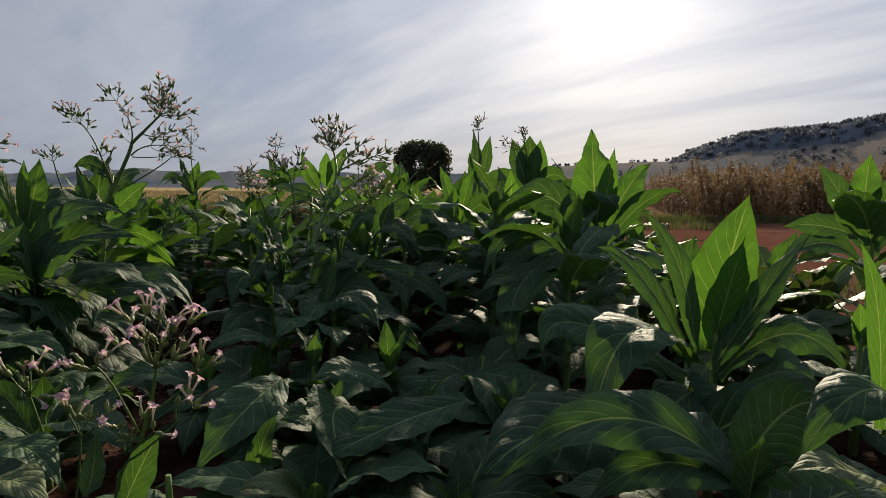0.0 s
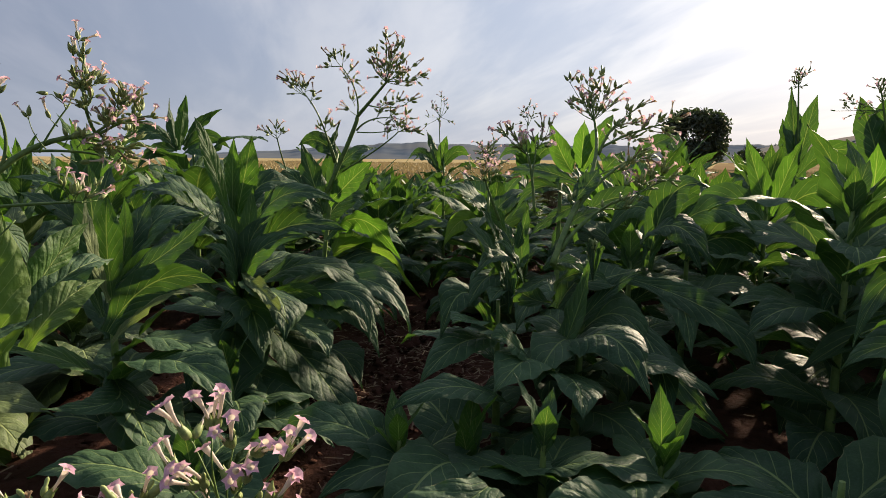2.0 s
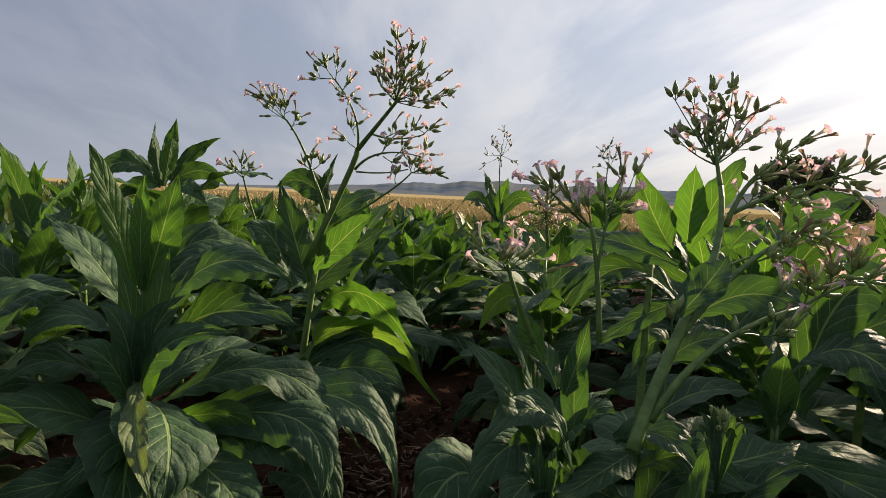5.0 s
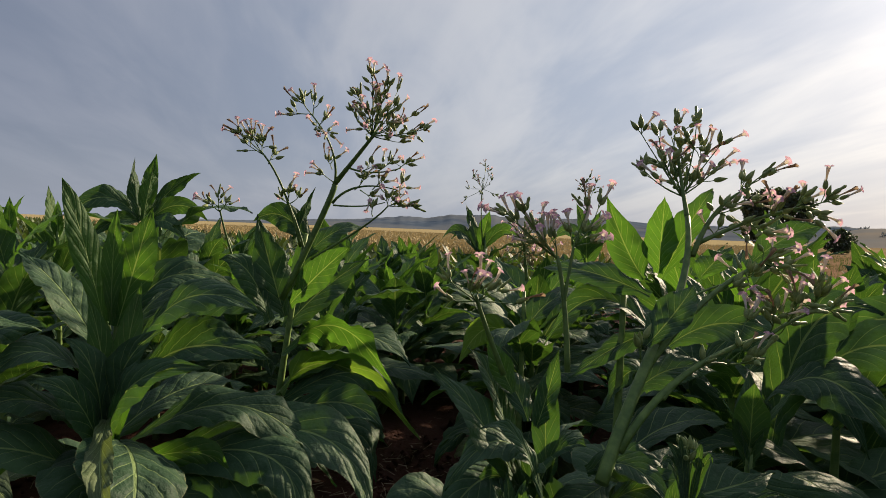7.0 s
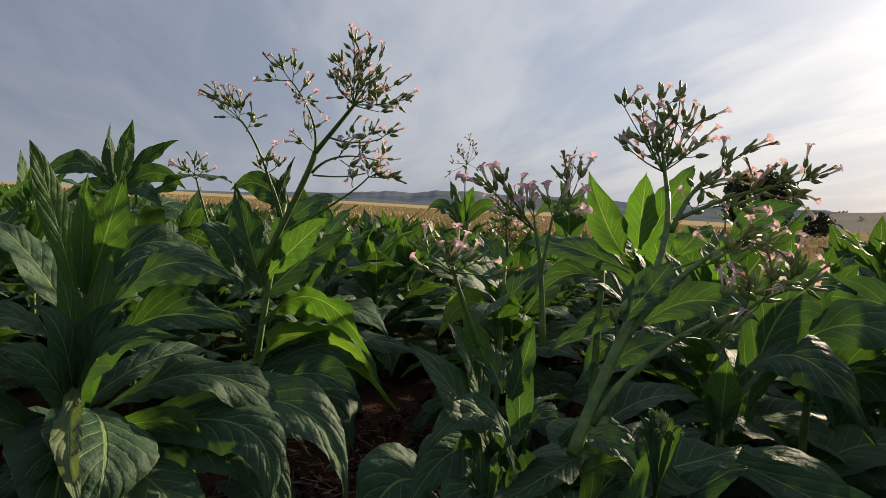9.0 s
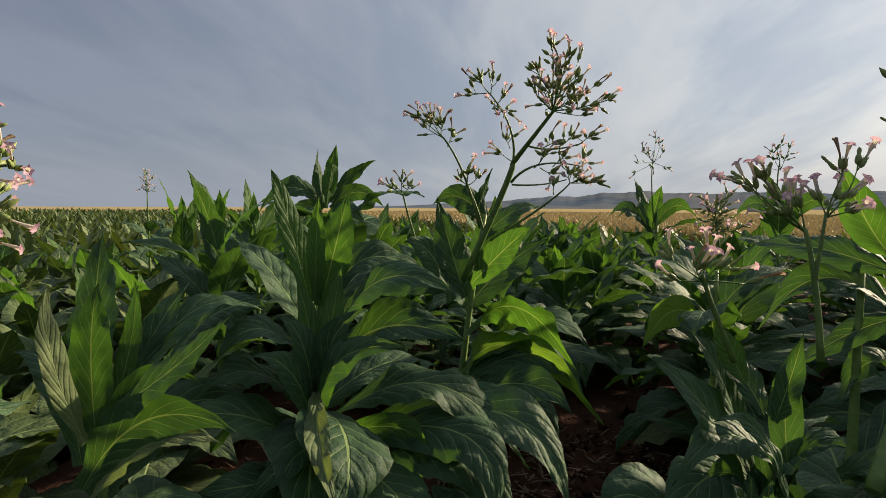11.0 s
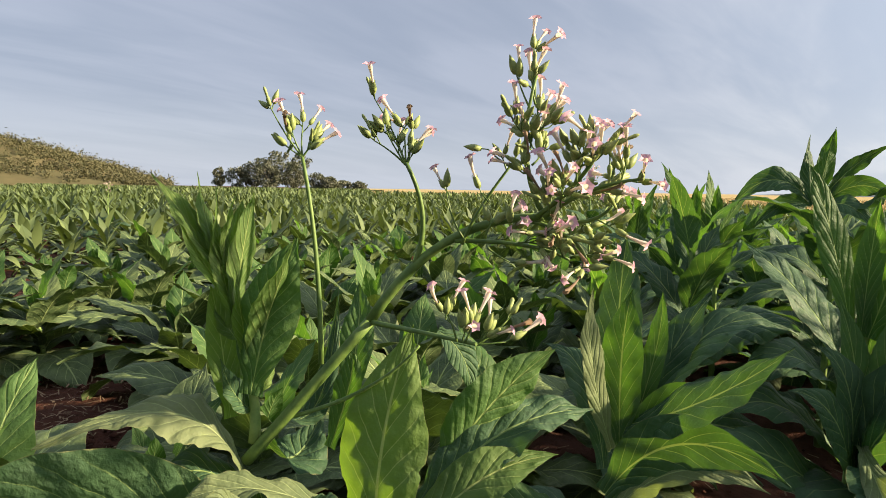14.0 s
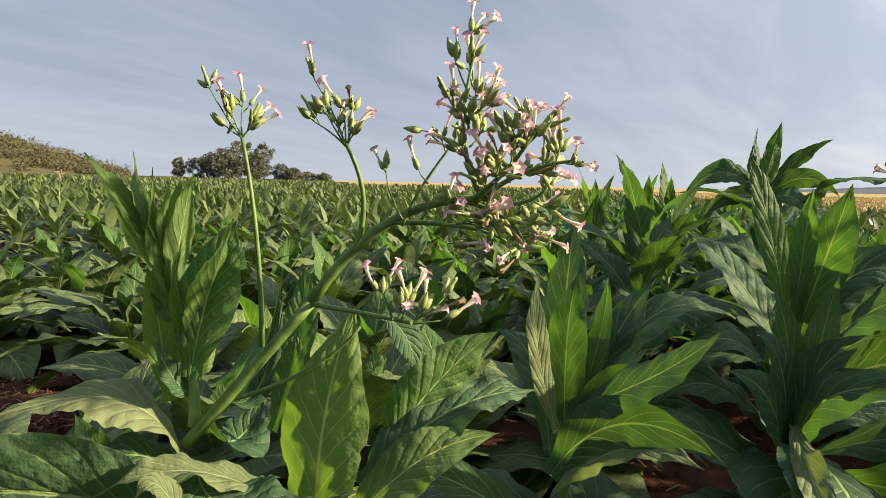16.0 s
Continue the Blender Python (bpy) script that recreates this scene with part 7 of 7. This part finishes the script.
flower_head(flowering_f, (0.004, -0.006, 1.301), (-0.030, -0.005, 1.805), [
    (0.9, -0.048, -0.004, 1.785, 7, 0),
    (0.9, -0.005, -0.006, 1.771, 7, 0),
    (0.8, 0.012, -0.006, 1.709, 5, 0),
    (0.8, -0.055, -0.004, 1.709, 5, 0),
], 81, 0.009, 1.0, (0.000, 0.000, 0.000), 0.4)
flowering_g = hero(0.62, 5.5, 1.2, (0.0, 0.0), "tobacco plant with tall upright leaves and a flower spray", 9, 0.45, 37, 0.017)
lf(flowering_g, (0.054, -0.006, 1.075), (-0.104, 0.011, 1.554), 0.026, 0.001, 0.103, LEAF, 197, twist=0.32, turn=1.05)
lf(flowering_g, (0.079, -0.009, 1.075), (0.060, -0.007, 1.578), 0.103, -0.018, 0.124, LEAF, 198, twist=-0.18, turn=-0.63)
lf(flowering_g, (0.104, -0.013, 1.075), (0.154, -0.020, 1.542), 0.037, 0.000, 0.103, YOUNG, 199, twist=0.63, turn=1.05)
lf(flowering_g, (0.079, -0.010, 1.050), (0.422, -0.064, 1.127), 0.277, -0.005, 0.083, LEAF, 200, twist=0.13, turn=1.05)
flower_head(flowering_g, (0.045, -0.040, 1.326), (-0.009, -0.034, 1.600), [
    (0.9, -0.024, -0.032, 1.594, 6, 0),
    (0.9, 0.011, -0.036, 1.599, 6, 0),
    (0.5, -0.171, -0.019, 1.525, 8, 0),
    (0.5, -0.219, -0.015, 1.466, 5, 0),
    (0.5, -0.128, -0.023, 1.442, 5, 0),
], 83, 0.008, 1.0, (0.000, 0.000, 0.000), 0.4)
flowering_h = hero(-2.73, 6.42, 1.2, (0, 0), "tobacco plant with a slender flower spray in a farther row", 11, 0.42, 41, 0.017)
lf(flowering_h, (-0.037, -0.019, 1.033), (-0.152, -0.081, 1.433), 0.055, 0.001, 0.056, LEAF, 201, twist=-0.37, turn=1.05)
lf(flowering_h, (-0.037, -0.019, 1.033), (0.028, 0.014, 1.382), 0.072, -0.000, 0.056, YOUNG, 202, twist=0.44, turn=1.05)
lf(flowering_h, (-0.036, -0.019, 1.010), (0.268, 0.127, 1.119), 0.323, -0.006, 0.065, LEAF, 203, twist=-0.06, turn=1.05)
lf(flowering_h, (-0.036, -0.019, 1.010), (-0.342, -0.192, 1.087), 0.322, 0.006, 0.065, LEAF, 204, twist=-0.56, turn=1.05)
spray = Spray(flowering_h, 733, 1.05, (0.30, 0.55, 0.90))
spray.limb((-0.010, -0.020, 1.099), (-0.043, -0.009, 1.402), (-0.046, 0.012, 1.623), 0.0060, 0.0035)
spray.tip((-0.041, 0.009, 1.559), (-0.061, 0.075, 1.767), 6)
spray.tip((-0.041, 0.009, 1.559), (-0.099, -0.070, 1.661), 5)
spray.tip((-0.041, 0.009, 1.559), (-0.145, -0.069, 1.557), 4)
spray.tip((-0.041, 0.009, 1.559), (0.019, 0.062, 1.645), 5)
spray.tip((-0.041, 0.009, 1.559), (0.063, 0.073, 1.509), 5)
spray.tip((-0.041, 0.009, 1.559), (-0.060, -0.043, 1.636), 5)
spray.tip((-0.041, 0.009, 1.559), (-0.178, -0.040, 1.481), 3)
spray.tip((-0.041, 0.009, 1.559), (-0.029, 0.087, 1.731), 5)
spray.tip((-0.041, 0.009, 1.559), (-0.042, -0.026, 1.529), 4)
spray.done()
flowering_i = hero(-1.83, 6.3, 1.15, (0, 0), "tobacco plant with a slender flower spray in a farther row", 11, 0.42, 43, 0.017)
lf(flowering_i, (0.026, 0.008, 1.091), (-0.086, -0.028, 1.443), 0.048, 0.001, 0.051, LEAF, 205, twist=0.25, turn=1.05)
lf(flowering_i, (0.026, 0.008, 1.091), (0.081, 0.025, 1.397), 0.063, -0.000, 0.051, YOUNG, 206, twist=-0.25, turn=1.05)
lf(flowering_i, (0.027, 0.008, 1.071), (0.299, 0.084, 1.166), 0.282, -0.004, 0.059, LEAF, 207, twist=0.55, turn=1.05)
lf(flowering_i, (0.027, 0.008, 1.071), (-0.260, -0.092, 1.137), 0.284, 0.005, 0.059, LEAF, 208, twist=0.06, turn=1.05)
spray = Spray(flowering_i, 735, 1.05, (0.30, 0.55, 0.90))
spray.limb((-0.008, -0.007, 1.163), (-0.022, 0.006, 1.373), (-0.017, 0.024, 1.516), 0.0060, 0.0035)
spray.tip((-0.012, 0.021, 1.459), (-0.018, 0.026, 1.645), 6)
spray.tip((-0.012, 0.021, 1.459), (-0.049, -0.043, 1.579), 5)
spray.tip((-0.012, 0.021, 1.459), (0.012, 0.109, 1.616), 5)
spray.tip((-0.012, 0.021, 1.459), (0.012, 0.046, 1.538), 4)
spray.tip((-0.012, 0.021, 1.459), (-0.077, -0.014, 1.476), 3)
spray.tip((-0.012, 0.021, 1.459), (-0.033, 0.002, 1.607), 5)
spray.done()
flowering_j = hero(-1.53, 4.52, 0.95, (0, 0), "tobacco plant crowned by a dense pale flower cluster", 11, 0.42, 47, 0.017)
blade(flowering_j, (-0.063, -0.027, 0.810), (-0.157, -0.091, 0.764), (-0.238, -0.160, 0.606), 0.060, (0.66, -0.75, -0.08), TENDER, 391)
flower_head(flowering_j, (0.009, 0.002, 1.000), (-0.013, -0.008, 1.202), [
    (0.9, -0.042, -0.021, 1.204, 8, 0),
    (0.9, -0.019, -0.010, 1.214, 8, 0),
    (0.9, 0.018, 0.005, 1.215, 8, 0),
    (0.8, -0.045, -0.022, 1.148, 7, 0),
    (0.8, 0.025, 0.008, 1.158, 8, 0),
    (0.7, -0.047, -0.061, 1.095, 6, 0),
    (0.7, 0.032, -0.021, 1.106, 7, 0),
    (0.8, 0.000, -0.029, 1.157, 7, 0),
    (0.6, 0.065, -0.011, 1.113, 5, 0),
], 85, 0.009, 1.0, (0.000, 0.000, 0.000), 0.45)
flowering_l = hero(-7.18, 4.19, 1.1, (0, 0), "tobacco plant with a small flower spray in the field", 11, 0.42, 49, 0.017)
flower_head(flowering_l, (-0.003, -0.007, 1.006), (-0.003, -0.006, 1.445), [
    (0.95, -0.013, -0.037, 1.485, 6, 0),
    (0.95, 0.006, 0.021, 1.487, 6, 0),
    (0.9, -0.002, -0.004, 1.517, 6, 0),
    (0.8, 0.016, 0.049, 1.376, 4, 0),
    (0.8, -0.018, -0.052, 1.392, 4, 0),
], 87, 0.009, 1.0, (0.000, 0.000, 0.000), 0.5)
flowering_m = hero(-11.96, -2.68, 1.0, (0, 0), "tobacco plant with a pale flower spray far out in the field", 10, 0.42, 51, 0.017)
flower_head(flowering_m, (-0.004, 0.002, 0.915), (-0.010, 0.017, 1.177), [
    (0.95, -0.004, 0.002, 1.190, 5, 0),
    (0.95, -0.017, 0.034, 1.190, 5, 0),
    (0.9, -0.011, 0.019, 1.216, 5, 0),
], 89, 0.009, 1.0, (0.000, 0.000, 0.000), 0.5)
leafy_w = hero(0.14, 2.72, 0.34, (0, 0), "dark spreading tobacco plant under its taller neighbours", 6, 0.46, 61, 0.017)
lf(leafy_w, (-0.065, 0.003, 0.260), (-0.054, -0.498, 0.062), 0.063, -0.073, 0.127, LEAF, 213, twist=0.17)
lf(leafy_w, (-0.091, 0.003, 0.260), (-0.388, -0.410, 0.063), 0.121, 0.044, 0.123, LEAF, 214, twist=-0.32, turn=0.28)
lf(leafy_w, (-0.039, 0.002, 0.261), (0.363, -0.451, 0.136), 0.121, -0.086, 0.123, LEAF, 215, twist=0.48, turn=-0.49)
leafy_x = hero(0.66, 1.3, 0.4, (0, 0), "low broad-leaved tobacco plant beside the walk", 6, 0.46, 63, 0.017)
lf(leafy_x, (-0.015, 0.008, 0.459), (-0.561, 0.104, 0.387), 0.298, 0.053, 0.082, LEAF, 216, twist=-0.02, turn=0.63)
lf(leafy_x, (-0.016, 0.008, 0.472), (0.147, -0.026, 0.648), 0.104, -0.035, 0.083, YOUNG, 217, twist=-0.51, turn=-0.63)
lf(leafy_x, (-0.014, 0.007, 0.433), (-0.362, 0.025, 0.379), 0.169, 0.013, 0.066, LEAF, 218, twist=0.29, turn=0.56)
lf(leafy_x, (-0.026, 0.013, 0.470), (-0.176, 0.286, 0.556), 0.007, 0.003, 0.081, LEAF, 219, twist=-0.21, turn=0.42)
lf(leafy_x, (-0.005, 0.003, 0.462), (0.189, -0.115, 0.463), 0.132, -0.009, 0.082, YOUNG, 220, twist=0.6, turn=-0.70)
leafy_p = hero(-0.12, 2.15, 0.26, (0, 0), "low tobacco plant with dark spreading leaves", 6, 0.44, 71, 0.017)
blade(leafy_p, (0.177, -0.112, 0.377), (-0.081, -0.270, 0.343), (-0.309, -0.383, 0.261), 0.091, (-0.07, -0.29, 0.96), LEAF, 418)
blade(leafy_p, (-0.252, -0.019, 0.377), (-0.273, -0.224, 0.332), (-0.149, -0.441, 0.159), 0.102, (0.67, -0.20, 0.71), LEAF, 419)
blade(leafy_p, (-0.118, 0.087, 0.408), (-0.252, -0.011, 0.449), (-0.362, -0.114, 0.449), 0.070, (0.35, -0.25, 0.90), LEAF, 420)
blade(leafy_p, (-0.038, -0.130, 0.235), (-0.075, -0.334, 0.212), (-0.059, -0.492, 0.137), 0.107, (-0.47, -0.21, 0.86), LEAF, 421)
leafy_o = hero(0.55, 2.85, 0.86, (0, 0), "shaded leafy tobacco plant between the rows", 12, 0.46, 72, 0.017)
blade(leafy_o, (-0.085, 0.029, 0.899), (-0.287, 0.007, 0.893), (-0.411, -0.072, 0.680), 0.054, (-0.31, -0.60, 0.74), LEAF, 439, fold=0.15)
blade(leafy_o, (-0.086, -0.010, 0.786), (-0.271, -0.138, 0.615), (-0.267, -0.230, 0.355), 0.076, (-0.42, -0.72, 0.55), LEAF, 440, fold=0.10)
blade(leafy_o, (-0.047, -0.038, 0.719), (-0.195, -0.158, 0.649), (-0.265, -0.247, 0.519), 0.040, (-0.29, -0.48, 0.82), YOUNG, 441, fold=0.30)
blade(leafy_o, (-0.076, 0.005, 0.716), (-0.286, -0.023, 0.696), (-0.421, -0.033, 0.606), 0.064, (-0.23, -0.42, 0.88), LEAF, 442)
leafy_t = hero(0.24, 3.6, 1.0, (0, 0), "dark leafy tobacco plant between the rows ahead", 16, 0.44, 171, 0.017)
leafy_nn = hero(-0.53, 3.57, 0.74, (0, 0), "shaded leafy tobacco plant between the rows", 5, 0.42, 173, 0.017)
blade(leafy_nn, (0.004, -0.040, 0.669), (0.354, -0.021, 0.542), (0.489, -0.168, 0.385), 0.064, (0.25, -0.66, 0.71), LEAF, 435, fold=0.10)
blade(leafy_nn, (-0.018, -0.081, 0.513), (0.190, -0.183, 0.351), (0.416, -0.178, 0.120), 0.072, (0.46, -0.60, 0.65), LEAF, 436, fold=0.10)
blade(leafy_nn, (-0.005, -0.066, 0.551), (0.173, -0.339, 0.407), (0.207, -0.524, 0.258), 0.051, (0.15, -0.48, 0.86), LEAF, 437, fold=0.10)
blade(leafy_nn, (-0.034, -0.098, 0.474), (-0.127, -0.114, 0.384), (-0.264, -0.216, 0.293), 0.080, (-0.27, -0.62, 0.74), LEAF, 438)
leafy_y = hero(-0.62, 2.62, 0.34, (0, 0), "low tobacco plant with spreading lower leaves", 6, 0.42, 65, 0.017)
lf(leafy_y, (0.008, 0.002, 0.024), (0.329, 0.107, 0.175), 0.128, -0.014, 0.101, LEAF, 221, twist=0.1, turn=-0.70)
lf(leafy_y, (-0.005, -0.001, -0.001), (-0.261, -0.182, 0.023), 0.196, -0.002, 0.123, LEAF, 222, twist=-0.4, turn=0.70)
lf(leafy_y, (0.006, 0.002, -0.055), (0.527, -0.229, -0.166), 0.009, 0.021, 0.104, LEAF, 223, twist=0.41, turn=-0.42)
lf(leafy_y, (-0.006, -0.001, -0.054), (-0.029, -0.422, -0.117), -0.013, -0.133, 0.116, LEAF, 224, twist=-0.09)
lf(leafy_y, (0.008, 0.002, 0.024), (-0.019, 0.201, 0.279), 0.052, -0.114, 0.104, LEAF, 225, twist=-0.58)
leafy_z = hero(-1.04, 2.5, 0.3, (0, 0), "low young tobacco plant at the row's foot", 6, 0.36, 67, 0.017)
leafy_low1 = hero(-0.86, 2.62, 0.26, (0, 0), "low young tobacco plant with leaves lying near the soil", 9, 0.4, 91, 0.017)
leafy_low2 = hero(-1.84, 2.62, 0.34, (0, 0), "low young tobacco plant with leaves lying near the soil", 9, 0.4, 92, 0.017)
leafy_low3 = hero(-1.5, 2.12, 0.3, (0, 0), "low young tobacco plant with leaves lying near the soil", 9, 0.4, 93, 0.017)
leafy_low4 = hero(-0.3, 2.75, 0.3, (0, 0), "low young tobacco plant with leaves lying near the soil", 9, 0.4, 94, 0.017)
leafy_low5 = hero(-0.48, 2.22, 0.2, (0, 0), "low young tobacco plant with leaves lying near the soil", 7, 0.4, 95, 0.017)
blade(leafy_low5, (-0.166, 0.008, 0.386), (-0.247, -0.200, 0.331), (-0.348, -0.366, 0.196), 0.101, (0.04, -0.47, 0.88), LEAF, 422)
blade(leafy_low5, (-0.183, -0.322, 0.108), (-0.139, -0.356, 0.260), (-0.082, -0.342, 0.383), 0.038, (-0.28, -0.96, 0.03), LEAF, 423)
blade(leafy_low5, (0.059, -0.050, 0.266), (-0.023, -0.148, 0.303), (-0.119, -0.200, 0.302), 0.079, (0.39, -0.25, 0.89), LEAF, 424)
blade(leafy_low5, (0.100, -0.465, 0.132), (-0.024, -0.508, 0.225), (-0.133, -0.559, 0.236), 0.052, (0.47, -0.22, 0.86), PALE, 425)
leafy_low6 = hero(0.22, 2.32, 0.24, (0, 0), "low young tobacco plant with leaves lying near the soil", 9, 0.4, 96, 0.017)
leafy_low8 = hero(0.02, 1.72, 0.16, (0, 0), "low young tobacco plant with leaves lying near the soil", 9, 0.4, 98, 0.017)
leafy_low9 = hero(-0.42, 1.75, 0.16, (0, 0), "low young tobacco plant with leaves lying near the soil", 9, 0.4, 99, 0.017)
leafy_low10 = hero(1.7, 2.5, 0.5, (0, 0), "low young tobacco plant with leaves lying near the soil", 9, 0.4, 100, 0.017)
leafy_low11 = hero(1.55, 1.75, 0.4, (0, 0), "low young tobacco plant with leaves lying near the soil", 9, 0.4, 101, 0.017)
for px, py, ph, ps in ((-3.48, 3.27, 1.36, 501), (-4.20, 3.87, 1.34, 502), (-4.65, 3.55, 1.30, 504), (-2.95, 5.0, 1.1, 503)):
    HEROES.append((px, py))
    grown_plant(px, py, ph, 21, 0.44, ps, "tall leafy green tobacco plant with a narrow upright top", "tobacco plants in rows", rise=(1.45, 0.3), droop=(0.25, 1.6), young=4)
leafy_q = hero(-1.3, 1.1, 0.38, (0, 0), "low leafy tobacco plant near the walk", 8, 0.42, 69, 0.017)
# ---- planted rows round the walk ----
def template(height, leaves, length, seed, tall):
    label = "tall leafy green tobacco plant in its row" if tall else "low leafy green tobacco plant in its row"
    return grown_plant(0, 0, height, leaves, length, seed, label, "tobacco plants in rows", blade=None if tall else FARLEAF, wide=0.205 if tall else 0.235, rise=(1.35, 0.3) if tall else (1.38, 0.30), droop=(0.45, 1.7) if tall else (0.35, 1.75), stand=1.2 if tall else 1.7)


LOWS = [template(0.58, 18, 0.50, 201, False), template(0.50, 17, 0.47, 202, False), template(0.62, 19, 0.50, 203, False), template(0.46, 16, 0.46, 204, False), template(0.54, 17, 0.50, 205, False)]
TALLS = [template(1.08, 21, 0.56, 211, True), template(1.0, 20, 0.54, 212, True), template(1.15, 22, 0.54, 213, True)]


SIDE = (-126, -54)                    # bearings between which single plants reach out to 9.2 m


def fill_near():
    spots = [(x, y, q) for x, y, q in row_spots(0.0, 7.2, 0.44, 0.92, 77) + row_spots(7.2, 9.2, 0.47, 0.98, 79, *SIDE) if free_of(x, y, 0.40) and y > 0.9 - 1.0 * (x > -3.4) * (x < 3.0) - 2.2 * (abs(x) > 1.2) and not (x > -1 and x + 1 > 3.73 * (y - 2) and y > 0.0)]
    used = set()
    rs = random.Random(78)
    for x, y, q in spots:
        tall = x > -1.7 or (y > 4.2 and x > -4 and q < 0.3)
        if y > 2.4 and 0.30 < x / y < 0.95:
            tall = False
        side = x < -1.7 and y - 1.75 > 0.5 * (-0.8 - x)
        tall = tall or side
        pool = TALLS if tall else LOWS
        src = pool[int(q * 997) % len(pool)]
        s = rs.uniform(0.74, 0.96) if side else rs.uniform(0.85, 1.1)
        m = pose(x, y, 0.0, rs.uniform(-4, 4), rs.uniform(-4, 4), rs.uniform(0, 360)) @ Matrix.Diagonal((s, s, s * rs.uniform(0.9, 1.08), 1))
        if src.name not in used:
            used.add(src.name)
            src.matrix_basis = m
        else:
            copy_thing(src, m) if src.scale[0] == 1 else copy_scaled(src, m)


def copy_scaled(src, m):
    keep = src.matrix_basis.copy()
    src.matrix_basis = Matrix.Identity(4)
    copy_thing(src, m)
    src.matrix_basis = keep


fill_near()


def fill_far():
    rs = random.Random(91)
    pieces = []
    mid = [blade_template(rs, 16, 0.46, (0.25, 1.3), (1.8, 0.5), 0.082, 0.05, 0.34, 6) for _ in range(6)]
    far = [blade_template(rs, 13, 0.46, (0.25, 1.3), (1.7, 0.5), 0.082, 0.05, 0.34, 4) for _ in range(5)]
    dot = [blade_template(rs, 6, 0.55, (0.5, 1.2), (1.3, 0.5), 0.15, 0.06, 0.30, 2) for _ in range(4)]
    for tpls, r0, r1, step, across, b0, b1, big in ((mid, 7.2, 20, 0.50, 1.04, -150, 60, 1.0), (far, 20, 55, 0.52, 1.12, -130, 30, 1.0), (dot, 55, 130, 0.85, 1.5, -122, -20, 1.1), (dot, 130, 245, 2.0, 2.2, -118, -70, 1.3)):
        lists = [[] for _ in tpls]
        for x, y, q in row_spots(r0, r1, step, across, int(r1), b0, b1):
            if math.hypot(x - CX, y - CY) < 9.2 and SIDE[0] <= math.degrees(math.atan2(x - CX, y - CY)) <= SIDE[1]:
                continue
            s = big * (0.88 + 0.3 * q)
            tall = 1.15 if x > -2 else 1.0
            lists[int(q * 9973) % len(tpls)].append((x, y, 0.0, q * 40, s, tall * (0.9 + 0.2 * ((q * 77) % 1))))
        for t, sp in zip(tpls, lists):
            if sp:
                pieces.append(strewn(t, np.array(sp)))
    v, f = gather(pieces)
    joined("tobacco_field", v, f, [FIELD], label="field of low green tobacco plants running into the distance", category="tobacco crop")


fill_far()
